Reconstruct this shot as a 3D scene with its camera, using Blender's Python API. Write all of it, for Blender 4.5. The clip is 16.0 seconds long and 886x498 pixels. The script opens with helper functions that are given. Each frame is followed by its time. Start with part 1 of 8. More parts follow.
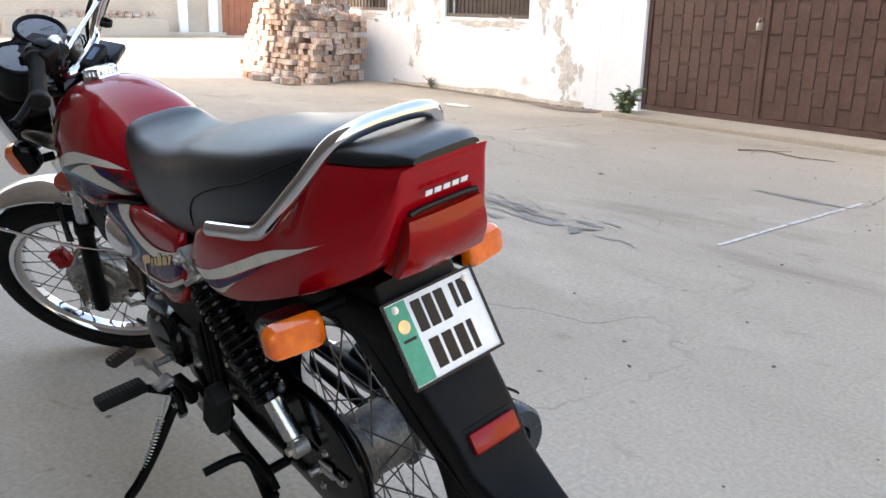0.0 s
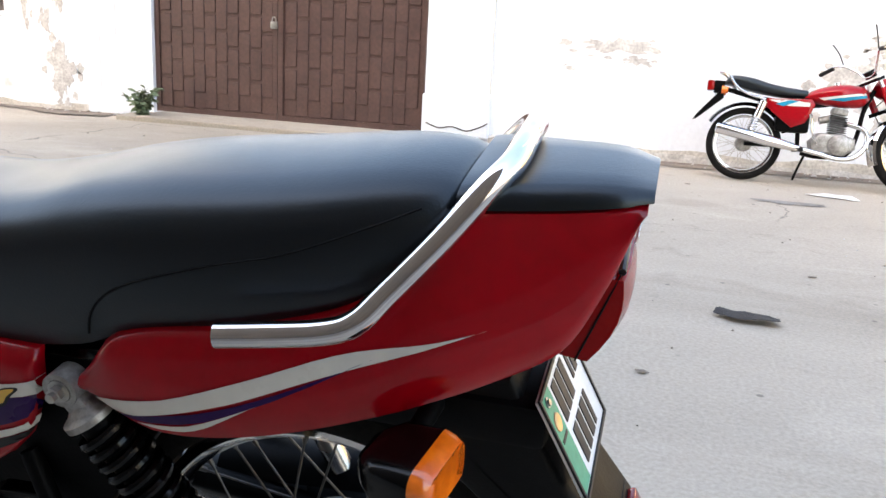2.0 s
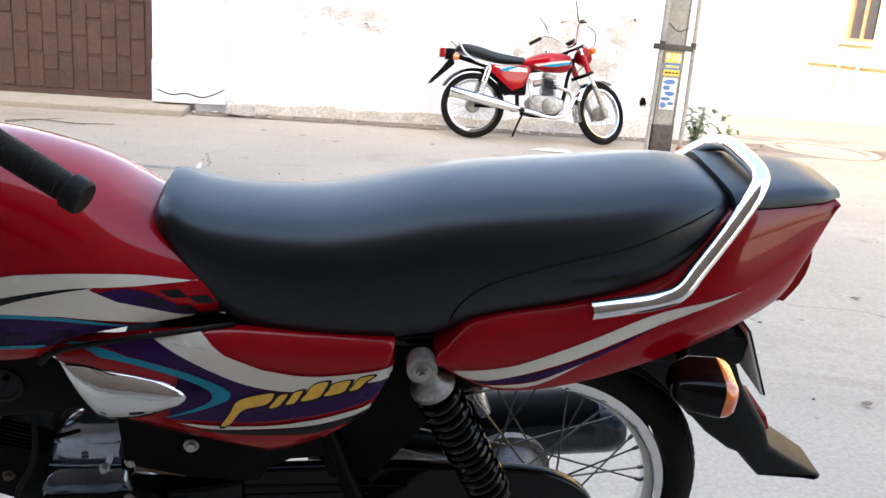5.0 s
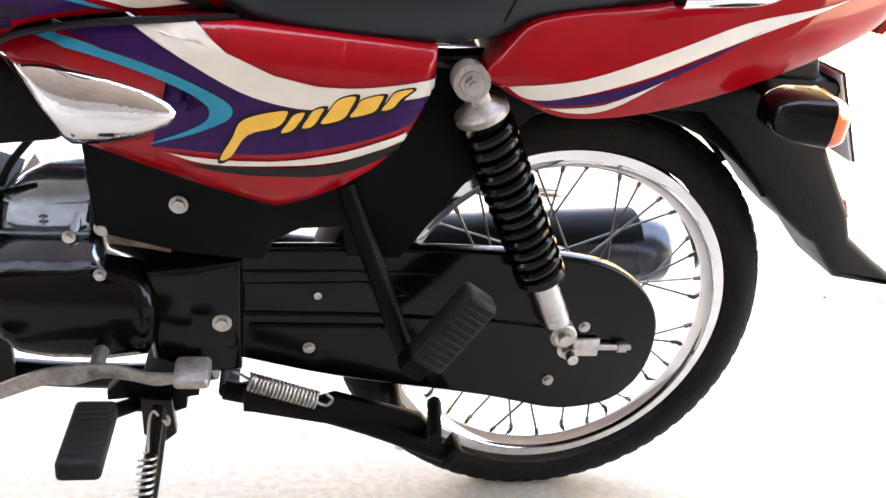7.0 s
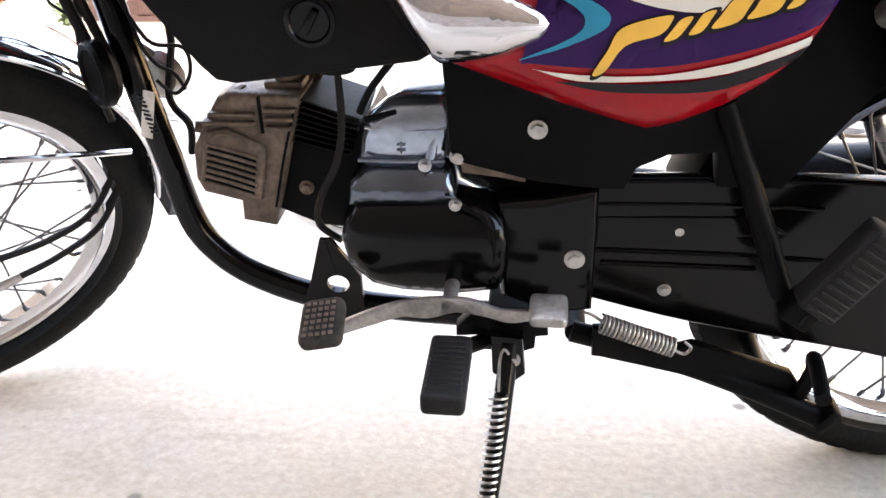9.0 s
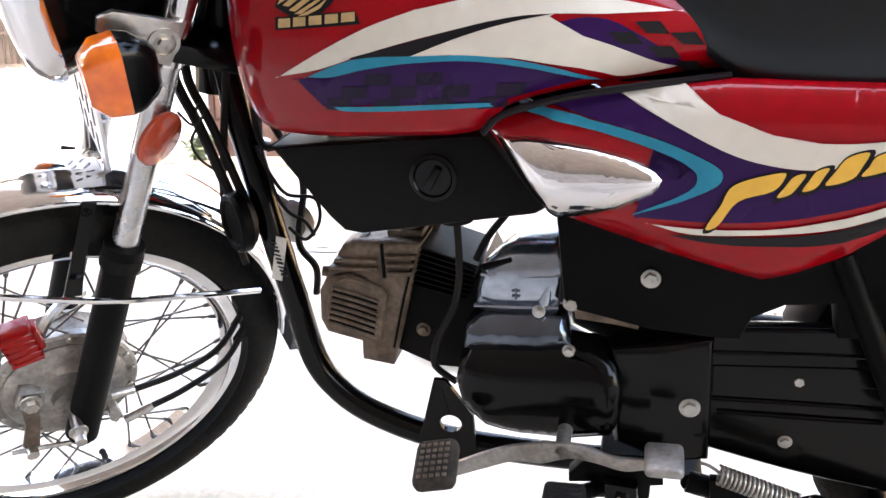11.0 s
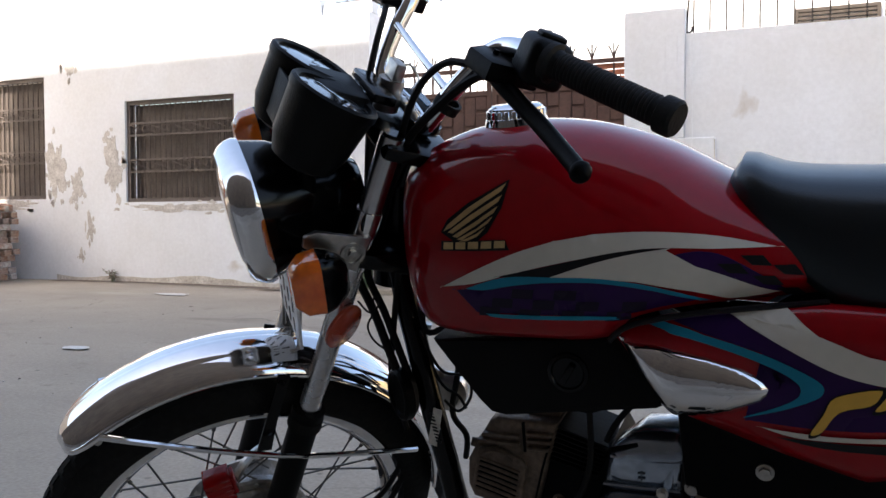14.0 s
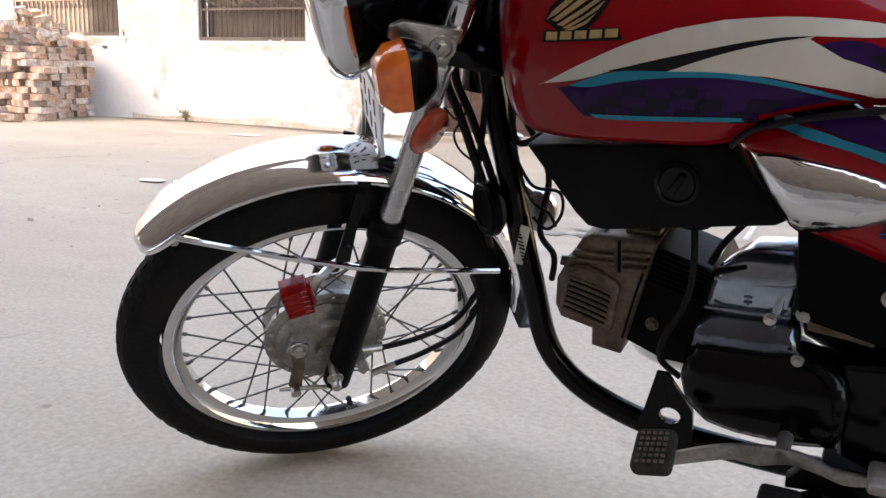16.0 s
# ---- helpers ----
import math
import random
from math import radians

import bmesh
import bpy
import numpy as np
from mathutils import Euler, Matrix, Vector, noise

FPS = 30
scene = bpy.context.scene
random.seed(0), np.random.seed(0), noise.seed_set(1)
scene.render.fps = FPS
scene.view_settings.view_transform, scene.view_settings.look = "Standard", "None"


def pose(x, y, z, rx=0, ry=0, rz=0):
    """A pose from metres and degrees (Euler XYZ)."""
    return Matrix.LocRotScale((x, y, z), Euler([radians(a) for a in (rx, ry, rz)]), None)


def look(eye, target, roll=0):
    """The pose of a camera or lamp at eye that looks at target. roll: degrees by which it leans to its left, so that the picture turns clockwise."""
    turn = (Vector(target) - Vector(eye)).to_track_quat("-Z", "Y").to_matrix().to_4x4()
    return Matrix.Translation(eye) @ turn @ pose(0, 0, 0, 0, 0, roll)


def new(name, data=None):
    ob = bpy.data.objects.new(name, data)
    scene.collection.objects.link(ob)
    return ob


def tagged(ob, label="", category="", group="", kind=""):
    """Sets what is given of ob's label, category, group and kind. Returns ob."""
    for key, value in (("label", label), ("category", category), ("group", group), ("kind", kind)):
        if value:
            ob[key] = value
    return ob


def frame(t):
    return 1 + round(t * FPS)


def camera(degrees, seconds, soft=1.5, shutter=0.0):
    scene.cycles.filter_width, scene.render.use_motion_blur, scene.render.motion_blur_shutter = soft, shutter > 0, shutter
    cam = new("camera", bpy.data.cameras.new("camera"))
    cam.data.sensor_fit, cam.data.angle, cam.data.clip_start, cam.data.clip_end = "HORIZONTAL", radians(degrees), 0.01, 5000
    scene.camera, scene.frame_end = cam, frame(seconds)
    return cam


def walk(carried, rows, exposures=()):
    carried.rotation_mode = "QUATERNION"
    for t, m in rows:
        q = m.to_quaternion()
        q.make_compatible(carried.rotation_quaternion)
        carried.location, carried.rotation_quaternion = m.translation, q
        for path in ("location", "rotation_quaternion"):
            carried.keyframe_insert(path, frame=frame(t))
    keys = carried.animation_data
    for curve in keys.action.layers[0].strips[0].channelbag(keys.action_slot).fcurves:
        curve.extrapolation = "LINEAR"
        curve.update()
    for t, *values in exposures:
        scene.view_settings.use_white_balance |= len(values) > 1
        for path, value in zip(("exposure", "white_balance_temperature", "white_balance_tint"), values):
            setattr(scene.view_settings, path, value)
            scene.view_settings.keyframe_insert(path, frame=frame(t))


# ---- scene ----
cam = camera(55.03, 16.0)
PATH = [
    (0.0, look((1.695, -0.776, 0.999), (0.208, 0.447, 0.46), 1.5)),
    (0.5, look((1.494, -0.759, 0.98), (0.169, 0.599, 0.348), -1.6)),
    (1.0, look((1.305, -0.764, 0.941), (0.17, 0.787, 0.39), -0.3)),
    (1.5, look((1.112, -0.859, 0.931), (0.304, 0.9, 0.429), 1.7)),
    (2.0, look((0.96, -0.904, 0.958), (0.47, 0.971, 0.463), 3.1)),
    (2.5, look((0.805, -0.943, 0.995), (0.325, 0.917, 0.44), 2.0)),
    (3.0, look((0.686, -1.021, 1.006), (0.471, 0.863, 0.372), 5.3)),
    (3.2, look((0.581, -1.083, 1.01), (0.526, 0.839, 0.459), 3.7)),
    (5.3, look((0.297, -1.207, 1.028), (0.733, 0.668, 0.485), 5.3)),
    (5.5, look((0.294, -1.128, 0.969), (0.86, 0.687, 0.346), 5.6)),
    (6.0, look((0.275, -1.032, 0.741), (0.965, 0.787, 0.276), 2.3)),
    (6.5, pose(0.2503, -1.0700, 0.6499, 75.473, -6.707, -11.847)),
    (7.0, pose(0.2392, -1.0896, 0.6640, 74.884, -4.569, -10.360)),
    (7.5, pose(0.2366, -1.0885, 0.6575, 73.539, -3.471, -7.030)),
    (8.0, pose(0.2074, -1.0737, 0.6496, 72.655, -2.692, -1.554)),
    (8.2, pose(0.1842, -1.0486, 0.6393, 72.154, -2.135, 0.731)),
    (10.3, pose(0.1224, -0.9962, 0.6016, 70.774, 0.718, 10.348)),
    (10.5, pose(0.1240, -1.0094, 0.6002, 74.243, 0.338, 11.250)),
    (11.0, pose(0.1292, -1.0336, 0.6392, 79.575, 0.708, 13.238)),
    (11.5, pose(0.1347, -1.0693, 0.6703, 83.622, 0.806, 15.332)),
    (12.0, pose(0.1464, -1.1055, 0.7048, 86.426, 0.556, 15.547)),
    (12.5, pose(0.1778, -1.1398, 0.7274, 90.044, 0.780, 17.695)),
    (13.0, pose(0.1901, -1.1671, 0.7529, 92.570, 0.980, 19.844)),
    (13.5, pose(0.1921, -1.1739, 0.7540, 92.345, 0.422, 20.412)),
    (14.0, pose(0.1862, -1.1723, 0.7353, 87.907, 0.174, 23.624)),
    (14.5, pose(0.1688, -1.1639, 0.7149, 83.499, 0.329, 26.857)),
    (15.0, pose(0.1297, -1.1604, 0.6979, 80.280, -0.252, 27.581)),
    (15.5, pose(0.1398, -1.1358, 0.6848, 78.734, -0.601, 29.378)),
    (16.0, pose(0.1287, -1.1165, 0.6673, 78.109, -1.370, 28.316)),
]
EXPOSURES = [(0, 2.48, 7450, 11), (2, 2.72, 7250, 11), (3, 2.87, 7300, 11), (5.3, 2.85, 7350, 12), (5.8, 3.14, 7450, 13), (6.5, 4.02, 7950, 16), (7, 4.50, 8150, 18), (8.2, 4.80, 8150, 19), (10.5, 3.66, 7700, 16), (11, 4.31, 7950, 17), (11.5, 4.42, 7950, 17), (12, 4.18, 7850, 16), (13, 2.73, 7200, 13), (13.5, 2.13, 7050, 13), (14, 1.60, 7050, 13), (14.5, 2.19, 7500, 14), (15, 2.71, 7850, 16), (16, 2.90, 7950, 16)]
walk(cam, PATH, EXPOSURES)

# ---- world, sun, light ----
world = bpy.data.worlds.new("world")
scene.world = world
world.use_nodes = True
_wn = world.node_tree.nodes
_sky = _wn.new("ShaderNodeTexSky")
_sky.sky_type = "NISHITA"
_sky.sun_disc = False
_sky.sun_elevation = radians(40)
_sky.sun_rotation = radians(204)
_sky.dust_density = 3.0
_sky.air_density = 1.2
_wn["Background"].inputs["Strength"].default_value = 0.15
world.node_tree.links.new(_sky.outputs[0], _wn["Background"].inputs["Color"])
sun = new("sun", bpy.data.lights.new("sun", "SUN"))
sun.data.energy = 4.0
sun.data.angle = radians(0.55)
sun.data.color = (1.0, 0.95, 0.87)
sun.matrix_world = look((-5.0, -11.2, 10.2), (0, 0, 0))


# ---- materials ----
def material(name, color, rough=0.5, metal=0.0, vary=0.12, scale=8.0, bump=0.1, bump_scale=60.0, coat=0.0, coat_ior=1.5, second=None,
             rough_vary=0.1, spec=0.5, random_tint=0.0, specks=None, stain=None, stain_scale=1.5, stain_cut=0.55):
    """A node material with colour variation at two scales, relief and uneven gloss."""
    m = bpy.data.materials.new(name)
    m.use_nodes = True
    nt = m.node_tree
    n, lk = nt.nodes, nt.links
    b = n["Principled BSDF"]
    tc = n.new("ShaderNodeTexCoord")
    big = n.new("ShaderNodeTexNoise")
    big.inputs["Scale"].default_value = scale
    big.inputs["Detail"].default_value = 6
    fine = n.new("ShaderNodeTexNoise")
    fine.inputs["Scale"].default_value = bump_scale
    fine.inputs["Detail"].default_value = 4
    for q in (big, fine):
        lk.new(tc.outputs["Object"], q.inputs["Vector"])
    mix = n.new("ShaderNodeMix")
    mix.data_type = "RGBA"
    second = second or tuple(c * (1 - vary) for c in color)
    mix.inputs["A"].default_value = (*color, 1)
    mix.inputs["B"].default_value = (*second, 1)
    ramp = n.new("ShaderNodeMapRange")
    ramp.inputs["From Min"].default_value, ramp.inputs["From Max"].default_value = 0.35, 0.68
    lk.new(big.outputs["Fac"], ramp.inputs["Value"])
    lk.new(ramp.outputs["Result"], mix.inputs["Factor"])
    out = mix.outputs["Result"]
    fm = n.new("ShaderNodeMix")
    fm.data_type, fm.blend_type = "RGBA", "MULTIPLY"
    fm.inputs["Factor"].default_value = min(1.0, vary * 2)
    grey = n.new("ShaderNodeMapRange")
    grey.inputs["From Min"].default_value, grey.inputs["From Max"].default_value = 0.3, 0.7
    grey.inputs["To Min"].default_value, grey.inputs["To Max"].default_value = 0.55, 1.25
    lk.new(fine.outputs["Fac"], grey.inputs["Value"])
    lk.new(out, fm.inputs["A"])
    lk.new(grey.outputs["Result"], fm.inputs["B"])
    out = fm.outputs["Result"]
    if stain:
        st = n.new("ShaderNodeTexNoise")
        st.inputs["Scale"].default_value = stain_scale
        st.inputs["Detail"].default_value = 8
        st.inputs["Distortion"].default_value = 0.4
        lk.new(tc.outputs["Object"], st.inputs["Vector"])
        cut = n.new("ShaderNodeMapRange")
        cut.inputs["From Min"].default_value, cut.inputs["From Max"].default_value = stain_cut, stain_cut + 0.06
        lk.new(st.outputs["Fac"], cut.inputs["Value"])
        sm = n.new("ShaderNodeMix")
        sm.data_type = "RGBA"
        lk.new(cut.outputs["Result"], sm.inputs["Factor"])
        lk.new(out, sm.inputs["A"])
        sm.inputs["B"].default_value = (*stain, 1)
        out = sm.outputs["Result"]
    if specks:
        vo = n.new("ShaderNodeTexVoronoi")
        vo.inputs["Scale"].default_value = 7.0
        lk.new(tc.outputs["Object"], vo.inputs["Vector"])
        sc = n.new("ShaderNodeMapRange")
        sc.inputs["From Min"].default_value, sc.inputs["From Max"].default_value = 0.075, 0.05
        lk.new(vo.outputs["Distance"], sc.inputs["Value"])
        sp = n.new("ShaderNodeMix")
        sp.data_type = "RGBA"
        half = n.new("ShaderNodeMath")
        half.operation = "MULTIPLY"
        lk.new(sc.outputs["Result"], half.inputs[0])
        lk.new(vo.outputs["Color"], half.inputs[1])
        lk.new(half.outputs[0], sp.inputs["Factor"])
        lk.new(out, sp.inputs["A"])
        sp.inputs["B"].default_value = (*specks, 1)
        out = sp.outputs["Result"]
    if random_tint:
        oi = n.new("ShaderNodeObjectInfo")
        hs = n.new("ShaderNodeHueSaturation")
        mr = n.new("ShaderNodeMapRange")
        mr.inputs["To Min"].default_value, mr.inputs["To Max"].default_value = 1 - random_tint, 1 + random_tint
        lk.new(oi.outputs["Random"], mr.inputs["Value"])
        lk.new(mr.outputs["Result"], hs.inputs["Value"])
        mr2 = n.new("ShaderNodeMapRange")
        mr2.inputs["To Min"].default_value, mr2.inputs["To Max"].default_value = 1.25, 0.45
        lk.new(oi.outputs["Random"], mr2.inputs["Value"])
        lk.new(mr2.outputs["Result"], hs.inputs["Saturation"])
        lk.new(out, hs.inputs["Color"])
        out = hs.outputs["Color"]
    lk.new(out, b.inputs["Base Color"])
    rr = n.new("ShaderNodeMapRange")
    rr.inputs["To Min"].default_value, rr.inputs["To Max"].default_value = max(0.02, rough - rough_vary), min(1, rough + rough_vary)
    lk.new(big.outputs["Fac"], rr.inputs["Value"])
    lk.new(rr.outputs["Result"], b.inputs["Roughness"])
    b.inputs["Metallic"].default_value = metal
    b.inputs["Specular IOR Level"].default_value = spec
    if coat:
        b.inputs["Coat Weight"].default_value = coat
        b.inputs["Coat Roughness"].default_value = 0.05
        b.inputs["Coat IOR"].default_value = coat_ior
    if bump:
        bp = n.new("ShaderNodeBump")
        bp.inputs["Strength"].default_value = bump
        bp.inputs["Distance"].default_value = 0.004
        lk.new(fine.outputs["Fac"], bp.inputs["Height"])
        lk.new(bp.outputs["Normal"], b.inputs["Normal"])
    return m


def concrete(name):
    """Worn concrete: broad pale and dark areas, blotches, streaks along the street, grit and pitting."""
    m = bpy.data.materials.new(name)
    m.use_nodes = True
    n, lk = m.node_tree.nodes, m.node_tree.links
    b = n["Principled BSDF"]
    tc = n.new("ShaderNodeTexCoord")

    def noise_at(scale, detail, stretch=1.0, distort=0.0):
        mp = n.new("ShaderNodeMapping")
        mp.inputs["Scale"].default_value = (1.0 / stretch, 1.0, 1.0)
        mp.inputs["Location"].default_value = (scale * 1.7, scale * 0.9, 0)
        lk.new(tc.outputs["Object"], mp.inputs["Vector"])
        q = n.new("ShaderNodeTexNoise")
        q.inputs["Scale"].default_value = scale
        q.inputs["Detail"].default_value = detail
        q.inputs["Roughness"].default_value = 0.62
        q.inputs["Distortion"].default_value = distort
        lk.new(mp.outputs["Vector"], q.inputs["Vector"])
        return q.outputs["Fac"]

    def ramp(v, a, c, lo=0.0, hi=1.0):
        r = n.new("ShaderNodeMapRange")
        for k, x in (("From Min", a), ("From Max", c), ("To Min", lo), ("To Max", hi)):
            r.inputs[k].default_value = x
        lk.new(v, r.inputs["Value"])
        return r.outputs["Result"]

    def mix(a, c, f, mode="MIX"):
        x = n.new("ShaderNodeMix")
        x.data_type, x.blend_type = "RGBA", mode
        for key, val in (("A", a), ("B", c), ("Factor", f)):
            if isinstance(val, tuple):
                x.inputs[key].default_value = (*val, 1)
            elif isinstance(val, float):
                x.inputs[key].default_value = val
            else:
                lk.new(val, x.inputs[key])
        return x.outputs["Result"]

    col = mix((0.385, 0.335, 0.272), (0.30, 0.258, 0.206), ramp(noise_at(0.35, 5, 2.0, 0.5), 0.38, 0.62))
    col = mix(col, (0.45, 0.40, 0.332), ramp(noise_at(1.1, 7, 2.6, 0.8), 0.56, 0.70, 0.0, 0.7))
    col = mix(col, (0.20, 0.166, 0.131), ramp(noise_at(0.9, 8, 3.0, 1.2), 0.60, 0.70, 0.0, 0.65))
    col = mix(col, (0.23, 0.196, 0.156), ramp(noise_at(4.5, 6, 1.4, 0.6), 0.60, 0.72, 0.0, 0.6))
    grit = noise_at(75, 3)
    col = mix(col, ramp(grit, 0.3, 0.7, 0.84, 1.13), 1.0, "MULTIPLY")
    vo = n.new("ShaderNodeTexVoronoi")
    vo.inputs["Scale"].default_value = 6.5
    lk.new(tc.outputs["Object"], vo.inputs["Vector"])
    dots = n.new("ShaderNodeMath")
    dots.operation = "MULTIPLY"
    lk.new(ramp(vo.outputs["Distance"], 0.085, 0.05), dots.inputs[0])
    lk.new(vo.outputs["Color"], dots.inputs[1])
    col = mix(col, (0.10, 0.088, 0.075), dots.outputs[0])
    cr = n.new("ShaderNodeTexVoronoi")
    cr.feature = "DISTANCE_TO_EDGE"
    cr.inputs["Scale"].default_value = 0.42
    wob = n.new("ShaderNodeVectorMath")
    wn = n.new("ShaderNodeTexNoise")
    wn.inputs["Scale"].default_value = 2.2
    wn.inputs["Detail"].default_value = 6
    lk.new(tc.outputs["Object"], wn.inputs["Vector"])
    wob.operation = "MULTIPLY_ADD"
    wob.inputs[1].default_value = (0.55, 0.55, 0.0)
    lk.new(wn.outputs["Color"], wob.inputs[0])
    lk.new(tc.outputs["Object"], wob.inputs[2])
    lk.new(wob.outputs[0], cr.inputs["Vector"])
    line = n.new("ShaderNodeMath")
    line.operation = "MULTIPLY"
    lk.new(ramp(cr.outputs["Distance"], 0.0035, 0.0012), line.inputs[0])
    lk.new(ramp(noise_at(0.6, 3), 0.5, 0.6, 0.0, 0.8), line.inputs[1])
    col = mix(col, (0.13, 0.115, 0.10), line.outputs[0])
    lk.new(col, b.inputs["Base Color"])
    lk.new(ramp(noise_at(3, 5), 0.2, 0.8, 0.72, 0.95), b.inputs["Roughness"])
    b.inputs["Specular IOR Level"].default_value = 0.35
    bp = n.new("ShaderNodeBump")
    bp.inputs["Strength"].default_value = 0.16
    bp.inputs["Distance"].default_value = 0.004
    lk.new(grit, bp.inputs["Height"])
    lk.new(bp.outputs["Normal"], b.inputs["Normal"])
    return m


RED = material("red_paint", (0.30, 0.001, 0.006), 0.35, 0.0, 0.1, 3, 0.0, coat=0.75, coat_ior=1.43, rough_vary=0.05, spec=0.05)
SEAT = material("seat_vinyl", (0.0022, 0.0026, 0.0036), 0.35, 0, 0.2, 20, 0.06, 400, spec=0.53, rough_vary=0.04)
# bluish gloss and sheen tints put the sky's reflection into the vinyl
SEAT.node_tree.nodes["Principled BSDF"].inputs["Sheen Weight"].default_value = 0.02
SEAT.node_tree.nodes["Principled BSDF"].inputs["Specular Tint"].default_value = (0.8, 0.92, 1.0, 1)
SEAT.node_tree.nodes["Principled BSDF"].inputs["Sheen Tint"].default_value = (0.75, 0.85, 1.0, 1)
BLACK = material("black_gloss", (0.002, 0.002, 0.0022), 0.16, 0, 0.3, 12, 0.02, 80, spec=0.2)
SATIN = material("black_satin", (0.002, 0.002, 0.0023), 0.5, 0, 0.3, 14, 0.08, 150, spec=0.08)
PLASTIC = material("black_plastic", (0.0028, 0.0028, 0.003), 0.5, 0, 0.25, 18, 0.12, 320, spec=0.14)
GREYPL = material("dark_grey_plastic", (0.005, 0.005, 0.0055), 0.55, 0, 0.2, 18, 0.2, 500, spec=0.1)
RUBBER = material("tyre_rubber", (0.005, 0.0048, 0.0045), 0.75, 0, 0.35, 25, 0.3, 120, second=(0.010, 0.009, 0.008), spec=0.12)
GRIP = material("grip_rubber", (0.010, 0.0095, 0.0095), 0.6, 0, 0.25, 30, 0.2, 300, spec=0.16)
MUFF = material("muffler_black", (0.045, 0.053, 0.064), 0.28, 0.5, 0.25, 10, 0.05, 150, spec=0.5)
CHROME = material("chrome", (0.74, 0.74, 0.75), 0.07, 1.0, 0.04, 12, 0.0, rough_vary=0.03)
SPOKE = material("dull_spoke_steel", (0.13, 0.125, 0.12), 0.42, 0.7, 0.25, 40, 0.1, 150)
FORKT = material("satin_fork_chrome", (0.55, 0.55, 0.56), 0.26, 1.0, 0.1, 20, 0.02, 200)
STEEL = material("galvanised_steel", (0.55, 0.54, 0.52), 0.32, 1.0, 0.2, 25, 0.08, 120, second=(0.38, 0.36, 0.33))
ALU = material("cast_aluminium", (0.40, 0.385, 0.365), 0.45, 0.75, 0.25, 30, 0.25, 180, second=(0.22, 0.205, 0.19))
DIRTALU = material("dusty_aluminium", (0.17, 0.125, 0.095), 0.55, 0.4, 0.35, 35, 0.25, 160, second=(0.08, 0.057, 0.042))
DUSTRUB = material("dusty_rubber", (0.05, 0.042, 0.036), 0.8, 0, 0.4, 40, 0.3, 200, second=(0.02, 0.018, 0.016), spec=0.15)
LCD = material("dark_blue_display", (0.02, 0.06, 0.11), 0.15, 0, 0.1, 20, 0.0, spec=0.4)
HUBALU = material("dull_hub_alloy", (0.19, 0.18, 0.17), 0.5, 0.7, 0.3, 30, 0.25, 160, second=(0.10, 0.095, 0.09))
# darker copy of the crankcase metal, for the lower band
DARKALU = material("dark_case_metal", (0.13, 0.155, 0.19), 0.15, 0.9, 0.2, 20, 0.04, 120, second=(0.07, 0.08, 0.10))
# blue of the reflected sky put into the crankcase colour
BLUEALU = material("sky_tinted_crankcase", (0.42, 0.49, 0.58), 0.22, 0.9, 0.2, 20, 0.06, 120, second=(0.28, 0.33, 0.40))
AMBER = material("amber_lens", (0.80, 0.17, 0.008), 0.12, 0, 0.12, 28, 0.12, 110, coat=1.0, second=(0.60, 0.09, 0.004))
REDLENS = material("red_lens", (0.25, 0.002, 0.002), 0.2, 0, 0.12, 30, 0.1, 60, coat=0.3, coat_ior=1.4, spec=0.2)
REFLECT = material("orange_reflector", (0.36, 0.04, 0.014), 0.25, 0, 0.15, 60, 0.2, 300, coat=0.5)
WHITEV = material("white_vinyl", (0.62, 0.59, 0.53), 0.3, 0, 0.05, 10, 0.0, coat=0.2, spec=0.3)
PURPLE = material("purple_vinyl", (0.026, 0.005, 0.062), 0.3, 0, 0.1, 10, 0.0, coat=0.12, spec=0.12)
TEAL = material("teal_vinyl", (0.002, 0.21, 0.33), 0.3, 0, 0.1, 10, 0.0, coat=0.15, spec=0.15)
CHECKV = material("dark_violet_vinyl", (0.012, 0.006, 0.022), 0.3, 0, 0.1, 10, 0.0, coat=0.12, spec=0.12)
BLACKV = material("black_vinyl", (0.006, 0.005, 0.007), 0.35, 0, 0.1, 10, 0.0, coat=0.1, spec=0.2)
YELLOWV = material("yellow_vinyl", (0.75, 0.42, 0.05), 0.3, 0, 0.1, 10, 0.0, coat=0.4)
GOLD = material("gold_emblem", (0.72, 0.52, 0.27), 0.3, 0.7, 0.15, 30, 0.1, 90)
GREENV = material("plate_green", (0.03, 0.30, 0.19), 0.4, 0, 0.15, 20, 0.05, 120)
PLATEW = material("plate_white", (0.74, 0.76, 0.78), 0.35, 0, 0.06, 20, 0.04, 200)
GLASS = material("gauge_face", (0.03, 0.033, 0.038), 0.06, 0, 0.1, 10, 0.0, coat=1.0)
PAPER = material("paper", (0.72, 0.70, 0.66), 0.8, 0, 0.15, 40, 0.2, 200)

GROUND = concrete("street_concrete")
PLASTER = material("white_plaster", (0.79, 0.825, 0.875), 0.85, 0, 0.05, 1.3, 0.3, 30, second=(0.74, 0.76, 0.785),
                   stain=(0.55, 0.52, 0.48), stain_scale=1.1, stain_cut=0.68)
BARE = material("bare_plaster", (0.47, 0.445, 0.42), 0.95, 0, 0.3, 9, 0.6, 45, second=(0.68, 0.66, 0.63))
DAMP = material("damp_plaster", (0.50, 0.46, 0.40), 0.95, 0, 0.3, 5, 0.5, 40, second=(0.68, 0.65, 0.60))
SLAB = material("soffit_concrete", (0.46, 0.42, 0.38), 0.9, 0, 0.15, 1.5, 0.2, 20)
CREAM = material("cream_plaster", (0.42, 0.33, 0.19), 0.85, 0, 0.1, 0.8, 0.25, 25, second=(0.34, 0.26, 0.145))
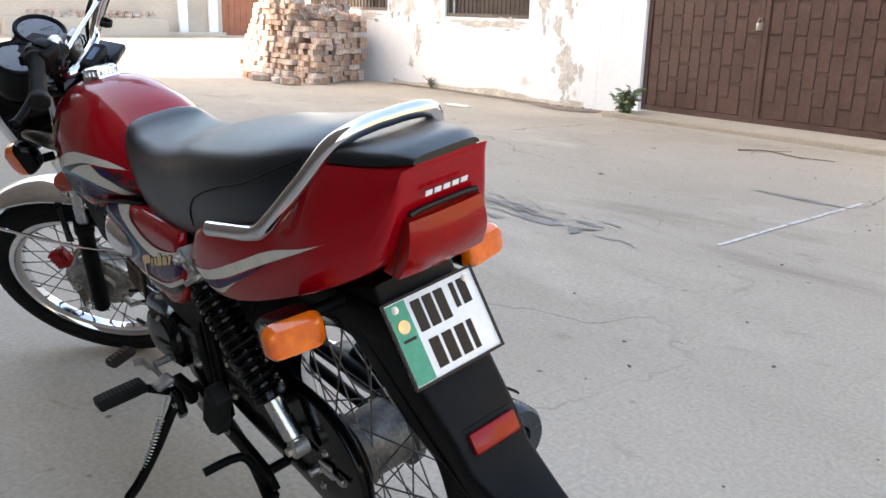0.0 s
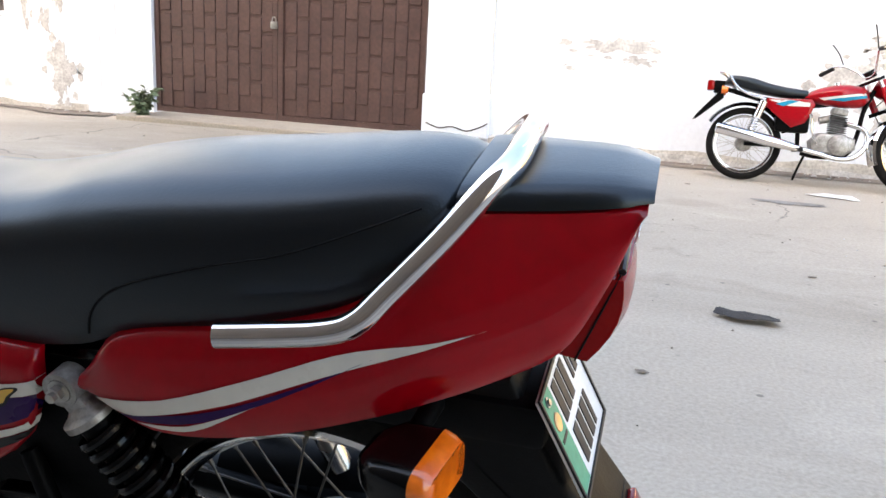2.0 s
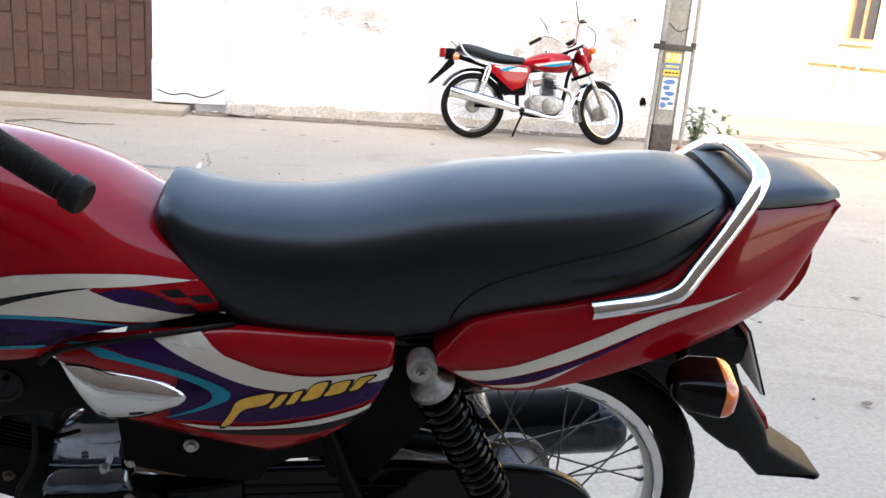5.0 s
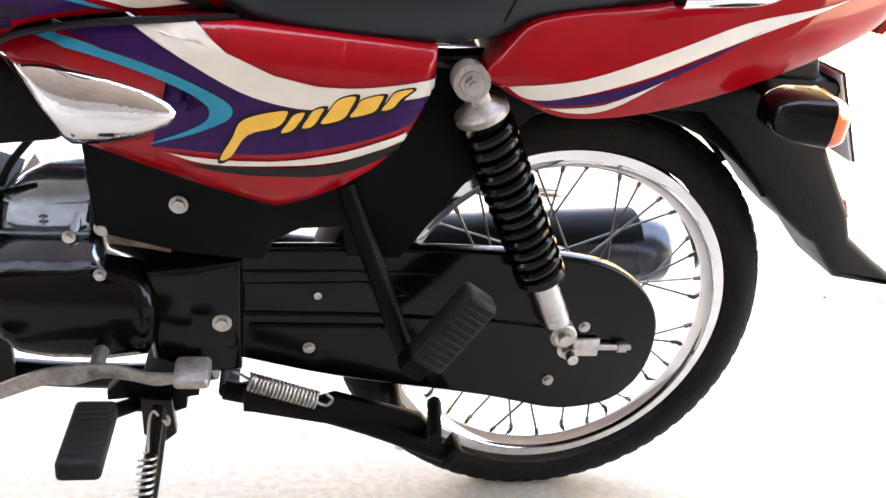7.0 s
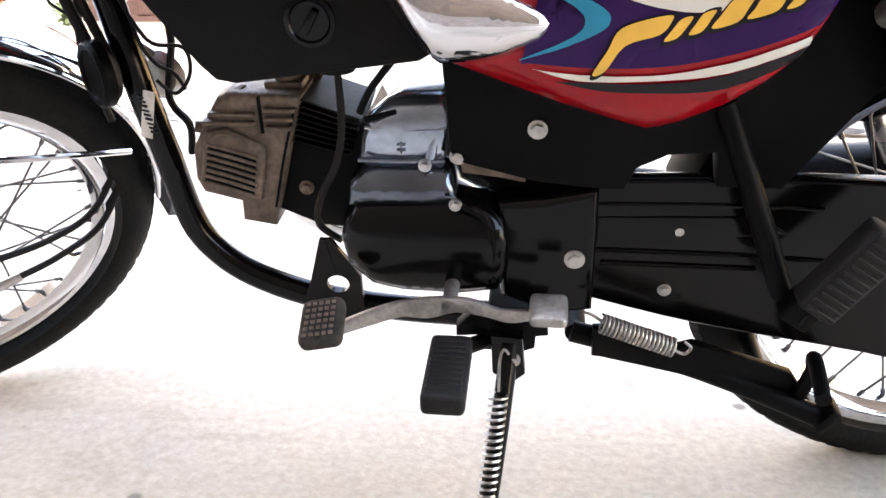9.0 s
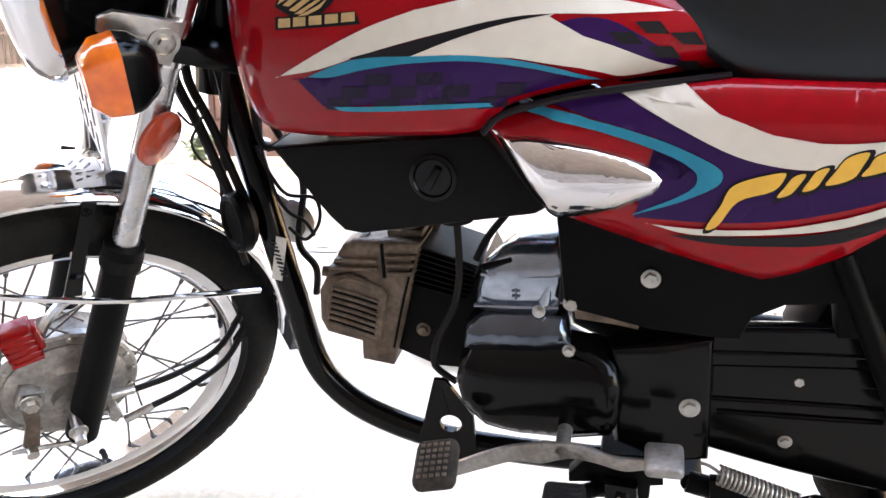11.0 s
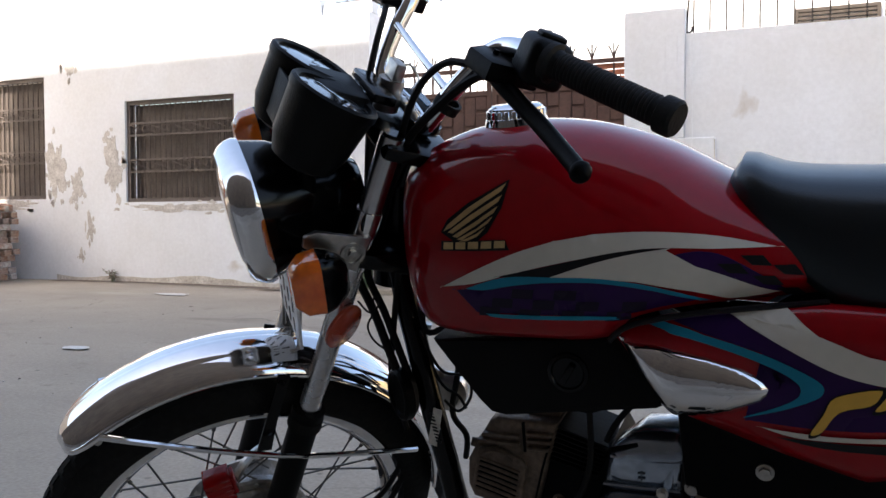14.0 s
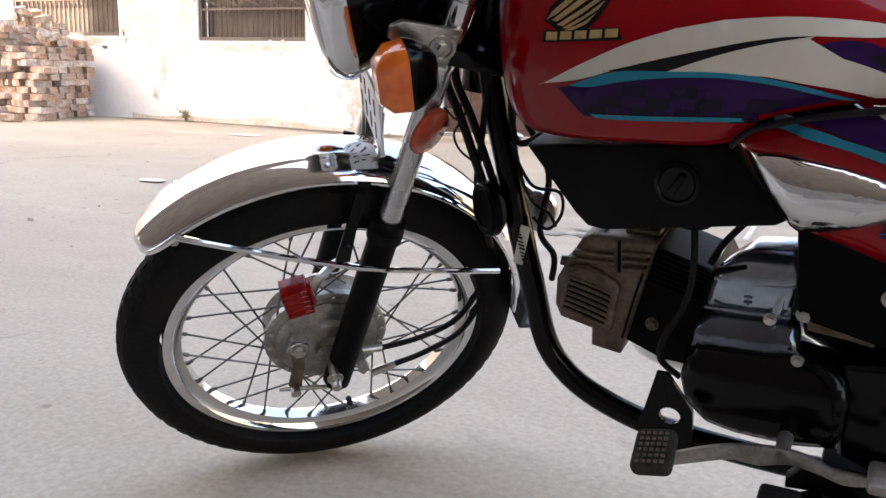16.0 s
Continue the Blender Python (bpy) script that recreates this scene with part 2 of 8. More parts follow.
BEIGE = material("beige_plaster", (0.52, 0.45, 0.38), 0.85, 0, 0.12, 0.8, 0.25, 25)
GATE = material("brown_gate_paint", (0.105, 0.058, 0.048), 0.5, 0.1, 0.25, 3, 0.15, 40, second=(0.075, 0.04, 0.034))
GRILLE = material("brown_grille_paint", (0.125, 0.10, 0.088), 0.6, 0.1, 0.25, 6, 0.15, 60)
BRICK = material("old_brick", (0.42, 0.245, 0.18), 0.9, 0, 0.35, 9, 0.6, 45, second=(0.48, 0.39, 0.33), random_tint=0.14,
                 stain=(0.52, 0.47, 0.42), stain_scale=7, stain_cut=0.56)
IRON = material("rusty_iron", (0.09, 0.075, 0.065), 0.7, 0.4, 0.3, 20, 0.2, 80)
LEAF = material("leaf", (0.17, 0.23, 0.13), 0.6, 0, 0.35, 12, 0.1, 60, second=(0.24, 0.28, 0.17), random_tint=0.25)
POLE = material("pole_paint", (0.36, 0.34, 0.31), 0.65, 0.2, 0.3, 5, 0.2, 40)
DIRT = material("loose_dirt", (0.24, 0.19, 0.15), 0.95, 0, 0.35, 6, 0.8, 40, second=(0.14, 0.11, 0.085))
POSTERY = material("yellow_paper", (0.75, 0.55, 0.08), 0.8, 0, 0.12, 20, 0.1, 90)
POSTERB = material("blue_paper", (0.08, 0.20, 0.42), 0.8, 0, 0.2, 20, 0.1, 90)
STONE = material("pale_stone", (0.55, 0.51, 0.47), 0.9, 0, 0.25, 14, 0.5, 60)
HOUSE = material("dark_house_brick", (0.10, 0.076, 0.058), 0.9, 0, 0.25, 3, 0.3, 40, second=(0.07, 0.053, 0.041))
TIMBER = material("orange_gate_paint", (0.38, 0.13, 0.07), 0.6, 0, 0.2, 3, 0.1, 40)
CHALK = material("chalk_line", (0.62, 0.60, 0.57), 0.9, 0, 0.3, 30, 0.3, 80)


# ---- geometry helpers ----
def mesh_of(bm, name, smooth=True, angle=40):
    me = bpy.data.meshes.new(name)
    bmesh.ops.recalc_face_normals(bm, faces=bm.faces[:])
    bm.to_mesh(me)
    bm.free()
    if smooth:
        for p in me.polygons:
            p.use_smooth = True
        me.set_sharp_from_angle(angle=radians(angle))
    return me


def part(name, bm, mat, parent=None, label="", kind="", smooth=True, angle=40):
    me = bm if isinstance(bm, bpy.types.Mesh) else mesh_of(bm, name, smooth, angle)
    if mat and not me.materials:
        me.materials.append(mat)
    ob = new(name, me)
    ob.parent = parent
    return tagged(ob, label, kind=kind)


def thing(name, label, category, m=None, group=""):
    ob = new(name)
    ob.empty_display_size = 0.1
    ob.matrix_world = m or Matrix.Identity(4)
    return tagged(ob, label, category, group)


def structure(name, bm, mat, label="", category="", smooth=False):
    return tagged(part(name, bm, mat, None, label, "structure", smooth), label, category)


def join(*bms):
    out = bmesh.new()
    for b in bms:
        me = bpy.data.meshes.new("tmp")
        b.to_mesh(me)
        b.free()
        out.from_mesh(me)
        bpy.data.meshes.remove(me)
    return out


def moved(bm, m):
    bmesh.ops.transform(bm, matrix=m, verts=bm.verts[:])
    return bm


def box(x0, x1, y0, y1, z0, z1, bevel=0.0, seg=2):
    bm = bmesh.new()
    bmesh.ops.create_cube(bm, size=1)
    bmesh.ops.transform(bm, matrix=Matrix.Translation(((x0 + x1) / 2, (y0 + y1) / 2, (z0 + z1) / 2)) @ Matrix.Diagonal((x1 - x0, y1 - y0, z1 - z0, 1)), verts=bm.verts[:])
    if bevel:
        bmesh.ops.bevel(bm, geom=bm.edges[:], offset=bevel, segments=seg, affect="EDGES", profile=0.5)
    return bm


def bars(rows):
    return join(*[box(*r) for r in rows])


def smooth_line(pts, step=6, closed=False):
    """Catmull-Rom through points of any dimension."""
    pts = [Vector(p) for p in pts]
    n = len(pts)
    out = []
    for i in range(n if closed else n - 1):
        if closed:
            a, b, c, d = pts[i - 1], pts[i], pts[(i + 1) % n], pts[(i + 2) % n]
        else:
            a, b, c, d = pts[max(i - 1, 0)], pts[i], pts[i + 1], pts[min(i + 2, n - 1)]
        for k in range(step):
            t = k / step
            out.append(0.5 * (2 * b + (c - a) * t + (2 * a - 5 * b + 4 * c - d) * t * t + (3 * b - a - 3 * c + d) * t ** 3))
    if not closed:
        out.append(pts[-1])
    return out


def tube(path, r, seg=12, smooth=6, cap=True, radii=None):
    pts = smooth_line(path, smooth) if smooth > 1 else [Vector(p) for p in path]
    bm = bmesh.new()
    rings = []
    up = Vector((0, 0, 1))
    d0 = (pts[1] - pts[0]).normalized()
    if abs(d0.dot(up)) > 0.9:
        up = Vector((0, 1, 0))
    side = d0.cross(up).normalized()
    for i, p in enumerate(pts):
        d = (pts[min(i + 1, len(pts) - 1)] - pts[max(i - 1, 0)]).normalized()
        side = (side - d * side.dot(d)).normalized()
        top = side.cross(d)
        rr = r if radii is None else radii[0] + (radii[1] - radii[0]) * i / (len(pts) - 1)
        rings.append([bm.verts.new(p + rr * (math.cos(2 * math.pi * k / seg) * side + math.sin(2 * math.pi * k / seg) * top)) for k in range(seg)])
    for a, b in zip(rings, rings[1:]):
        for k in range(seg):
            bm.faces.new((a[k], a[(k + 1) % seg], b[(k + 1) % seg], b[k]))
    if cap:
        bm.faces.new(rings[0][::-1])
        bm.faces.new(rings[-1])
    return bm


def rod(a, b, r, r2=None, seg=14):
    return tube([a, b], r, seg, 1, True, (r, r if r2 is None else r2))


def lathe(profile, a, b, seg=32):
    """Turns (along, radius) pairs round the line from a towards b; along is in metres from a."""
    a, b = Vector(a), Vector(b)
    d = (b - a).normalized()
    s = d.orthogonal().normalized()
    t = d.cross(s)
    bm = bmesh.new()
    rings = []
    for h, r in profile:
        c = a + d * h
        rings.append([bm.verts.new(c + max(r, 1e-5) * (math.cos(2 * math.pi * k / seg) * s + math.sin(2 * math.pi * k / seg) * t)) for k in range(seg)])
    for p, q in zip(rings, rings[1:]):
        for k in range(seg):
            bm.faces.new((p[k], p[(k + 1) % seg], q[(k + 1) % seg], q[k]))
    return bm


def ring(c, n, major, profile, seg=72, a0=0.0, a1=360.0):
    """Sweeps a closed (out, along) profile round the axis n through c; partial between a0 and a1 degrees."""
    c, n = Vector(c), Vector(n).normalized()
    s = n.cross(Vector((0, 0, 1))).normalized() if abs(n.z) < 0.9 else Vector((1, 0, 0))
    t = s.cross(n)
    bm = bmesh.new()
    full = abs(a1 - a0) >= 359.9
    cnt = seg if full else seg + 1
    rings = []
    for i in range(cnt):
        a = radians(a0 + (a1 - a0) * i / seg)
        e = math.cos(a) * s + math.sin(a) * t
        rings.append([bm.verts.new(c + (major + o) * e + n * w) for o, w in profile])
    m = len(profile)
    for i in range(seg):
        p, q = rings[i], rings[(i + 1) % cnt]
        for k in range(m):
            bm.faces.new((p[k], p[(k + 1) % m], q[(k + 1) % m], q[k]))
    if not full:
        bm.faces.new(rings[0])
        bm.faces.new(rings[-1][::-1])
    return bm


def spring(a, b, radius, wire, turns, seg=8, per=18):
    a, b = Vector(a), Vector(b)
    d = (b - a).normalized()
    s = d.orthogonal().normalized()
    t = d.cross(s)
    n = int(turns * per)
    pts = [a + (b - a) * i / n + radius * (math.cos(2 * math.pi * i / per) * s + math.sin(2 * math.pi * i / per) * t) for i in range(n + 1)]
    return tube(pts, wire, seg, 1)


def plate(poly, y0, y1, bevel=0.0, seg=2):
    """A flat piece with the outline poly in (x, z), between y0 and y1."""
    bm = bmesh.new()
    vs = [bm.verts.new((x, y0, z)) for x, z in poly]
    f = bm.faces.new(vs)
    r = bmesh.ops.extrude_face_region(bm, geom=[f])
    up = [v for v in r["geom"] if isinstance(v, bmesh.types.BMVert)]
    bmesh.ops.translate(bm, vec=(0, y1 - y0, 0), verts=up)
    bmesh.ops.recalc_face_normals(bm, faces=bm.faces[:])
    if bevel:
        es = [e for e in bm.edges if len(e.link_faces) == 2 and e.calc_face_angle(0) > 0.4 and abs(e.verts[0].co.y - e.verts[1].co.y) < 1e-6]
        bmesh.ops.bevel(bm, geom=es, offset=bevel, segments=seg, affect="EDGES", profile=0.5)
    return bm


def loft(rings, cap=True):
    bm = bmesh.new()
    rs = [[bm.verts.new(p) for p in r] for r in rings]
    n = len(rs[0])
    for a, b in zip(rs, rs[1:]):
        for k in range(n):
            bm.faces.new((a[k], a[(k + 1) % n], b[(k + 1) % n], b[k]))
    if cap:
        bm.faces.new(rs[0][::-1])
        bm.faces.new(rs[-1])
    return bm


def lerp(table, x):
    """Smooth look-up in ((x, value), ...)."""
    if x <= table[0][0]:
        return table[0][1]
    for i in range(len(table) - 1):
        (x0, v0), (x1, v1) = table[i], table[i + 1]
        if x <= x1:
            t = (x - x0) / (x1 - x0)
            va = table[i - 1][1] if i else v0
            xa = table[i - 1][0] if i else x0 - (x1 - x0)
            vb = table[i + 2][1] if i + 2 < len(table) else v1
            xb = table[i + 2][0] if i + 2 < len(table) else x1 + (x1 - x0)
            m0 = (v1 - va) / (x1 - xa) * (x1 - x0)
            m1 = (vb - v0) / (xb - x0) * (x1 - x0)
            return (2 * t ** 3 - 3 * t ** 2 + 1) * v0 + (t ** 3 - 2 * t ** 2 + t) * m0 + (-2 * t ** 3 + 3 * t ** 2) * v1 + (t ** 3 - t ** 2) * m1
    return table[-1][1]


def hexbolt(c, n, r, h=0.006, washer=True):
    c, n, r = Vector(c), Vector(n).normalized(), r * 0.72
    b = lathe([(0, 0.0), (0, r), (h, r), (h, r * 0.6), (h + 0.001, 0)], c, c + n, 6)
    if washer:
        b = join(b, lathe([(-0.002, 0), (-0.002, r * 1.45), (0.0008, r * 1.45), (0.0008, 0)], c, c + n, 20))
    return b


# ---- the street ----
def ground_sheet():
    bm = bmesh.new()
    xs = [-400, -120, -60, -40] + [-30 + i * 1.0 for i in range(22)] + [-8 + i * 0.25 for i in range(65)] + [9 + i for i in range(22)] + [40, 60, 120, 400]
    ys = [-400, -120, -40, -15, -8, -5] + [-4 + i * 0.25 for i in range(45)] + [8 + i for i in range(23)] + [40, 60, 120, 400]
    grid = []
    for y in ys:
        row = []
        for x in xs:
            near = max(0.0, 1 - max(abs(x), abs(y)) / 40)
            z = 0.012 * near * (noise.noise((x * 0.5, y * 0.5, 0)) + 0.5 * noise.noise((x * 1.7, y * 1.7, 3))) - 0.004
            if -2 < x < 2 and -2 < y < 1.2:
                z *= 0.15
            row.append(bm.verts.new((x, y, z)))
        grid.append(row)
    for a, b in zip(grid, grid[1:]):
        for k in range(len(a) - 1):
            bm.faces.new((a[k], a[k + 1], b[k + 1], b[k]))
    return bm


structure("ground", ground_sheet(), GROUND, "dusty pale grey concrete street with worn patches", "street", True)

WY = 6.45


def wall_blocks(rows, y0=WY, y1=WY + 0.24):
    return bars([(x0, x1, y0, y1, z0, z1) for x0, x1, z0, z1 in rows])


# windowed house front, with two barred window openings
WALL_N = structure("wall_north", wall_blocks([
    (-11.75, -10.45, -0.05, 3.85), (-10.45, -8.46, -0.05, 0.98), (-10.45, -8.46, 2.47, 3.85), (-8.46, -7.18, -0.05, 3.85),
    (-7.18, -5.63, -0.05, 0.93), (-7.18, -5.63, 2.10, 3.85), (-5.63, -4.68, -0.05, 3.85), (-4.68, -4.54, -0.05, 3.40)]),
    PLASTER, "white plastered house wall with flaking grey patches", "wall")
structure("roof_slab", box(-11.75, -4.62, 6.12, 6.9, 3.854, 4.02), SLAB, "grey concrete roof slab overhanging the house wall", "roof")
structure("parapet", box(-11.75, -4.7, 6.5, 6.7, 4.024, 5.0), PLASTER, "white parapet over the roof slab", "wall")
structure("house_side", box(-4.78, -4.6, WY + 0.244, 6.9, -0.05, 3.85), PLASTER, "white side wall of the windowed house", "wall")
PIER_W = structure("wall_gate_pier", join(box(-4.536, -3.955, WY, WY + 0.24, -0.05, 2.82), box(-4.536, -3.955, WY + 0.06, WY + 0.2, 2.824, 2.95)),
          PLASTER, "white gate pier with grooved plaster", "wall")
for gx in (-4.36, -4.25, -4.14):
    structure("trim_groove", box(gx - 0.008, gx + 0.008, WY - 0.004, WY + 0.01, 0.75 + 0.12 * abs(gx + 4.25), 2.5), PLASTER, "shallow groove in the pier plaster", "trim")
PIER_E = structure("wall_gate_pier_east", join(box(-1.215, -0.604, WY - 0.05, WY + 0.234, 0.06, 0.42, 0.012), box(-1.20, -0.604, WY - 0.03, WY + 0.234, 0.4205, 1.42, 0.008), box(-1.38, -0.86, WY - 0.03, WY + 0.24, 1.4205, 2.54, 0.008)), PLASTER, "white gate pier with a cracked foot", "wall")
WALL_E = structure("wall_east", wall_blocks([(-0.856, 0.86, -0.05, 2.32), (0.86, 3.95, -0.05, 1.86)]), PLASTER, "long white boundary wall with damp stained foot", "wall")
structure("wall_east_return", box(3.75, 3.95, WY + 0.244, 9.2, -0.05, 1.86), PLASTER, "white boundary wall running back from the corner", "wall")
structure("house_back", join(box(-6.5, 5.4, 9.7, 10.0, -0.05, 3.72)), PLASTER,
          "plain white house behind the boundary wall", "house")
# unseen house added behind the camera to shade the street and the bike
structure("unseen_house_south", box(-13.3, 3.4, -7.0, -2.8, -0.05, 10.99), HOUSE, "unseen tall plain brick house added to shade the street", "house")
structure("step_gate", box(-4.1, -0.9, 6.05, 6.75, -0.03, 0.045, 0.012), GROUND, "low concrete threshold under the gate", "step")


def barred_window(name, x0, x1, z0, z1, cols, label):
    w = tagged(new(name), label, "window", "barred windows", "structure")
    w.location = ((x0 + x1) / 2, WY, z0)
    b = 0.045
    off = Vector(w.location)

    def put(n, bm, mat):
        moved(bm, Matrix.Translation(-off))
        return part(n, bm, mat, w)
    put("window_frame", bars([(x0, x0 + b, WY + 0.03, WY + 0.09, z0, z1), (x1 - b, x1, WY + 0.03, WY + 0.09, z0, z1),
                              (x0 + b, x1 - b, WY + 0.03, WY + 0.09, z0, z0 + b), (x0 + b, x1 - b, WY + 0.03, WY + 0.09, z1 - b, z1)]), GRILLE)
    put("shutter", box(x0 + b, x1 - b, WY + 0.13, WY + 0.16, z0 + b, z1 - b), GRILLE)
    h = z1 - z0
    bands = [z0 + 0.30 * h, z0 + 0.66 * h]
    bh = 0.14
    n = cols
    for i in range(n):
        x = x0 + b + (x1 - x0 - 2 * b) * (i + 0.5) / n
        put("bar", rod((x, WY + 0.06, z0 + b), (x, WY + 0.06, z1 - b), 0.009, seg=8), GRILLE)
        put("slat", box(x - 0.008, x + 0.008, WY + 0.118, WY + 0.13, z0 + b, z1 - b), GRILLE)
    for zb in bands:
        for zz in (zb, zb + bh):
            put("rail", box(x0 + b, x1 - b, WY + 0.035, WY + 0.05, zz - 0.011, zz + 0.011), GRILLE)
        k = max(3, round((x1 - x0) / 0.33))
        for i in range(k):
            xc = x0 + b + (x1 - x0 - 2 * b) * (i + 0.5) / k
            wd = (x1 - x0 - 2 * b) / k
            for sgn in (1, -1):
                pts = []
                for j in range(22):
                    a = j / 21 * 3.6 * math.pi / 2
                    r = 0.012 + 0.040 * (1 - j / 21)
                    pts.append((xc + sgn * (wd * 0.24 + r * math.cos(a)), WY + 0.042, zb + bh / 2 + sgn * r * math.sin(a)))
                put("scroll", tube(pts, 0.006, 6, 1), GRILLE)
            put("scroll", tube([(xc - wd / 2, WY + 0.042, zb + bh * 0.85), (xc, WY + 0.042, zb + bh * 0.5), (xc + wd / 2, WY + 0.042, zb + bh * 0.15)], 0.006, 6, 5), GRILLE)
    return w


barred_window("window_1", -10.45, -8.46, 0.98, 2.47, 22, "tall window with a brown scrolled steel grille and shutter")
barred_window("window_2", -7.18, -5.63, 0.93, 2.10, 19, "wide window with a brown scrolled steel grille and shutter")


def basket_gate():
    g = tagged(new("door_1"), "closed brown steel double gate with a basket weave pattern", "gate", "", "structure")
    g.location = (-2.565, WY + 0.06, 0.05)
    off = Vector(g.location)

    def put(n, bm, mat, label=""):
        moved(bm, Matrix.Translation(-off))
        return part(n, bm, mat, g, label)
    y = WY + 0.06
    x0, xm, x1, z0, z1 = -3.95, -2.655, -1.222, 0.06, 1.95
    for a, b in ((x0, xm), (xm, x1)):
        put("leaf_sheet", box(a + 0.004, b - 0.004, y, y + 0.03, z0, z1), GATE)
        put("leaf_frame", bars([(a + 0.004, a + 0.05, y - 0.02, y - 0.001, z0, 2.17), (b - 0.05, b - 0.004, y - 0.02, y - 0.001, z0, 2.17),
                                (a + 0.05, b - 0.05, y - 0.02, y - 0.001, z0, z0 + 0.05), (a + 0.05, b - 0.05, y - 0.02, y - 0.001, z1 - 0.045, z1),
                                (a + 0.05, b - 0.05, y - 0.02, y - 0.001, 2.13, 2.17)]), GATE)
    cols = 11
    w = (x1 - x0 - 0.12) / (2 * cols)
    for i in range(2 * cols):
        x = x0 + 0.06 + w * (i + 0.5)
        if abs(x - xm) < 0.06:
            continue
        for j in range(7):
            zc = z0 + 0.06 + 0.30 * j + (0.15 if i % 2 else 0.0)
            a, b = max(zc, z0 + 0.055), min(zc + 0.27, z1 - 0.05)
            if b - a < 0.06:
                continue
            put("panel", box(x - w * 0.47, x + w * 0.47, y - 0.013, y, a, b, 0.004, 1), GATE)
    for i in range(14):
        x = x0 + 0.07 + (x1 - x0 - 0.14) * i / 13
        put("bar", rod((x, y, z1), (x, y, 2.22), 0.009, seg=6), GATE)
        for d in (-0.05, 0.0, 0.045):
            put("spike", tube([(x, y, 2.16), (x + d * 0.4, y, 2.23), (x + d, y, 2.31 - abs(d) * 0.5)], 0.008, 5, 2), IRON)
    for i in range(3):
        put("slat", box(-2.05, x1 - 0.05, y + 0.002, y + 0.014, 1.962 + 0.058 * i, 2.008 + 0.058 * i), TIMBER)
    for i in range(40):
        x = x0 + 0.08 + (x1 - x0 - 0.16) * i / 39
        put("thin_bar", rod((x, y + 0.02, z1), (x, y + 0.02, 2.13), 0.005, seg=5), GATE)
    put("padlock", join(box(-2.72, -2.655, y - 0.045, y - 0.02, 0.90, 0.965, 0.006), tube([(-2.708, y - 0.032, 0.963), (-2.70, y - 0.032, 1.0), (-2.675, y - 0.032, 1.0), (-2.667, y - 0.032, 0.963)], 0.005, 8, 4)), STEEL, "small steel padlock")


basket_gate()


# bleached copy of the fence iron, with the glare put into its colour
WASHEDIRON = material("glare_washed_iron", (0.62, 0.60, 0.57), 0.6, 0.1, 0.2, 20, 0.1, 80)
FENCE = material("brown_fence_iron", (0.035, 0.025, 0.02), 0.7, 0.2, 0.3, 20, 0.2, 80)


def roof_fence():
    f = thing("spiked_fence", "thin brown iron fence with forked spikes along the house parapet", "fence", pose(0, 9.8, 2.98))
    r = random.Random(2)
    for i in range(38):
        x = -6.15 + i * 0.19
        lean = r.uniform(-0.02, 0.02) + (0.09 if i in (13, 14) else 0)
        # right-hand posts take the glare-bleached copy
        mat, top = (FENCE, 1.44) if i < 24 else (WASHEDIRON, 1.40)
        part("post", rod((x + lean, 0, 0.75), (x, 0, top), 0.011 if i < 20 else 0.007, seg=6), mat, f)
        for d in (-0.055, 0.04):
            part("spike", tube([(x, 0, top - 0.04), (x + d * 0.4, 0, top + 0.03), (x + d, 0, top + 0.12 + r.uniform(-0.02, 0.02))], 0.009 if i < 20 else 0.006, 5, 3), mat, f)
    for a, b in (((-6.4, -0.02, 1.26), (0.9, -0.02, 1.22)), ((-6.4, -0.02, 0.92), (0.9, -0.02, 0.92))):
        part("wire", rod(a, b, 0.007, seg=5), FENCE, f)


roof_fence()


def wall_railing():
    """Thin upright rods set in the top of the boundary wall."""
    f = thing("wall_railing", "thin upright iron rods on the boundary wall top", "railing", pose(-0.86, WY + 0.08, 2.318))
    for i in range(12):
        part("rod", rod((0.06 + 0.135 * i, 0, 0), (0.06 + 0.135 * i, 0, 0.72), 0.007, seg=6), FENCE, f)
    part("hook", tube([(0.02, -0.01, 0.32), (0.0, -0.01, 0.06), (0.015, -0.02, 0.02), (0.045, -0.02, 0.03), (0.05, -0.02, 0.07)], 0.009, 8, 4), FENCE, f)
    part("wire", rod((0.02, 0, 0.66), (1.6, 0, 0.66), 0.003, seg=5), FENCE, f)


wall_railing()

# vent window in the house behind
vw = tagged(new("window_3"), "small louvred brown vent window in the white house", "window", "", "structure")
vw.location = (0.39, 9.695, 3.01)
VENT = material("dark_vent_paint", (0.055, 0.042, 0.034), 0.7, 0.1, 0.25, 20, 0.1, 80)
part("window_frame", bars([(-0.45, -0.41, -0.06, 0.0, -0.14, 0.14), (0.41, 0.45, -0.06, 0.0, -0.14, 0.14), (-0.41, 0.41, -0.06, 0.0, 0.1, 0.14), (-0.41, 0.41, -0.06, 0, -0.14, -0.1)]), VENT, vw)
for i in range(4):
    part("slat", box(-0.41, 0.41, -0.05, -0.02, -0.09 + 0.05 * i, -0.06 + 0.05 * i), VENT, vw)


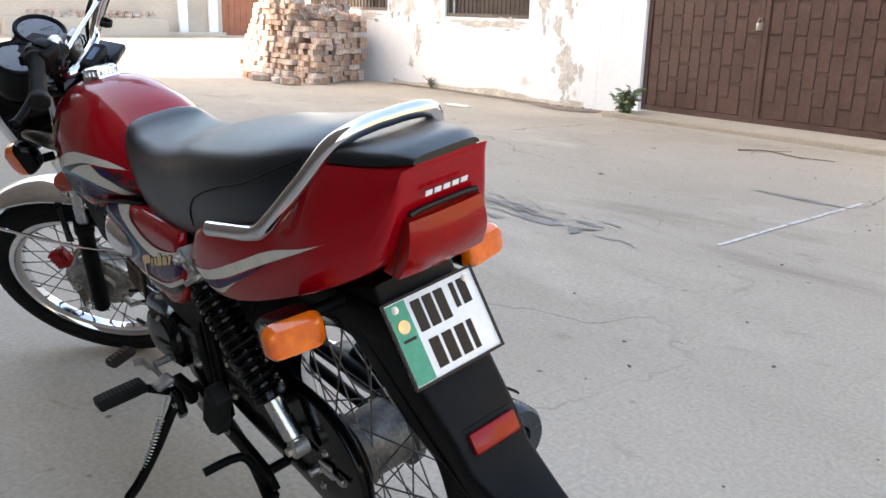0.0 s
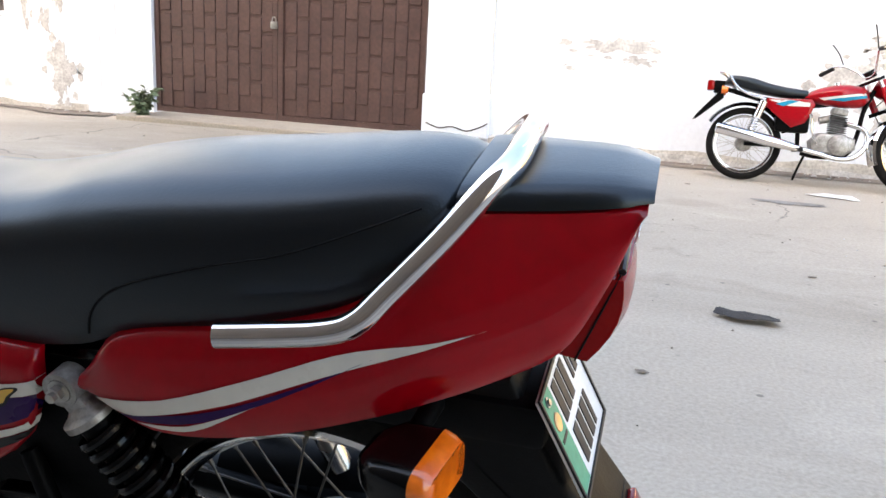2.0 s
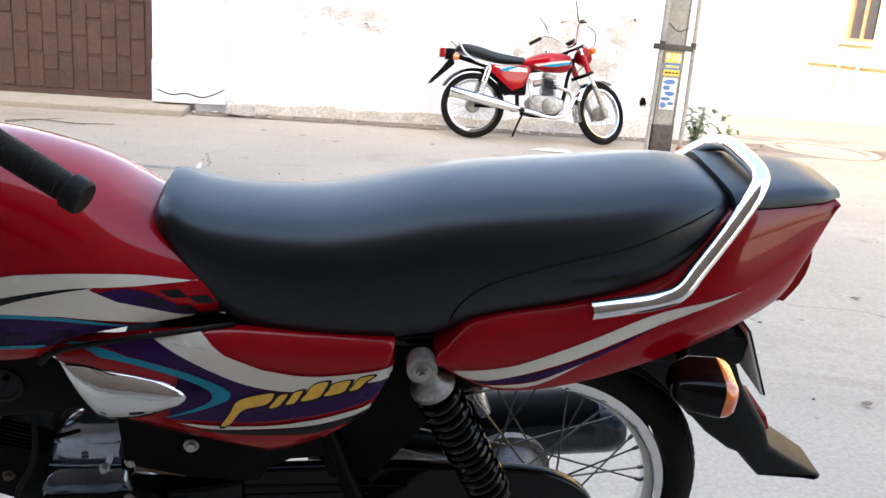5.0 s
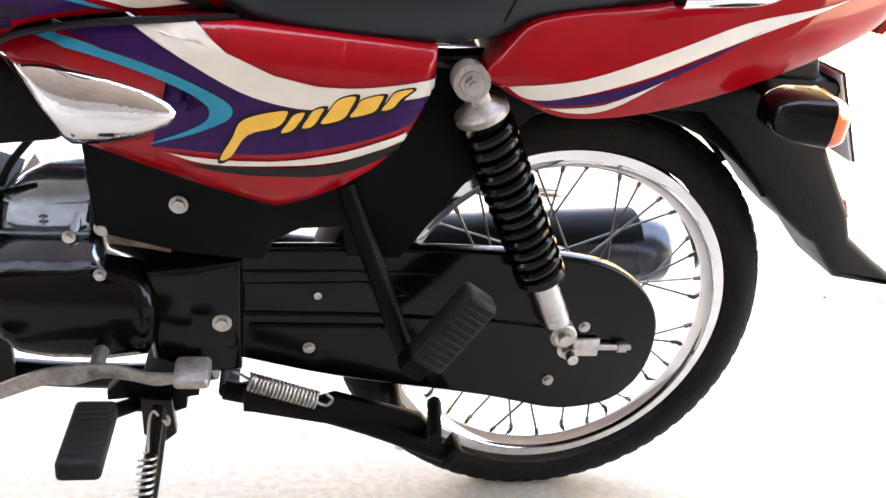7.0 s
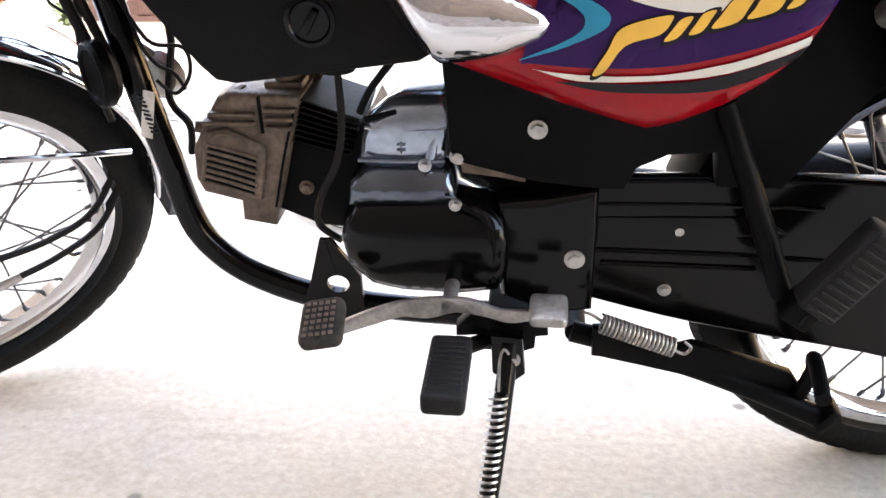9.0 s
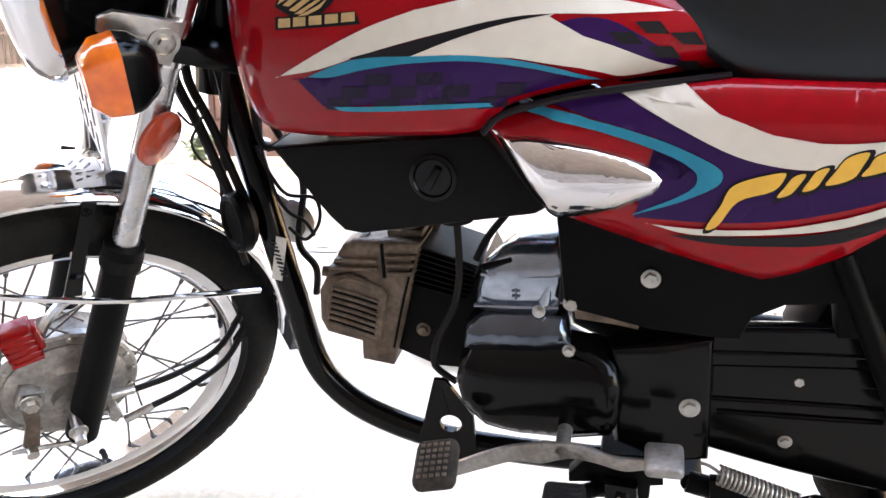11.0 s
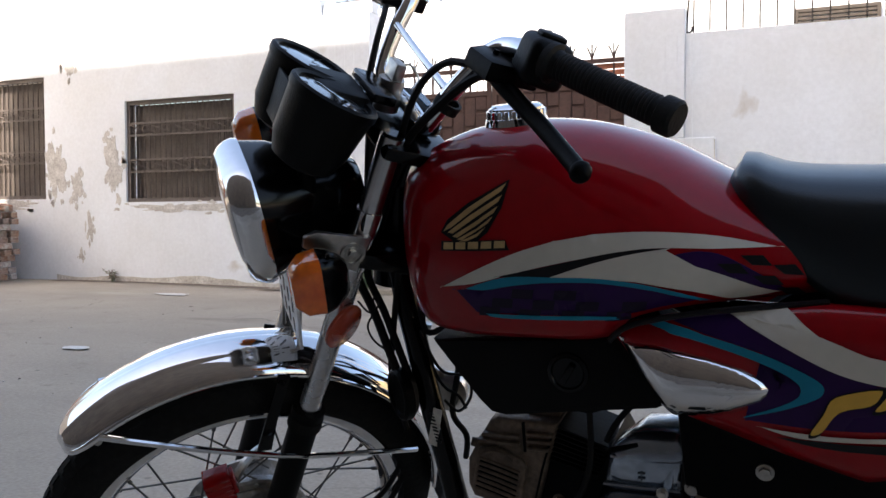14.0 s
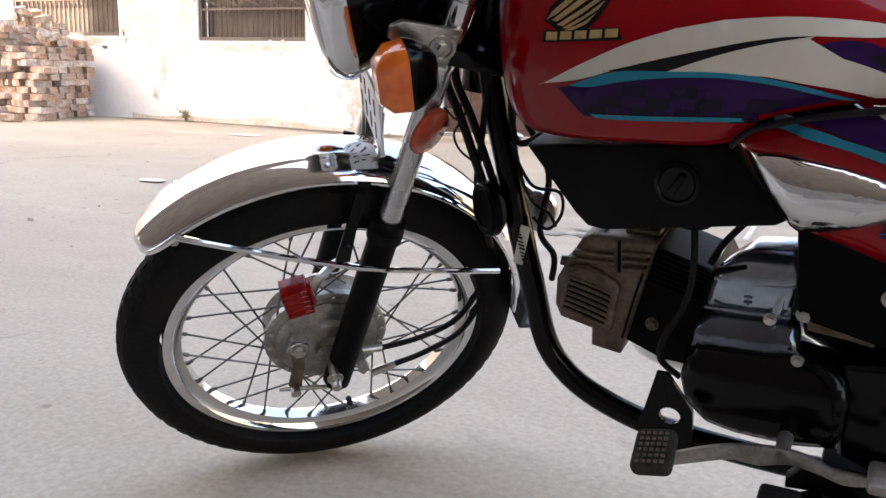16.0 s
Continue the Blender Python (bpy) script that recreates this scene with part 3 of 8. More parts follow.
# ---- brick pile ----
def brick_pile():
    rng = random.Random(4)
    p = thing("brick_pile", "rough dry stacked pile of old salvaged red bricks", "brick pile", pose(0, 0, 0))
    L, D, H = 0.225, 0.108, 0.072
    me = [mesh_of(box(-L / 2, L / 2, -D / 2, D / 2, -H / 2, H / 2, 0.006, 1), "brick", False) for _ in range(1)]
    for k in range(4):
        b = box(-L / 2, L / 2, -D / 2, D / 2, -H / 2, H / 2, 0.007, 1)
        for v in b.verts:
            v.co += Vector((rng.uniform(-1, 1), rng.uniform(-1, 1), rng.uniform(-1, 1))) * 0.006
        if k == 3:
            bmesh.ops.scale(b, vec=(0.55, 1, 1), verts=b.verts[:])
        me.append(mesh_of(b, "brick", False))
    rows = []

    def stack(x0, x1, y0, y1, top, slump):
        z, lay = H / 2, 0
        while z < top:
            k = z / top
            head = lay % 3 == 2
            xa, xb = x0 + slump * k, x1 - 0.03 * k
            ya, yb = y0 + 0.10 * k, y1
            x = xa
            while x < xb:
                if not head:
                    rows.append((x + L / 2, ya + D / 2, z, rng.uniform(-7, 7)))
                    rows.append((x + L / 2, ya + D / 2 + 0.13, z, rng.uniform(-9, 9)))
                    x += L + 0.012
                else:
                    rows.append((x + D / 2, ya + L / 2, z, 90 + rng.uniform(-7, 7)))
                    x += D + 0.012
            y = ya + 0.12
            while y < yb:
                rows.append((xb - (D / 2 if head else L / 2), y + 0.1, z, (90 if head else 0) + rng.uniform(-7, 7)))
                y += 0.235 if head else 0.13
            z += H + 0.003
            lay += 1
    stack(-10.7, -9.1, 5.15, 6.2, 1.14, 0.7)
    stack(-9.1, -8.58, 5.2, 5.7, 0.86, 0.03)
    stack(-9.1, -8.76, 5.6, 6.2, 0.92, 0.02)
    stack(-10.95, -10.5, 5.3, 6.0, 0.35, 0.3)
    for x, y, z, a in rows:
        if z > 0.45 and rng.random() < 0.10 + 0.25 * max(0.0, z - 0.85):
            continue
        b = part("brick", me[rng.randrange(1, 5)], BRICK, p)
        b.matrix_local = pose(x + rng.uniform(-0.03, 0.03), y + rng.uniform(-0.035, 0.02), z, rng.uniform(-3, 3), rng.uniform(-3, 3), a + rng.uniform(-8, 8))
    for i in range(46):
        x = rng.uniform(-10.8, -8.4)
        top = 1.16 if x < -9.1 else 0.9
        b = part("brick", me[rng.randrange(1, 5)], BRICK, p)
        if i % 2:
            b.matrix_local = pose(x, rng.uniform(5.35, 6.1), (top if x > -10.0 else 0.6) + rng.uniform(-0.03, 0.12), rng.uniform(-20, 20), rng.uniform(-20, 20), rng.uniform(0, 180))
        else:
            b.matrix_local = pose(x, 4.98 + 0.2 * max(0.0, -9.1 - x) / 1.5 - rng.uniform(0, 0.12), 0.045, rng.uniform(-12, 12), 0, rng.uniform(0, 180))
    part("rubble_core", join(box(-10.3, -9.2, 5.42, 6.25, 0, 0.55), box(-9.9, -9.2, 5.45, 6.25, 0.55, 0.98), box(-9.2, -8.85, 5.4, 6.2, 0, 0.68)), BRICK, p)


brick_pile()


# ---- the red motorcycle ----
LEAN = 11.8
bike = thing("motorcycle", "red and black commuter motorcycle leaning on its side stand", "motorcycle", pose(0, 0.0325, 0, LEAN, 0, 0))
RAKE, STEER = radians(28.0), radians(47.0)
S_UP = Vector((math.sin(RAKE), 0, math.cos(RAKE)))
_f0 = Vector((-math.cos(RAKE), 0, math.sin(RAKE)))
S_FWD = _f0 * math.cos(STEER) + Vector((0, -1, 0)) * math.sin(STEER)
S_LEFT = Vector((math.cos(RAKE) * math.sin(STEER), -math.cos(STEER), -math.sin(RAKE) * math.sin(STEER)))
S_FOOT = Vector((-0.616, 0, 0.263))
# turned fork: (forward, left, up) of the steering to the frame of the bike
FORK = Matrix(((S_FWD.x, S_LEFT.x, S_UP.x, S_FOOT.x), (S_FWD.y, S_LEFT.y, S_UP.y, S_FOOT.y), (S_FWD.z, S_LEFT.z, S_UP.z, S_FOOT.z), (0, 0, 0, 1)))


def fpart(name, bm, mat, parent=bike, label="", **k):
    return part(name, moved(bm, FORK), mat, parent, label, **k)


# tank
T_TOP = ((-0.306, 0.79), (-0.295, 0.82), (-0.259, 0.845), (-0.201, 0.867), (-0.139, 0.874), (-0.087, 0.873), (-0.03, 0.863), (0.037, 0.840), (0.089, 0.812), (0.14, 0.785), (0.22, 0.75))
T_BOT = ((-0.306, 0.755), (-0.296, 0.715), (-0.28, 0.685), (-0.25, 0.652), (-0.215, 0.642), (-0.1, 0.642), (-0.02, 0.647), (0.004, 0.668), (0.05, 0.681), (0.108, 0.688), (0.22, 0.695))
T_WID = ((-0.306, 0.035), (-0.297, 0.07), (-0.285, 0.10), (-0.262, 0.137), (-0.23, 0.157), (-0.15, 0.174), (-0.05, 0.177), (0.05, 0.168), (0.12, 0.150), (0.22, 0.124))


def tank_ring(x, n=14):
    zt, zb, w = lerp(T_TOP, x), lerp(T_BOT, x), lerp(T_WID, x)
    c = min(0.042, 0.35 * w)
    w -= c
    zt += 0.006
    zm = zb + 0.36 * (zt - zb)
    half = [(0.0, zb + 0.004), (0.55 * w, zb + 0.001), (0.84 * w, zb + 0.003), (0.915 * w, zb + 0.012)]
    for i in range(1, 5):
        k = i / 4
        z = zb + 0.012 + k * (zm - zb - 0.012)
        half.append((w * (0.925 + 0.075 * math.sin(k * math.pi / 2)), z))
    for i in range(1, n + 1):
        a = i / n * math.pi / 2
        half.append((w * max(0.0, math.cos(a)) ** 0.82, zm + (zt - zm) * math.sin(a) ** 0.92))
    left = [(x, -y - c, z) for y, z in half]
    right = [(x, y - c, z) for y, z in half[1:-1]]
    return left + right[::-1]


def tank_mesh():
    xs = [-0.306, -0.303, -0.298, -0.291, -0.281] + [-0.27 + 0.0125 * i for i in range(40)]
    return loft([tank_ring(x) for x in xs])


tank = part("fuel_tank", tank_mesh(), RED, bike, angle=50)

# seat
SEAT_TOP = ((0.100, 0.800), (0.108, 0.818), (0.122, 0.822), (0.15, 0.811), (0.19, 0.805), (0.28, 0.804), (0.35, 0.815), (0.43, 0.835), (0.51, 0.848), (0.62, 0.860), (0.72, 0.872), (0.76, 0.873), (0.785, 0.869), (0.797, 0.861), (0.803, 0.848))
SEAT_BOT = ((0.100, 0.785), (0.115, 0.775), (0.147, 0.740), (0.181, 0.706), (0.217, 0.682), (0.268, 0.672), (0.374, 0.680), (0.441, 0.692), (0.48, 0.708), (0.616, 0.738), (0.711, 0.765), (0.751, 0.786), (0.785, 0.815), (0.803, 0.835))
SEAT_WID = ((0.100, 0.085), (0.115, 0.110), (0.15, 0.130), (0.25, 0.145), (0.4, 0.152), (0.55, 0.152), (0.68, 0.140), (0.75, 0.122), (0.785, 0.104), (0.797, 0.092), (0.803, 0.078))


def seat_ring(x):
    zt, zb, w = lerp(SEAT_TOP, x), lerp(SEAT_BOT, x), lerp(SEAT_WID, x)
    c = lerp(((0.1, 0.036), (0.3, 0.034), (0.6, 0.026), (0.8, 0.018)), x)
    w -= c
    zt += 0.22 * c
    h = zt - zb
    half = [(0, zb), (0.7 * w, zb), (0.93 * w, zb + 0.003), (w * 0.975, zb + 0.12 * h), (w, zb + 0.30 * h), (w * 0.99, zb + 0.45 * h), (w * 0.97, zb + 0.58 * h), (w * 0.935, zb + 0.70 * h),
            (w * 0.87, zb + 0.81 * h), (w * 0.77, zb + 0.89 * h), (w * 0.62, zb + 0.95 * h), (w * 0.42, zb + 0.982 * h), (w * 0.2, zb + 0.996 * h), (0, zt)]
    return [(x, -y - c, z) for y, z in half] + [(x, y - c, z) for y, z in half[1:-1]][::-1]


seat = part("seat", loft([seat_ring(0.100 + 0.703 * (1 - (1 - i / 64) ** 1.25)) for i in range(65)]), SEAT, bike, "black vinyl bench seat", angle=60)

# tail fairing
TAIL_TOP = ((0.44, 0.670), (0.48, 0.715), (0.616, 0.742), (0.711, 0.770), (0.745, 0.80), (0.785, 0.845), (0.80, 0.853), (0.87, 0.857), (0.948, 0.862))
TAIL_BOT = ((0.44, 0.655), (0.47, 0.640), (0.525, 0.622), (0.62, 0.633), (0.75, 0.672), (0.83, 0.704), (0.882, 0.729), (0.900, 0.748), (0.925, 0.80), (0.948, 0.860))
TAIL_WID = ((0.44, 0.147), (0.5, 0.155), (0.6, 0.153), (0.7, 0.142), (0.8, 0.124), (0.85, 0.108), (0.9, 0.088), (0.948, 0.064))


TAIL_TOPW = ((0.44, 0.140), (0.6, 0.135), (0.7, 0.118), (0.78, 0.093), (0.85, 0.080), (0.91, 0.069), (0.935, 0.061), (0.948, 0.050))


def tail_ring(x):
    zt, zb, w, u = lerp(TAIL_TOP, x), lerp(TAIL_BOT, x), lerp(TAIL_WID, x), lerp(TAIL_TOPW, x)
    h = zt - zb
    half = [(0.0, zb + 0.02 * h), (0.6 * w, zb + 0.01 * h), (0.9 * w, zb), (0.965 * w, zb + 0.03 * h), (w, zb + 0.2 * h), (w * 0.86 + u * 0.15, zb + 0.42 * h), (w * 0.42 + u * 0.59, zb + 0.75 * h), (w * 0.12 + u * 0.88, zb + 0.94 * h), (u * 0.97, zt), (u * 0.6, zt + 0.002), (0, zt + 0.002)]
    return [(x, -y, z) for y, z in half] + [(x, y, z) for y, z in half[1:-1]][::-1]


tail = part("tail_fairing", loft([tail_ring(0.44 + 0.508 * (1 - (1 - i / 54) ** 1.2)) for i in range(55)]), RED, bike, angle=50)


def cover_ring(x):
    w = lerp(TAIL_TOPW, x) * 0.99
    zb = lerp(TAIL_TOP, x) + 0.003
    h = lerp(((0.74, 0.014), (0.78, 0.018), (0.86, 0.019), (0.92, 0.016), (0.955, 0.008)), x)
    half = [(0, zb), (w, zb), (w * 0.985, zb + 0.35 * h), (w * 0.9, zb + 0.75 * h), (w * 0.75, zb + 0.93 * h), (w * 0.4, zb + h), (0, zb + h)]
    return [(x, -y, z) for y, z in half] + [(x, y, z) for y, z in half[1:-1]][::-1]


tail_pad = part("tail_cover", loft([cover_ring(0.796 + 0.156 * i / 16) for i in range(17)]), SEAT, bike, "black padded cover on the tail", angle=60)

# grab rail
_gl = [(0.610, -0.171, 0.755), (0.65, -0.164, 0.758), (0.70, -0.153, 0.762), (0.727, -0.147, 0.772), (0.750, -0.132, 0.795), (0.790, -0.106, 0.838), (0.822, -0.082, 0.876), (0.836, -0.057, 0.889), (0.838, -0.025, 0.893)]
part("grab_rail", tube(_gl + [(0.838, 0, 0.893)] + [(x, -y, z) for x, y, z in _gl[::-1]], 0.0114, 16, 5), CHROME, bike, "chromed grab rail").location.y = -0.013


# wheels
def wheel(name, c, n, up, label, fat=0.036):
    """A spoked wheel about the axis n, with tyre, rim, hub and spokes."""
    c, n = Vector(c), Vector(n).normalized()
    rim = [(0.0, -0.023), (-0.012, -0.0225), (-0.016, -0.014), (-0.027, -0.009), (-0.027, 0.009), (-0.016, 0.014), (-0.012, 0.0225), (0.0, 0.023), (0.001, 0.0185), (-0.009, 0.012), (-0.02, 0.006), (-0.02, -0.006), (-0.009, -0.012), (0.001, -0.0185)]
    w = part(name, ring(c, n, 0.241, rim, 96), CHROME, bike, label, angle=50)
    prof = []
    for i in range(20):
        a = radians(-118 + 236 * i / 19)
        prof.append((fat * math.cos(a) * (1.0 if abs(a) < 1.2 else 0.95), fat * math.sin(a)))
    prof += [(-0.010, 0.019), (-0.010, -0.019)]
    tyre = part("tyre", ring(c, n, 0.226 + fat, prof, 96), RUBBER, w, "worn black ribbed tyre", angle=60)
    # tread blocks along the shoulders
    s = n.orthogonal().normalized()
    t = n.cross(s)
    blocks = bmesh.new()
    for i in range(64):
        for sg, w0, w1 in ((1, 0.010, 0.026), (-1, 0.010, 0.026), (0, -0.006, 0.006)):
            a0 = 2 * math.pi * (i + (0.5 if sg < 0 else 0)) / 64
            vs = []
            for da, wv in ((0.008, w0), (0.07, w0 + 0.001), (0.058, w1), (-0.004, w1)):
                wv2 = wv * (sg if sg else 1)
                rr = 0.226 + fat + math.sqrt(max(fat ** 2 - wv2 ** 2, 0)) + 0.0016
                a = a0 + da
                vs.append(c + rr * (math.cos(a) * s + math.sin(a) * t) + n * wv2)
            top = [blocks.verts.new(v) for v in vs]
            low = [blocks.verts.new(v + (c - v).normalized() * 0.004) for v in vs]
            blocks.faces.new(top)
            for k in range(4):
                blocks.faces.new((top[k], low[k], low[(k + 1) % 4], top[(k + 1) % 4]))
    part("tread", blocks, RUBBER, w, kind="stuff", smooth=False)
    return w, s, t


def spokes(w, c, n, s, t, r_hub, half, count=36):
    c, n = Vector(c), Vector(n).normalized()
    for i in range(count):
        sg = 1 if i % 2 else -1
        lean = 1 if (i // 2) % 2 else -1
        a = 2 * math.pi * i / count
        b = a + lean * 0.78
        p0 = c + 0.219 * (math.cos(a) * s + math.sin(a) * t) + n * 0.004 * sg
        p1 = c + r_hub * (math.cos(b) * s + math.sin(b) * t) + n * half * sg
        part("spoke", join(rod(p0, p1, 0.0016, seg=6), rod(p0, p0 + (p1 - p0).normalized() * 0.014, 0.0032, seg=6)), SPOKE, w)


RC = (0.613, 0, 0.298)
rear, rs, rt = wheel("rear_wheel", RC, (0, -1, 0), None, "chromed spoked rear wheel")
part("hub", lathe([(-0.075, 0.0), (-0.075, 0.055), (-0.06, 0.07), (-0.045, 0.072), (-0.04, 0.06), (0.03, 0.058), (0.035, 0.066), (0.05, 0.066), (0.052, 0.0)], RC, (0.613, -1, 0.298), 40), HUBALU, rear)
spokes(rear, RC, (0, -1, 0), rs, rt, 0.066, 0.036)
# the front wheel's own frame: (forward, left, up) from the axle
WHEEL = FORK @ Matrix(((1.0, 0.0, 0.0, 0.055), (0.0, 0.99896, 0.0455, 0.0208), (0.0, -0.0455, 0.99896, 0.0128), (0, 0, 0, 1)))


def wpart(name, bm, mat, parent=bike, label="", **k):
    return part(name, moved(bm, WHEEL), mat, parent, label, **k)


FC = WHEEL @ Vector((0, 0, 0))
W_LEFT = (WHEEL.to_3x3() @ Vector((0, 1, 0))).normalized()
front, fs, ft = wheel("front_wheel", FC, W_LEFT, None, "chromed spoked front wheel turned to the side", 0.0385)
part("hub", lathe([(-0.05, 0.0), (-0.05, 0.06), (-0.035, 0.09), (-0.028, 0.093), (-0.02, 0.085), (0.0, 0.083), (0.004, 0.092), (0.008, 0.0945), (0.016, 0.0945), (0.019, 0.091), (0.019, 0.080), (0.016, 0.0)], FC, FC + W_LEFT, 56), ALU, front)
spokes(front, FC, W_LEFT, fs, ft, 0.089, 0.014)


def fork_f(s):
    return 0.038 + 0.057 * s


# fork legs
for sg, nm in ((1, "left"), (-1, "right")):
    l = 0.088 * sg
    fpart("fork_tube", tube([(fork_f(s), l, s) for s in (0.24, 0.45, 0.70)], 0.0155, 18, 1), FORKT)
    fpart("fork_slider", join(tube([(fork_f(s), l, s) for s in (-0.028, 0.1, 0.268)], 0.021, 18, 1), tube([(fork_f(s), l, s) for s in (0.262, 0.285)], 0.0235, 18, 1), tube([(fork_f(s), l, s) for s in (-0.036, -0.025)], 0.016, 12, 1)), SATIN)
# front mudguard
_mh = [(0.0, 0.0505), (0.004, 0.0485), (0.0085, 0.043), (0.0122, 0.034), (0.0146, 0.026), (0.0158, 0.021), (0.0162, 0.0185), (0.0174, 0.0165), (0.0182, 0.009), (0.0184, 0.0)]
_mi = [(o - 0.0025, w * 0.955) for o, w in _mh]
_mg = [(o, -w) for o, w in _mh] + _mh[-2::-1] + _mi + [(o, -w) for o, w in _mi[-2::-1]]


def arc(c, r, prof, d0, d1, seg=48, tip=0.0, gap=0.0):
    """Part of a ring in the plane of the front wheel; angles from forward, upwards; tip narrows its first end to a rounded nose."""
    bm = bmesh.new()
    rings = []
    for i in range(seg + 1):
        a = radians(d0 + (d1 - d0) * i / seg)
        e = Vector((math.cos(a), 0, math.sin(a)))
        u = min(1.0, i / (seg * tip)) if tip else 1.0
        k = math.sqrt(max(0.0, 1 - (1 - u) ** 2)) * 0.65 + 0.35
        rr_ = r + gap * max(0.0, (d0 + (d1 - d0) * i / seg - 95) / 56) ** 1.3
        o_k = 0.4 + 0.6 * k if tip else 1.0
        rings.append([bm.verts.new(Vector(c) + (rr_ + o * o_k) * e + Vector((0, w * k, 0))) for o, w in prof])
    m = len(prof)
    for p, q in zip(rings, rings[1:]):
        for k in range(m):
            bm.faces.new((p[k], p[(k + 1) % m], q[(k + 1) % m], q[k]))
    bm.faces.new(rings[0])
    bm.faces.new(rings[-1][::-1])
    return bm


FLAP = material("grey_flap_rubber", (0.075, 0.08, 0.09), 0.5, 0, 0.25, 20, 0.1, 150, spec=0.4)
MC = (0.012, 0, 0.018)
guard = wpart("front_mudguard", arc(MC, 0.310, _mg, 24.5, 160, 90, 0.068, -0.010), CHROME, bike, "chromed front mudguard", angle=35)
for sg in (1, -1):
    wpart("beading", tube([(MC[0] + (0.310 - 0.010 * max(0.0, (a - 95) / 56) ** 1.3) * math.cos(radians(a)), sg * 0.0503, MC[2] + (0.310 - 0.010 * max(0.0, (a - 95) / 56) ** 1.3) * math.sin(radians(a))) for a in range(37, 161, 3)], 0.003, 8, 2), CHROME, guard)
wpart("beading", tube([(MC[0] + 0.3105 * math.cos(radians(a)), w, MC[2] + 0.3105 * math.sin(radians(a))) for a, w in ((37, 0.0503), (34, 0.0503), (31, 0.0475), (28, 0.040), (26, 0.028), (24.9, 0.014), (24.6, 0.0), (24.9, -0.014), (26, -0.028), (28, -0.040), (31, -0.0475), (34, -0.0503), (37, -0.0503))], 0.0046, 10, 4), CHROME, guard)
flap = wpart("mud_flap", moved(box(-0.005, 0.005, -0.045, 0.045, -0.045, 0.012, 0.003), pose(-0.296, 0, 0.122, 0, 12, 0)), FLAP, guard, "grey rubber mud flap")
wpart("flap_lip", moved(box(-0.036, 0.006, -0.045, 0.045, -0.006, 0.005, 0.003), pose(-0.305, 0, 0.082, 0, 4, 0)), FLAP, guard)
for sg in (1, -1):
    wpart("stay", tube([(0.262, 0.054 * sg, 0.205), (0.20, 0.068 * sg, 0.210), (0.09, 0.075 * sg, 0.206), (-0.02, 0.075 * sg, 0.204), (-0.20, 0.055 * sg, 0.205)], 0.0042, 8, 3), CHROME, guard, "thin chromed stay")
    wpart("bolt", lathe([(0, 0.0), (0, 0.0058), (0.0022, 0.0048), (0.003, 0)], (0.262, 0.0495 * sg, 0.193), (0.262, sg, 0.45), 14), STEEL, guard)
    wpart("bolt", lathe([(0, 0.0), (0, 0.005), (0.002, 0.004), (0.0025, 0)], (-0.232, 0.0485 * sg, 0.196), (-0.232, sg, 0.45), 12), STEEL, guard)
    wpart("bracket", plate([(0.060, 0.330), (0.044, 0.330), (0.038, 0.25), (0.030, 0.195), (0.050, 0.190), (0.054, 0.25)], 0.053 * sg, 0.057 * sg, 0.001), BLACK, guard)
    wpart("bolt", hexbolt((0.053, 0.057 * sg, 0.318), (0, sg, 0), 0.0055, 0.004), SATIN, guard)

# steering head, clamps, headlamp
fpart("lower_clamp", join(box(-0.02, 0.085, -0.11, 0.11, 0.525, 0.548, 0.006), rod((0.0, 0, 0.50), (0.0, 0, 0.70), 0.024)), BLACK)
fpart("upper_clamp", join(box(-0.02, 0.09, -0.112, 0.112, 0.674, 0.694, 0.007), *[rod((fork_f(0.69), 0.088 * k, 0.692), (fork_f(0.70), 0.088 * k, 0.704), 0.013) for k in (1, -1)], rod((0.0, 0, 0.69), (0, 0, 0.71), 0.016, seg=6)), BLACK)
for sg in (1, -1):
    ear = fpart("headlamp_bracket", plate([(0.068, 0.572), (0.14, 0.568), (0.152, 0.558), (0.15, 0.545), (0.10, 0.527), (0.071, 0.522)], 0.104 * sg, 0.112 * sg, 0.002), STEEL, bike, "plated steel headlamp bracket")
    fpart("sleeve", tube([(fork_f(s), 0.088 * sg, s) for s in (0.518, 0.60)], 0.0175, 18, 1), CHROME, ear)
    fpart("bolt", join(hexbolt((0.085, 0.112 * sg, 0.547), (0, sg, 0), 0.009, 0.005), lathe([(0, 0.016), (0.002, 0.016), (0.002, 0.012), (0, 0.012)], (0.085, 0.112 * sg, 0.547), (0.085, sg, 0.547), 24)), STEEL, ear)
HL = Matrix(((0.883, 0, 0.47, 0.180), (0, 1, 0, 0), (-0.47, 0, 0.883, 0.535), (0, 0, 0, 1)))


def rrect(x, w, h, r, n=6):
    pts = []
    for cx, cz, a0 in ((w - r, h - r, 0), (-w + r, h - r, 90), (-w + r, -h + r, 180), (w - r, -h + r, 270)):
        for i in range(n + 1):
            a = radians(a0 + 90 * i / n)
            pts.append((x, cx + r * math.cos(a), cz + r * math.sin(a)))
    return pts


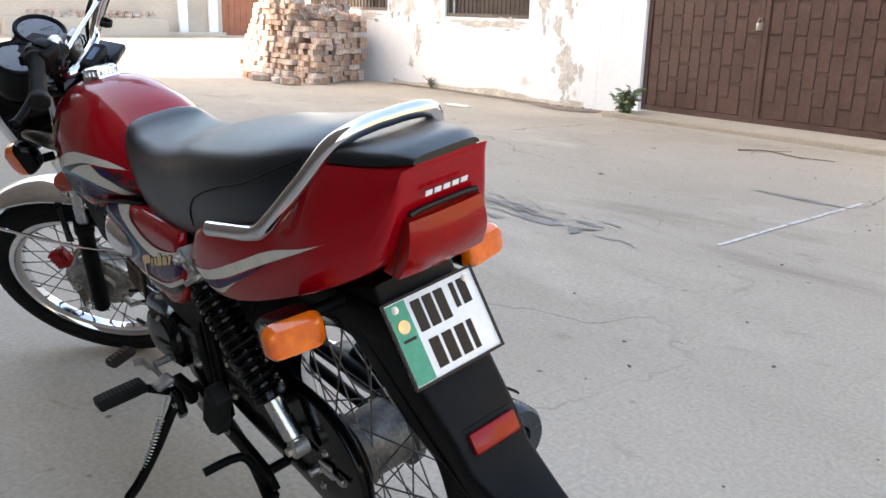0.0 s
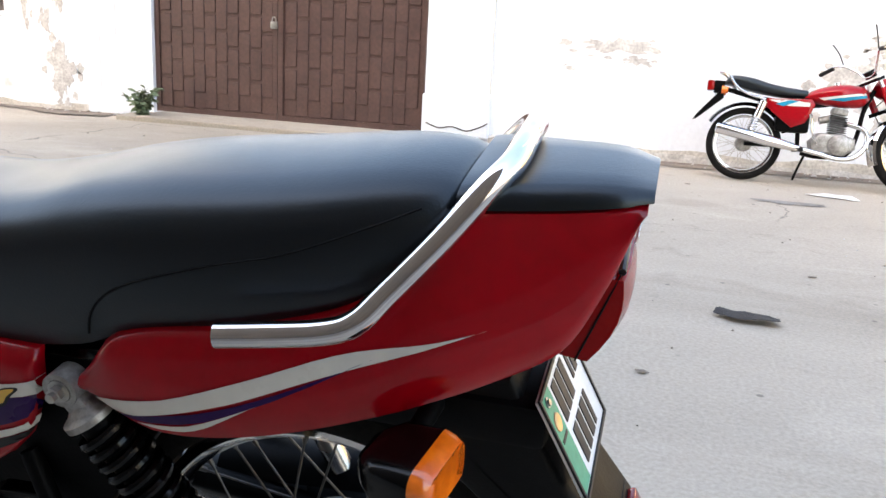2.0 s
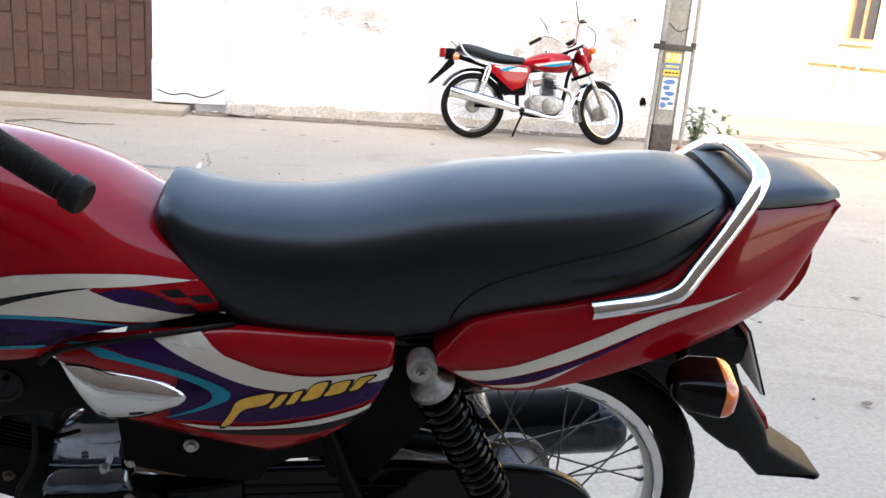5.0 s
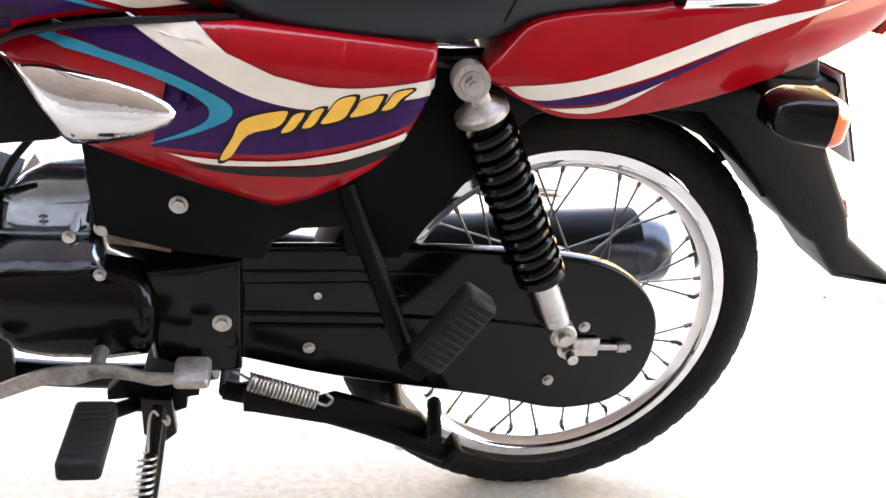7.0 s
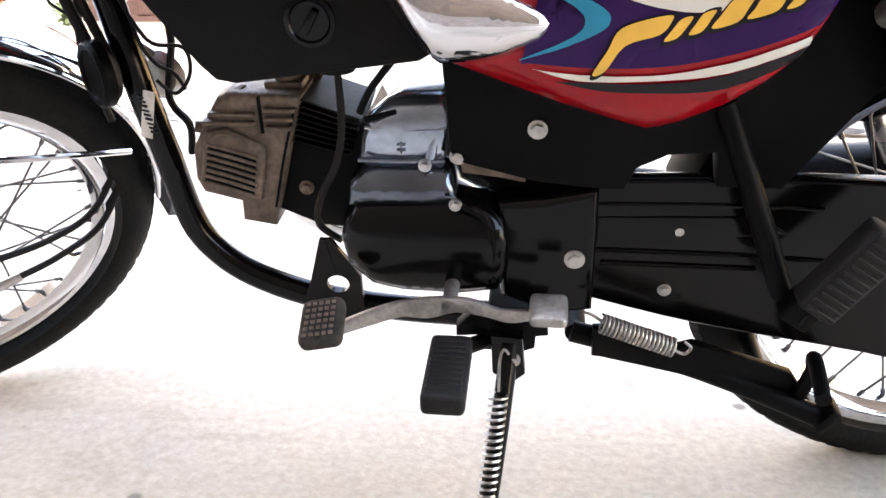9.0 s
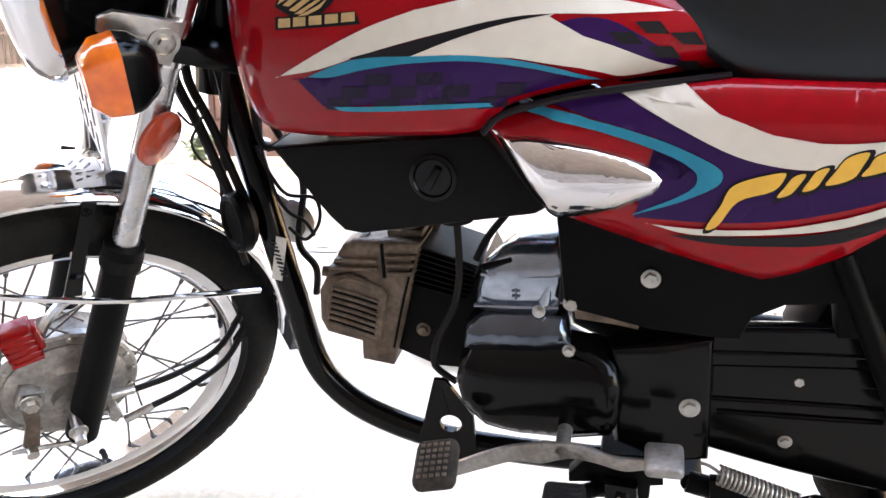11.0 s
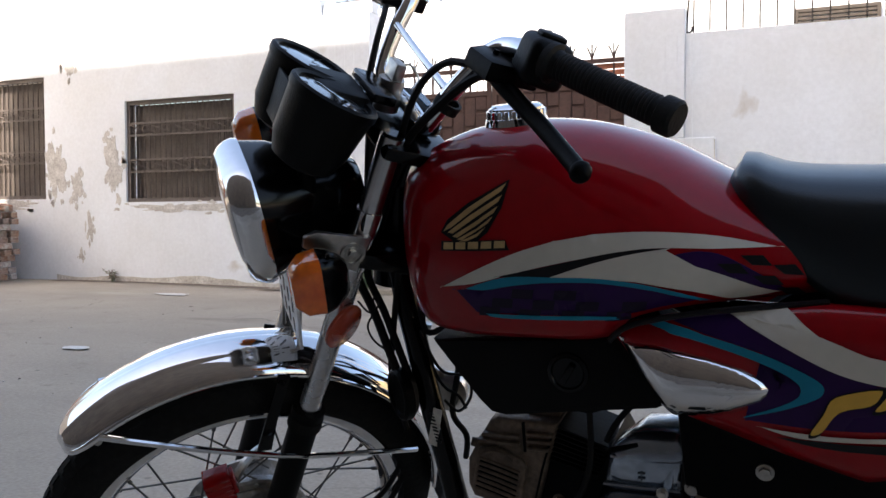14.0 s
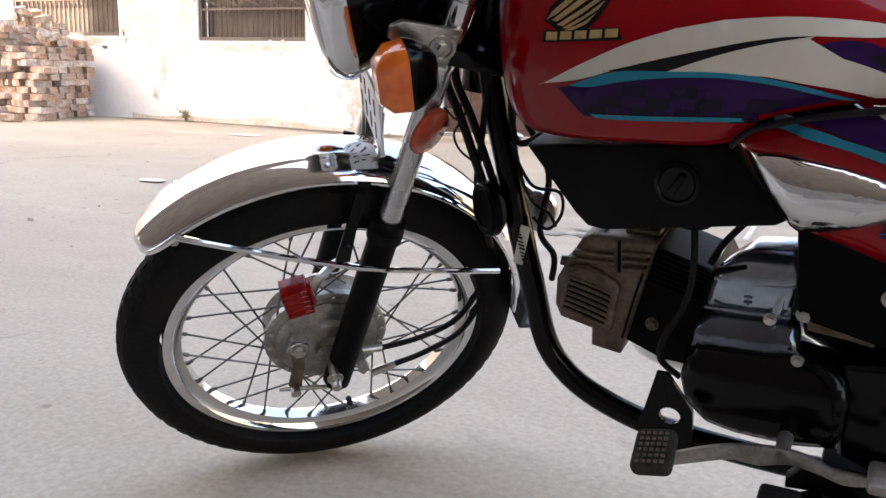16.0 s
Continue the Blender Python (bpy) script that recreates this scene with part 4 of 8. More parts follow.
lamp = fpart("headlamp", moved(loft([rrect(-0.135, 0.03, 0.03, 0.025), rrect(-0.115, 0.045, 0.045, 0.035), rrect(-0.09, 0.052, 0.048, 0.04), rrect(-0.07, 0.058, 0.052, 0.04), rrect(-0.03, 0.080, 0.072, 0.05), rrect(0.004, 0.087, 0.078, 0.05)]), HL), BLACK, bike, "black headlamp shell", angle=60)
fpart("bezel", moved(loft([rrect(0.003, 0.0885, 0.080, 0.05), rrect(0.010, 0.090, 0.0815, 0.05), rrect(0.020, 0.0885, 0.080, 0.05), rrect(0.030, 0.084, 0.0755, 0.048), rrect(0.036, 0.077, 0.069, 0.045), rrect(0.033, 0.073, 0.065, 0.042)]), HL), CHROME, lamp, "chromed headlamp bezel", angle=50)
fpart("lens", moved(loft([rrect(0.032, 0.073, 0.065, 0.042), rrect(0.039, 0.058, 0.05, 0.035), rrect(0.042, 0.03, 0.025, 0.02)]), HL), GLASS, lamp)


def indicator(front, sg):
    """A wedge-shaped winker: black shell with an amber lens."""
    if front:
        m = FORK @ (pose(0.138, 0.150, 0.521, 0, 25, 0) if sg > 0 else pose(0.156, -0.200, 0.556, 0, 28, 0))
    else:
        m = pose(0.782, -0.180, 0.648, 0, 0, -10) if sg > 0 else pose(0.782, 0.134, 0.655, 0, 0, 10)
    w, h = (0.0245, 0.040) if front else (0.042, 0.0255)
    a, b, c = (-0.041, -0.008, 0.027) if front else (-0.045, 0.013, 0.030)
    shell = part("indicator", moved(loft([rrect(a, w * 0.5, h * 0.5, 0.010), rrect(a * 0.85, w * 0.66, h * 0.68, 0.012), rrect(a * 0.5, w * 0.9, h * 0.9, 0.013), rrect(b, w, h, 0.016)]), m), BLACK, bike, "black winker shell", angle=60)
    part("lens", moved(loft([rrect(b, w * 0.99, h * 0.99, 0.016), rrect(b + 0.6 * (c - b), w * 0.95, h * 0.93, 0.016), rrect(c, w * (0.6 if front else 0.84), h * (0.62 if front else 0.76), 0.012), rrect(c - 0.001, w * 0.5, h * 0.5, 0.01)]), m), AMBER, shell, "amber winker lens", angle=60)
    if front:
        stem = moved(rod((0.09, 0.10 * sg, 0.50), (0.13, 0.135 * sg, 0.50), 0.010), FORK)
    else:
        stem = rod((0.775, -sg * 0.07 - 0.018, 0.655), (0.768, -sg * 0.135 - 0.018, 0.652), 0.010)
    part("stem", stem, SATIN, shell)


for sg in (1, -1):
    indicator(True, sg)
    indicator(False, sg)
    rf = fpart("reflector", lathe([(0, 0), (0, 0.032), (0.004, 0.032), (0.0065, 0.029), (0.0065, 0)], (0.062, 0.110 * sg, 0.440), (-0.488, 0.95 * sg, 0.440), 32), REFLECT, bike, "round orange side reflector")
    fpart("mount", rod((0.062, 0.09 * sg, 0.45), (0.062, 0.112 * sg, 0.442), 0.008), SATIN, rf)

# instrument pods
for sg in (1, -1):
    a = Vector((0.168, 0.058 * sg, 0.628))
    b = Vector((0.152, 0.058 * sg, 0.722))
    pod = fpart("instrument_pod", lathe([(0.0, 0.0), (0.0, 0.025), (0.006, 0.038), (0.03, 0.048), (0.085, 0.054), (0.090, 0.0565), (0.098, 0.0565), (0.101, 0.053), (0.0985, 0.0475), (0.094, 0.047)], a, b, 40), PLASTIC, bike, "black round instrument pod")
    fpart("dial", lathe([(0.0955, 0.0475), (0.0965, 0.03), (0.097, 0.0)], a, b, 40), GLASS, pod, "dark glazed dial")
    up = (b - a).normalized()
    c = a + up * 0.0978
    for t in range(-40, 221, 40):
        ray = Vector((math.cos(radians(t)), math.sin(radians(t)), 0.14 * math.cos(radians(t))))
        fpart("dial_mark", rod(c + ray * 0.036, c + ray * 0.041, 0.0005, seg=4), GREYPL, pod)
    fpart("needle", rod(c, c + Vector((-0.02, 0.022 * sg, 0)), 0.0007, seg=4), GREYPL, pod)
    fpart("pod_leg", rod((0.13, 0.045 * sg, 0.56), (0.165, 0.05 * sg, 0.65), 0.011), SATIN, pod)
fpart("instrument_bridge", join(box(0.10, 0.185, -0.045, 0.045, 0.66, 0.725, 0.006), box(0.195, 0.199, -0.035, 0.035, 0.655, 0.715, 0.001)), PLASTIC)
fpart("warning_panel", box(0.07, 0.1, -0.05, 0.05, 0.722, 0.734, 0.003), BLACK)
fpart("ignition_switch", join(rod((0.055, -0.012, 0.70), (0.06, -0.012, 0.742), 0.017), box(0.052, 0.066, -0.03, 0.004, 0.742, 0.765, 0.002), tube([(0.06, -0.02, 0.75), (0.045, -0.01, 0.765), (0.03, 0.0, 0.752), (0.04, 0.01, 0.74)], 0.0016, 6, 4)), STEEL, bike, "ignition lock with its key")
holder = fpart("bar_clamp", box(-0.002, 0.03, -0.045, 0.045, 0.700, 0.728, 0.006), PLASTIC, bike, "black handlebar clamp cover")
fpart("tag", box(0.006, 0.020, -0.026, 0.026, 0.728, 0.7295), LCD, holder, "small blue label")


# handlebar, grips, levers
def barside(sg):
    return [(0.03, 0.0, 0.716), (0.034, 0.06 * sg, 0.716), (0.042, 0.092 * sg, 0.728), (0.036, 0.115 * sg, 0.785), (0.024, 0.138 * sg, 0.838), (0.016, 0.175 * sg, 0.858), (0.013, 0.25 * sg, 0.866), (-0.046, 0.378 * sg, 0.874)] if sg > 0 else [(0.03, 0.0, 0.716), (0.034, -0.06, 0.716), (0.042, -0.092, 0.728), (0.034, -0.115, 0.775), (0.018, -0.138, 0.822), (0.004, -0.175, 0.838), (0.001, -0.25, 0.846), (-0.058, -0.378, 0.854)]


bar = fpart("handlebar", join(tube(barside(1), 0.0112, 16, 6), tube(barside(-1), 0.0112, 16, 6)), CHROME, bike, "chromed handlebar with brace")
fpart("brace", rod((0.037, 0.108, 0.772), (0.037, -0.108, 0.79), 0.0048), CHROME, bar)
def hpart(name, bm, mat, parent, label="", **k):
    return part(name, moved(bm, GRIPS), mat, parent, label, **k)


for sg in (1, -1):
    GRIPS = FORK if sg > 0 else FORK @ Matrix.Translation((-0.012, 0, -0.020))
    gi, go = Vector((0.012, 0.255 * sg, 0.8665)), Vector((-0.047, 0.382 * sg, 0.8745))
    prof = [(-0.012, 0.012), (-0.012, 0.021), (-0.004, 0.021), (-0.002, 0.016)]
    for i in range(26):
        h = 0.004 + 0.0044 * i
        prof += [(h, 0.0143), (h + 0.001, 0.0153), (h + 0.0026, 0.0153), (h + 0.0036, 0.0143)]
    prof += [(0.122, 0.0145), (0.124, 0.0185), (0.138, 0.0185), (0.141, 0.016), (0.141, 0.0)]
    hpart("grip", lathe(prof, gi, go, 26), GRIP, bar, "ribbed black rubber grip", angle=30)
    sw = hpart("switch_housing", moved(box(-0.024, 0.024, -0.027, 0.027, -0.030, 0.020, 0.011, 4), pose(0.012, 0.224 * sg, 0.866, 0, 0, -12 * sg)), PLASTIC, bar)
    hpart("switch_cap", moved(box(-0.015, 0.015, -0.010, 0.010, 0.018, 0.025, 0.003), pose(0.012, 0.224 * sg, 0.866, 0, 0, -12 * sg)), PLASTIC, sw)
    hpart("button", rod((-0.012, 0.222 * sg, 0.852), (-0.024, 0.222 * sg, 0.852), 0.008), PLASTIC, sw)
    hpart("screw", hexbolt((0.004, 0.205 * sg, 0.888), (-0.4, 0, 0.9), 0.004, 0.002), STEEL, sw)
    lev = hpart("lever", join(tube([(0.040, 0.160 * sg, 0.832), (0.036, 0.195 * sg, 0.824), (0.024, 0.235 * sg, 0.815), (0.015, 0.28 * sg, 0.808), (0.013, 0.33 * sg, 0.802), (0.015, 0.360 * sg, 0.80)], 0.0062, 12, 5, True, [0.0095, 0.009, 0.0078, 0.007, 0.0066, 0.0064]), lathe([(-0.011, 0.0), (-0.009, 0.006), (-0.004, 0.0105), (0, 0.0115), (0.004, 0.0105), (0.009, 0.006), (0.011, 0.0)], (0.016, 0.366 * sg, 0.80), (0.012, 0.42 * sg, 0.80), 16)), SATIN, bar, "black control lever")
    hpart("perch", join(moved(plate([(-0.034, -0.022), (0.036, -0.034), (0.04, 0.016), (0.012, 0.044), (-0.034, 0.034)], -0.011, 0.011, 0.004), pose(0.028, 0.185 * sg, 0.834, 90, 0, 0)), hexbolt((0.04, 0.178 * sg, 0.844), (0, 0, 1), 0.005)), SATIN, lev)
    hpart("cable", tube([(0.055, 0.155 * sg, 0.822), (0.065, 0.125 * sg, 0.810), (0.072, 0.10 * sg, 0.775), (0.068, 0.085 * sg, 0.72), (0.045, 0.06 * sg, 0.65), (0.02, 0.03 * sg, 0.55)], 0.0045, 8, 6), GRIP, bar)
    hpart("cable", tube([(0.022, 0.2 * sg, 0.832), (0.035, 0.15 * sg, 0.810), (0.05, 0.115 * sg, 0.755), (0.055, 0.08 * sg, 0.69), (0.04, 0.04 * sg, 0.6)], 0.0055, 8, 6), GRIP, bar)
    hpart("strap", lathe([(-0.006, 0.013), (-0.006, 0.0165), (0.006, 0.0165), (0.006, 0.013)], (0.037, 0.111 * sg, 0.76), (0.033, 0.118 * sg, 0.79), 16), GRIP, bar)

# brake plate, speedo drive, lock, cables at the front hub
brk = wpart("brake_plate", lathe([(0.010, 0.0), (0.010, 0.079), (0.022, 0.079), (0.026, 0.074), (0.028, 0.05), (0.036, 0.044), (0.038, 0.022), (0.05, 0.020), (0.05, 0.0)], (0, 0, 0), (0, 1, 0), 48), ALU, bike, "grey cast front brake plate")
wpart("boss", plate([(0.064, 0.016), (0.064, -0.012), (0.042, -0.019), (0.030, -0.004), (0.034, 0.020)], 0.024, 0.046, 0.004), ALU, brk)
wpart("brake_arm", plate([(0.060, 0.016), (0.060, -0.004), (0.048, -0.036), (0.044, -0.078), (0.032, -0.092), (0.022, -0.08), (0.030, -0.036), (0.038, -0.004), (0.040, 0.016)], 0.046, 0.052, 0.0015), DIRTALU, brk)
wpart("pivot", hexbolt((0.050, 0.052, 0.006), (0, 1, 0), 0.013, 0.009), STEEL, brk)
wpart("clevis", join(rod((0.032, 0.04, -0.083), (0.032, 0.064, -0.083), 0.008), rod((0.056, 0.052, -0.087), (-0.03, 0.056, -0.070), 0.0035)), STEEL, brk)
wpart("anchor", plate([(-0.07, -0.028), (-0.085, -0.05), (-0.08, -0.065), (-0.07, -0.06), (-0.06, -0.03)], 0.02, 0.036, 0.003), ALU, brk)
for i in range(18):
    a = i * math.pi / 9
    wpart("rivet", lathe([(0, 0.0), (0, 0.0042), (0.003, 0.0035), (0.0035, 0)], (0.0865 * math.cos(a), 0.0185, 0.0865 * math.sin(a)), (0.0865 * math.cos(a), 1, 0.0865 * math.sin(a)), 8), STEEL, brk)
wpart("axle_nut", join(hexbolt((0, 0.100, 0), (0, 1, 0), 0.0115, 0.009), rod((0, 0.03, 0), (0, 0.118, 0), 0.007)), STEEL, brk)
LK = pose(0.081, 0.045, 0.110, 0, 30, 0) @ Matrix.Scale(0.84, 4)
lockb = wpart("wheel_lock", join(moved(box(-0.021, 0.021, -0.019, 0.019, -0.034, 0.030, 0.006), LK), moved(box(-0.030, -0.020, -0.015, 0.015, -0.018, 0.024, 0.004), LK)), REDLENS, bike, "red ribbed plastic lock on the front wheel")
for i in range(5):
    wpart("rib", moved(box(-0.0225, 0.0225, -0.0205, 0.0205, -0.030 + 0.0125 * i, -0.0225 + 0.0125 * i, 0.0012, 1), LK), REDLENS, lockb)
wpart("shackle", tube([(0.055, 0.03, 0.075), (0.05, 0.02, 0.11), (0.03, 0.0, 0.13), (0.0, -0.02, 0.135)], 0.007, 8, 4), STEEL, lockb)
for pts in ([(-0.005, 0.06, 0.012), (-0.035, 0.06, 0.020), (-0.09, 0.056, 0.042), (-0.138, 0.052, 0.082), (-0.152, 0.048, 0.15), (-0.132, 0.044, 0.24), (-0.10, 0.04, 0.36), (-0.06, 0.035, 0.47), (-0.03, 0.03, 0.56)],
            [(-0.035, 0.062, -0.036), (-0.06, 0.06, -0.02), (-0.11, 0.056, 0.010), (-0.158, 0.052, 0.062), (-0.166, 0.048, 0.15), (-0.142, 0.044, 0.235), (-0.112, 0.04, 0.36), (-0.075, 0.035, 0.47), (-0.045, 0.03, 0.56)]):
    fpart("brake_cable", tube(pts, 0.0046, 10, 6), GRIP, bike)
fpart("cable_end", rod((0.0, 0.06, 0.010), (-0.03, 0.06, 0.018), 0.0065), STEEL, bike)
fpart("cable_end", rod((-0.03, 0.062, -0.039), (-0.065, 0.06, -0.017), 0.0065), STEEL, bike)
for k in (1, -1):
    fpart("fork_seal", tube([(fork_f(s), 0.088 * k, s) for s in (0.255, 0.272)], 0.0245, 20, 1), RUBBER)
wpart("tyre_valve", rod((-0.10, 0.0, -0.183), (-0.086, 0.012, -0.155), 0.005), GRIP, bike)
fplate = fpart("front_plate", moved(box(-0.002, 0.002, -0.066, 0.066, -0.042, 0.042, 0.0008), pose(0.10, 0, 0.405, 0, 22, 0)), PLATEW, bike, "small front number plate with unreadable marks")
for r0 in range(2):
    for c0 in range(4):
        fpart("mark", moved(box(-0.003, 0.003, -0.050 + 0.028 * c0, -0.044 + 0.028 * c0, -0.030 + 0.034 * r0, -0.008 + 0.034 * r0), pose(0.10, 0, 0.405, 0, 22, 0)), BLACKV, fplate)
fpart("plate_bracket", join(rod((0.09, 0.03, 0.44), (0.06, 0.03, 0.52), 0.005), rod((0.09, -0.03, 0.44), (0.06, -0.03, 0.52), 0.005), rod((0.10, 0.05, 0.42), (0.075, 0.05, 0.33), 0.003), rod((0.10, -0.05, 0.42), (0.075, -0.05, 0.33), 0.003)), STEEL, fplate)

# fuel cap
cap = part("fuel_cap", lathe([(0.0, 0.0), (0, 0.037), (0.004, 0.039), (0.012, 0.037), (0.013, 0.035), (0.016, 0.034), (0.024, 0.033), (0.028, 0.028), (0.029, 0.0)], (-0.145, -0.046, 0.872), (-0.146, -0.046, 1.0), 32), CHROME, tank, "chromed fuel filler cap")
for i in range(24):
    part("knurl", moved(box(0.033, 0.036, -0.003, 0.003, 0.004, 0.022, 0.0008, 1), pose(-0.145, -0.046, 0.872, 0, 0, 15 * i)), CHROME, cap)

# ---- side covers, air box, trim ----
COVER = [(-0.018, 0.652), (0.004, 0.664), (0.05, 0.677), (0.108, 0.685), (0.2, 0.692), (0.25, 0.690), (0.30, 0.688), (0.389, 0.684), (0.388, 0.652), (0.380, 0.624), (0.368, 0.598), (0.354, 0.574), (0.334, 0.553), (0.303, 0.530), (0.270, 0.513), (0.250, 0.506), (0.238, 0.5035), (0.222, 0.508), (0.156, 0.530), (0.097, 0.553), (0.055, 0.569), (0.018, 0.606)]


def cover_y(x, z):
    return 0.166 - 0.55 * max(0.0, 0.60 - z) ** 1.5 - 0.9 * max(0.0, z - 0.655) ** 1.4 - 0.02 * max(0.0, (0.05 - x) / 0.07)


def skin(poly, yfun, sg, thick=0.012, cell=0.012):
    """A curved panel: the outline poly in (x, z), its outer face at yfun(x, z)."""
    bm = bmesh.new()
    f = bm.faces.new([bm.verts.new((x, 0, z)) for x, z in poly])
    bmesh.ops.triangulate(bm, faces=[f])
    for _ in range(7):
        long = [e for e in bm.edges if e.calc_length() > cell * 1.7]
        if not long:
            break
        bmesh.ops.subdivide_edges(bm, edges=long, cuts=1)
        bmesh.ops.triangulate(bm, faces=bm.faces[:])
    border = {v for e in bm.edges if e.is_boundary for v in e.verts}
    edge = [v.co.copy() for v in border]
    for v in bm.verts:
        d = 0 if v in border else min((v.co - q).length for q in edge)
        v.co.y = sg * (yfun(v.co.x, v.co.z) - 0.007 * max(0.0, 1 - d / 0.016) ** 2)
    r = bmesh.ops.extrude_face_region(bm, geom=bm.faces[:])
    for v in [q for q in r["geom"] if isinstance(q, bmesh.types.BMVert)]:
        v.co.y -= sg * thick
    return bm


covers = {}
for sg in (-1, 1):
    covers[sg] = part("side_cover", skin(COVER, cover_y, sg), RED, bike, "red side cover with striped graphics" if sg < 0 else "", angle=60)
    drop = [(-0.010, 0.648), (0.032, 0.6475), (0.083, 0.638), (0.118, 0.628), (0.140, 0.617), (0.152, 0.606), (0.147, 0.597), (0.135, 0.588), (0.110, 0.577), (0.089, 0.572), (0.05, 0.569), (0.043, 0.574), (0.015, 0.613)]
    if sg < 0:
        part("chrome_insert", skin(drop, lambda x, z: cover_y(x, z) + 0.004 + 0.012 * max(0.0, 1 - ((x - 0.06) / 0.09) ** 2 - ((z - 0.606) / 0.045) ** 2), sg, 0.012, 0.008), CHROME, covers[sg], "chromed teardrop insert", angle=70)
    air = [(-0.243, 0.627), (-0.022, 0.641), (-0.009, 0.630), (0.038, 0.566), (0.026, 0.559), (-0.153, 0.534), (-0.172, 0.537), (-0.187, 0.552)]
    box_ob = part("air_box", plate(air, sg * 0.05, sg * 0.136, 0.008), GREYPL, bike, "dark grey air box cover" if sg < 0 else "")
    part("knob", join(lathe([(0, 0.0), (0, 0.024), (0.004, 0.024), (0.005, 0.020), (0.003, 0.018), (0.003, 0.0)], (-0.072, sg * 0.136, 0.598), (-0.072, sg, 0.598), 28), moved(box(-0.004, 0.004, -0.004, 0.004, -0.013, 0.013, 0.002), pose(-0.072, sg * 0.141, 0.598, 0, 30, 0))), BLACK, box_ob)
    part("under_panel", plate([(0.045, 0.56), (0.052, 0.46), (0.066, 0.448), (0.14, 0.43), (0.2, 0.424), (0.228, 0.424), (0.238, 0.448), (0.267, 0.463), (0.312, 0.467), (0.318, 0.43), (0.38, 0.43), (0.44, 0.52), (0.50, 0.60), (0.53, 0.625), (0.45, 0.672), (0.39, 0.672), (0.2, 0.66)], sg * 0.085, sg * 0.115, 0.004), SATIN, bike)
# dark filler added behind the side panels to close a bright gap
part("battery_or_filler_box", plate([(0.064, 0.52), (0.070, 0.42), (0.10, 0.38), (0.19, 0.375), (0.215, 0.40), (0.218, 0.445), (0.218, 0.52)], -0.068, 0.07, 0.004), SATIN, bike)
part("tank_seam", tube([(-0.016, -0.166, 0.650), (0.004, -0.166, 0.667), (0.05, -0.166, 0.680), (0.108, -0.160, 0.688), (0.2, -0.140, 0.694)], 0.0035, 8, 4), BLACKV, bike)


# ---- graphics laid on the paint ----
from mathutils.bvhtree import BVHTree


def tree_of(ob):
    bm = bmesh.new()
    bm.from_mesh(ob.data)
    t = BVHTree.FromBMesh(bm)
    bm.free()
    return t


TREES = {"tank": tree_of(tank), "tail": tree_of(tail), "cover": tree_of(covers[-1]), "seat": tree_of(seat)}


def on_side(tree, x, z, lift):
    hit = tree.ray_cast(Vector((x, -0.6, z)), Vector((0, 1, 0)))
    if hit[0] is None:
        near = tree.find_nearest(Vector((x, -0.15, z)))
        return near[0] + near[1] * lift
    return hit[0] + (hit[1] if hit[1].y < 0 else -hit[1]) * lift


def decal(name, poly, where, mat, owner, lift=0.0007, step=4, label=""):
    pts = smooth_line([(x, z) for x, z in poly], step, True) if step > 1 else [Vector(p) for p in poly]
    pts = [p for i, p in enumerate(pts) if (p - pts[i - 1]).length > 2e-4]
    bm = bmesh.new()
    f = bm.faces.new([bm.verts.new((p.x, 0, p.y)) for p in pts])
    bmesh.ops.triangulate(bm, faces=[f], ngon_method="EAR_CLIP")
    for _ in range(6):
        long = [e for e in bm.edges if e.calc_length() > 0.016]
        if not long:
            break
        bmesh.ops.subdivide_edges(bm, edges=long, cuts=1)
        bmesh.ops.triangulate(bm, faces=bm.faces[:])
    for v in bm.verts:
        v.co = on_side(TREES[where], v.co.x, v.co.z, lift)
    return part(name, bm, mat, owner, label, angle=80)


def corners(poly, sharp):
    """Doubles the points listed in sharp so that the smoothed outline keeps them pointed."""
    return [p for i, p in enumerate(poly) for _ in range(2 if i in sharp else 1)]


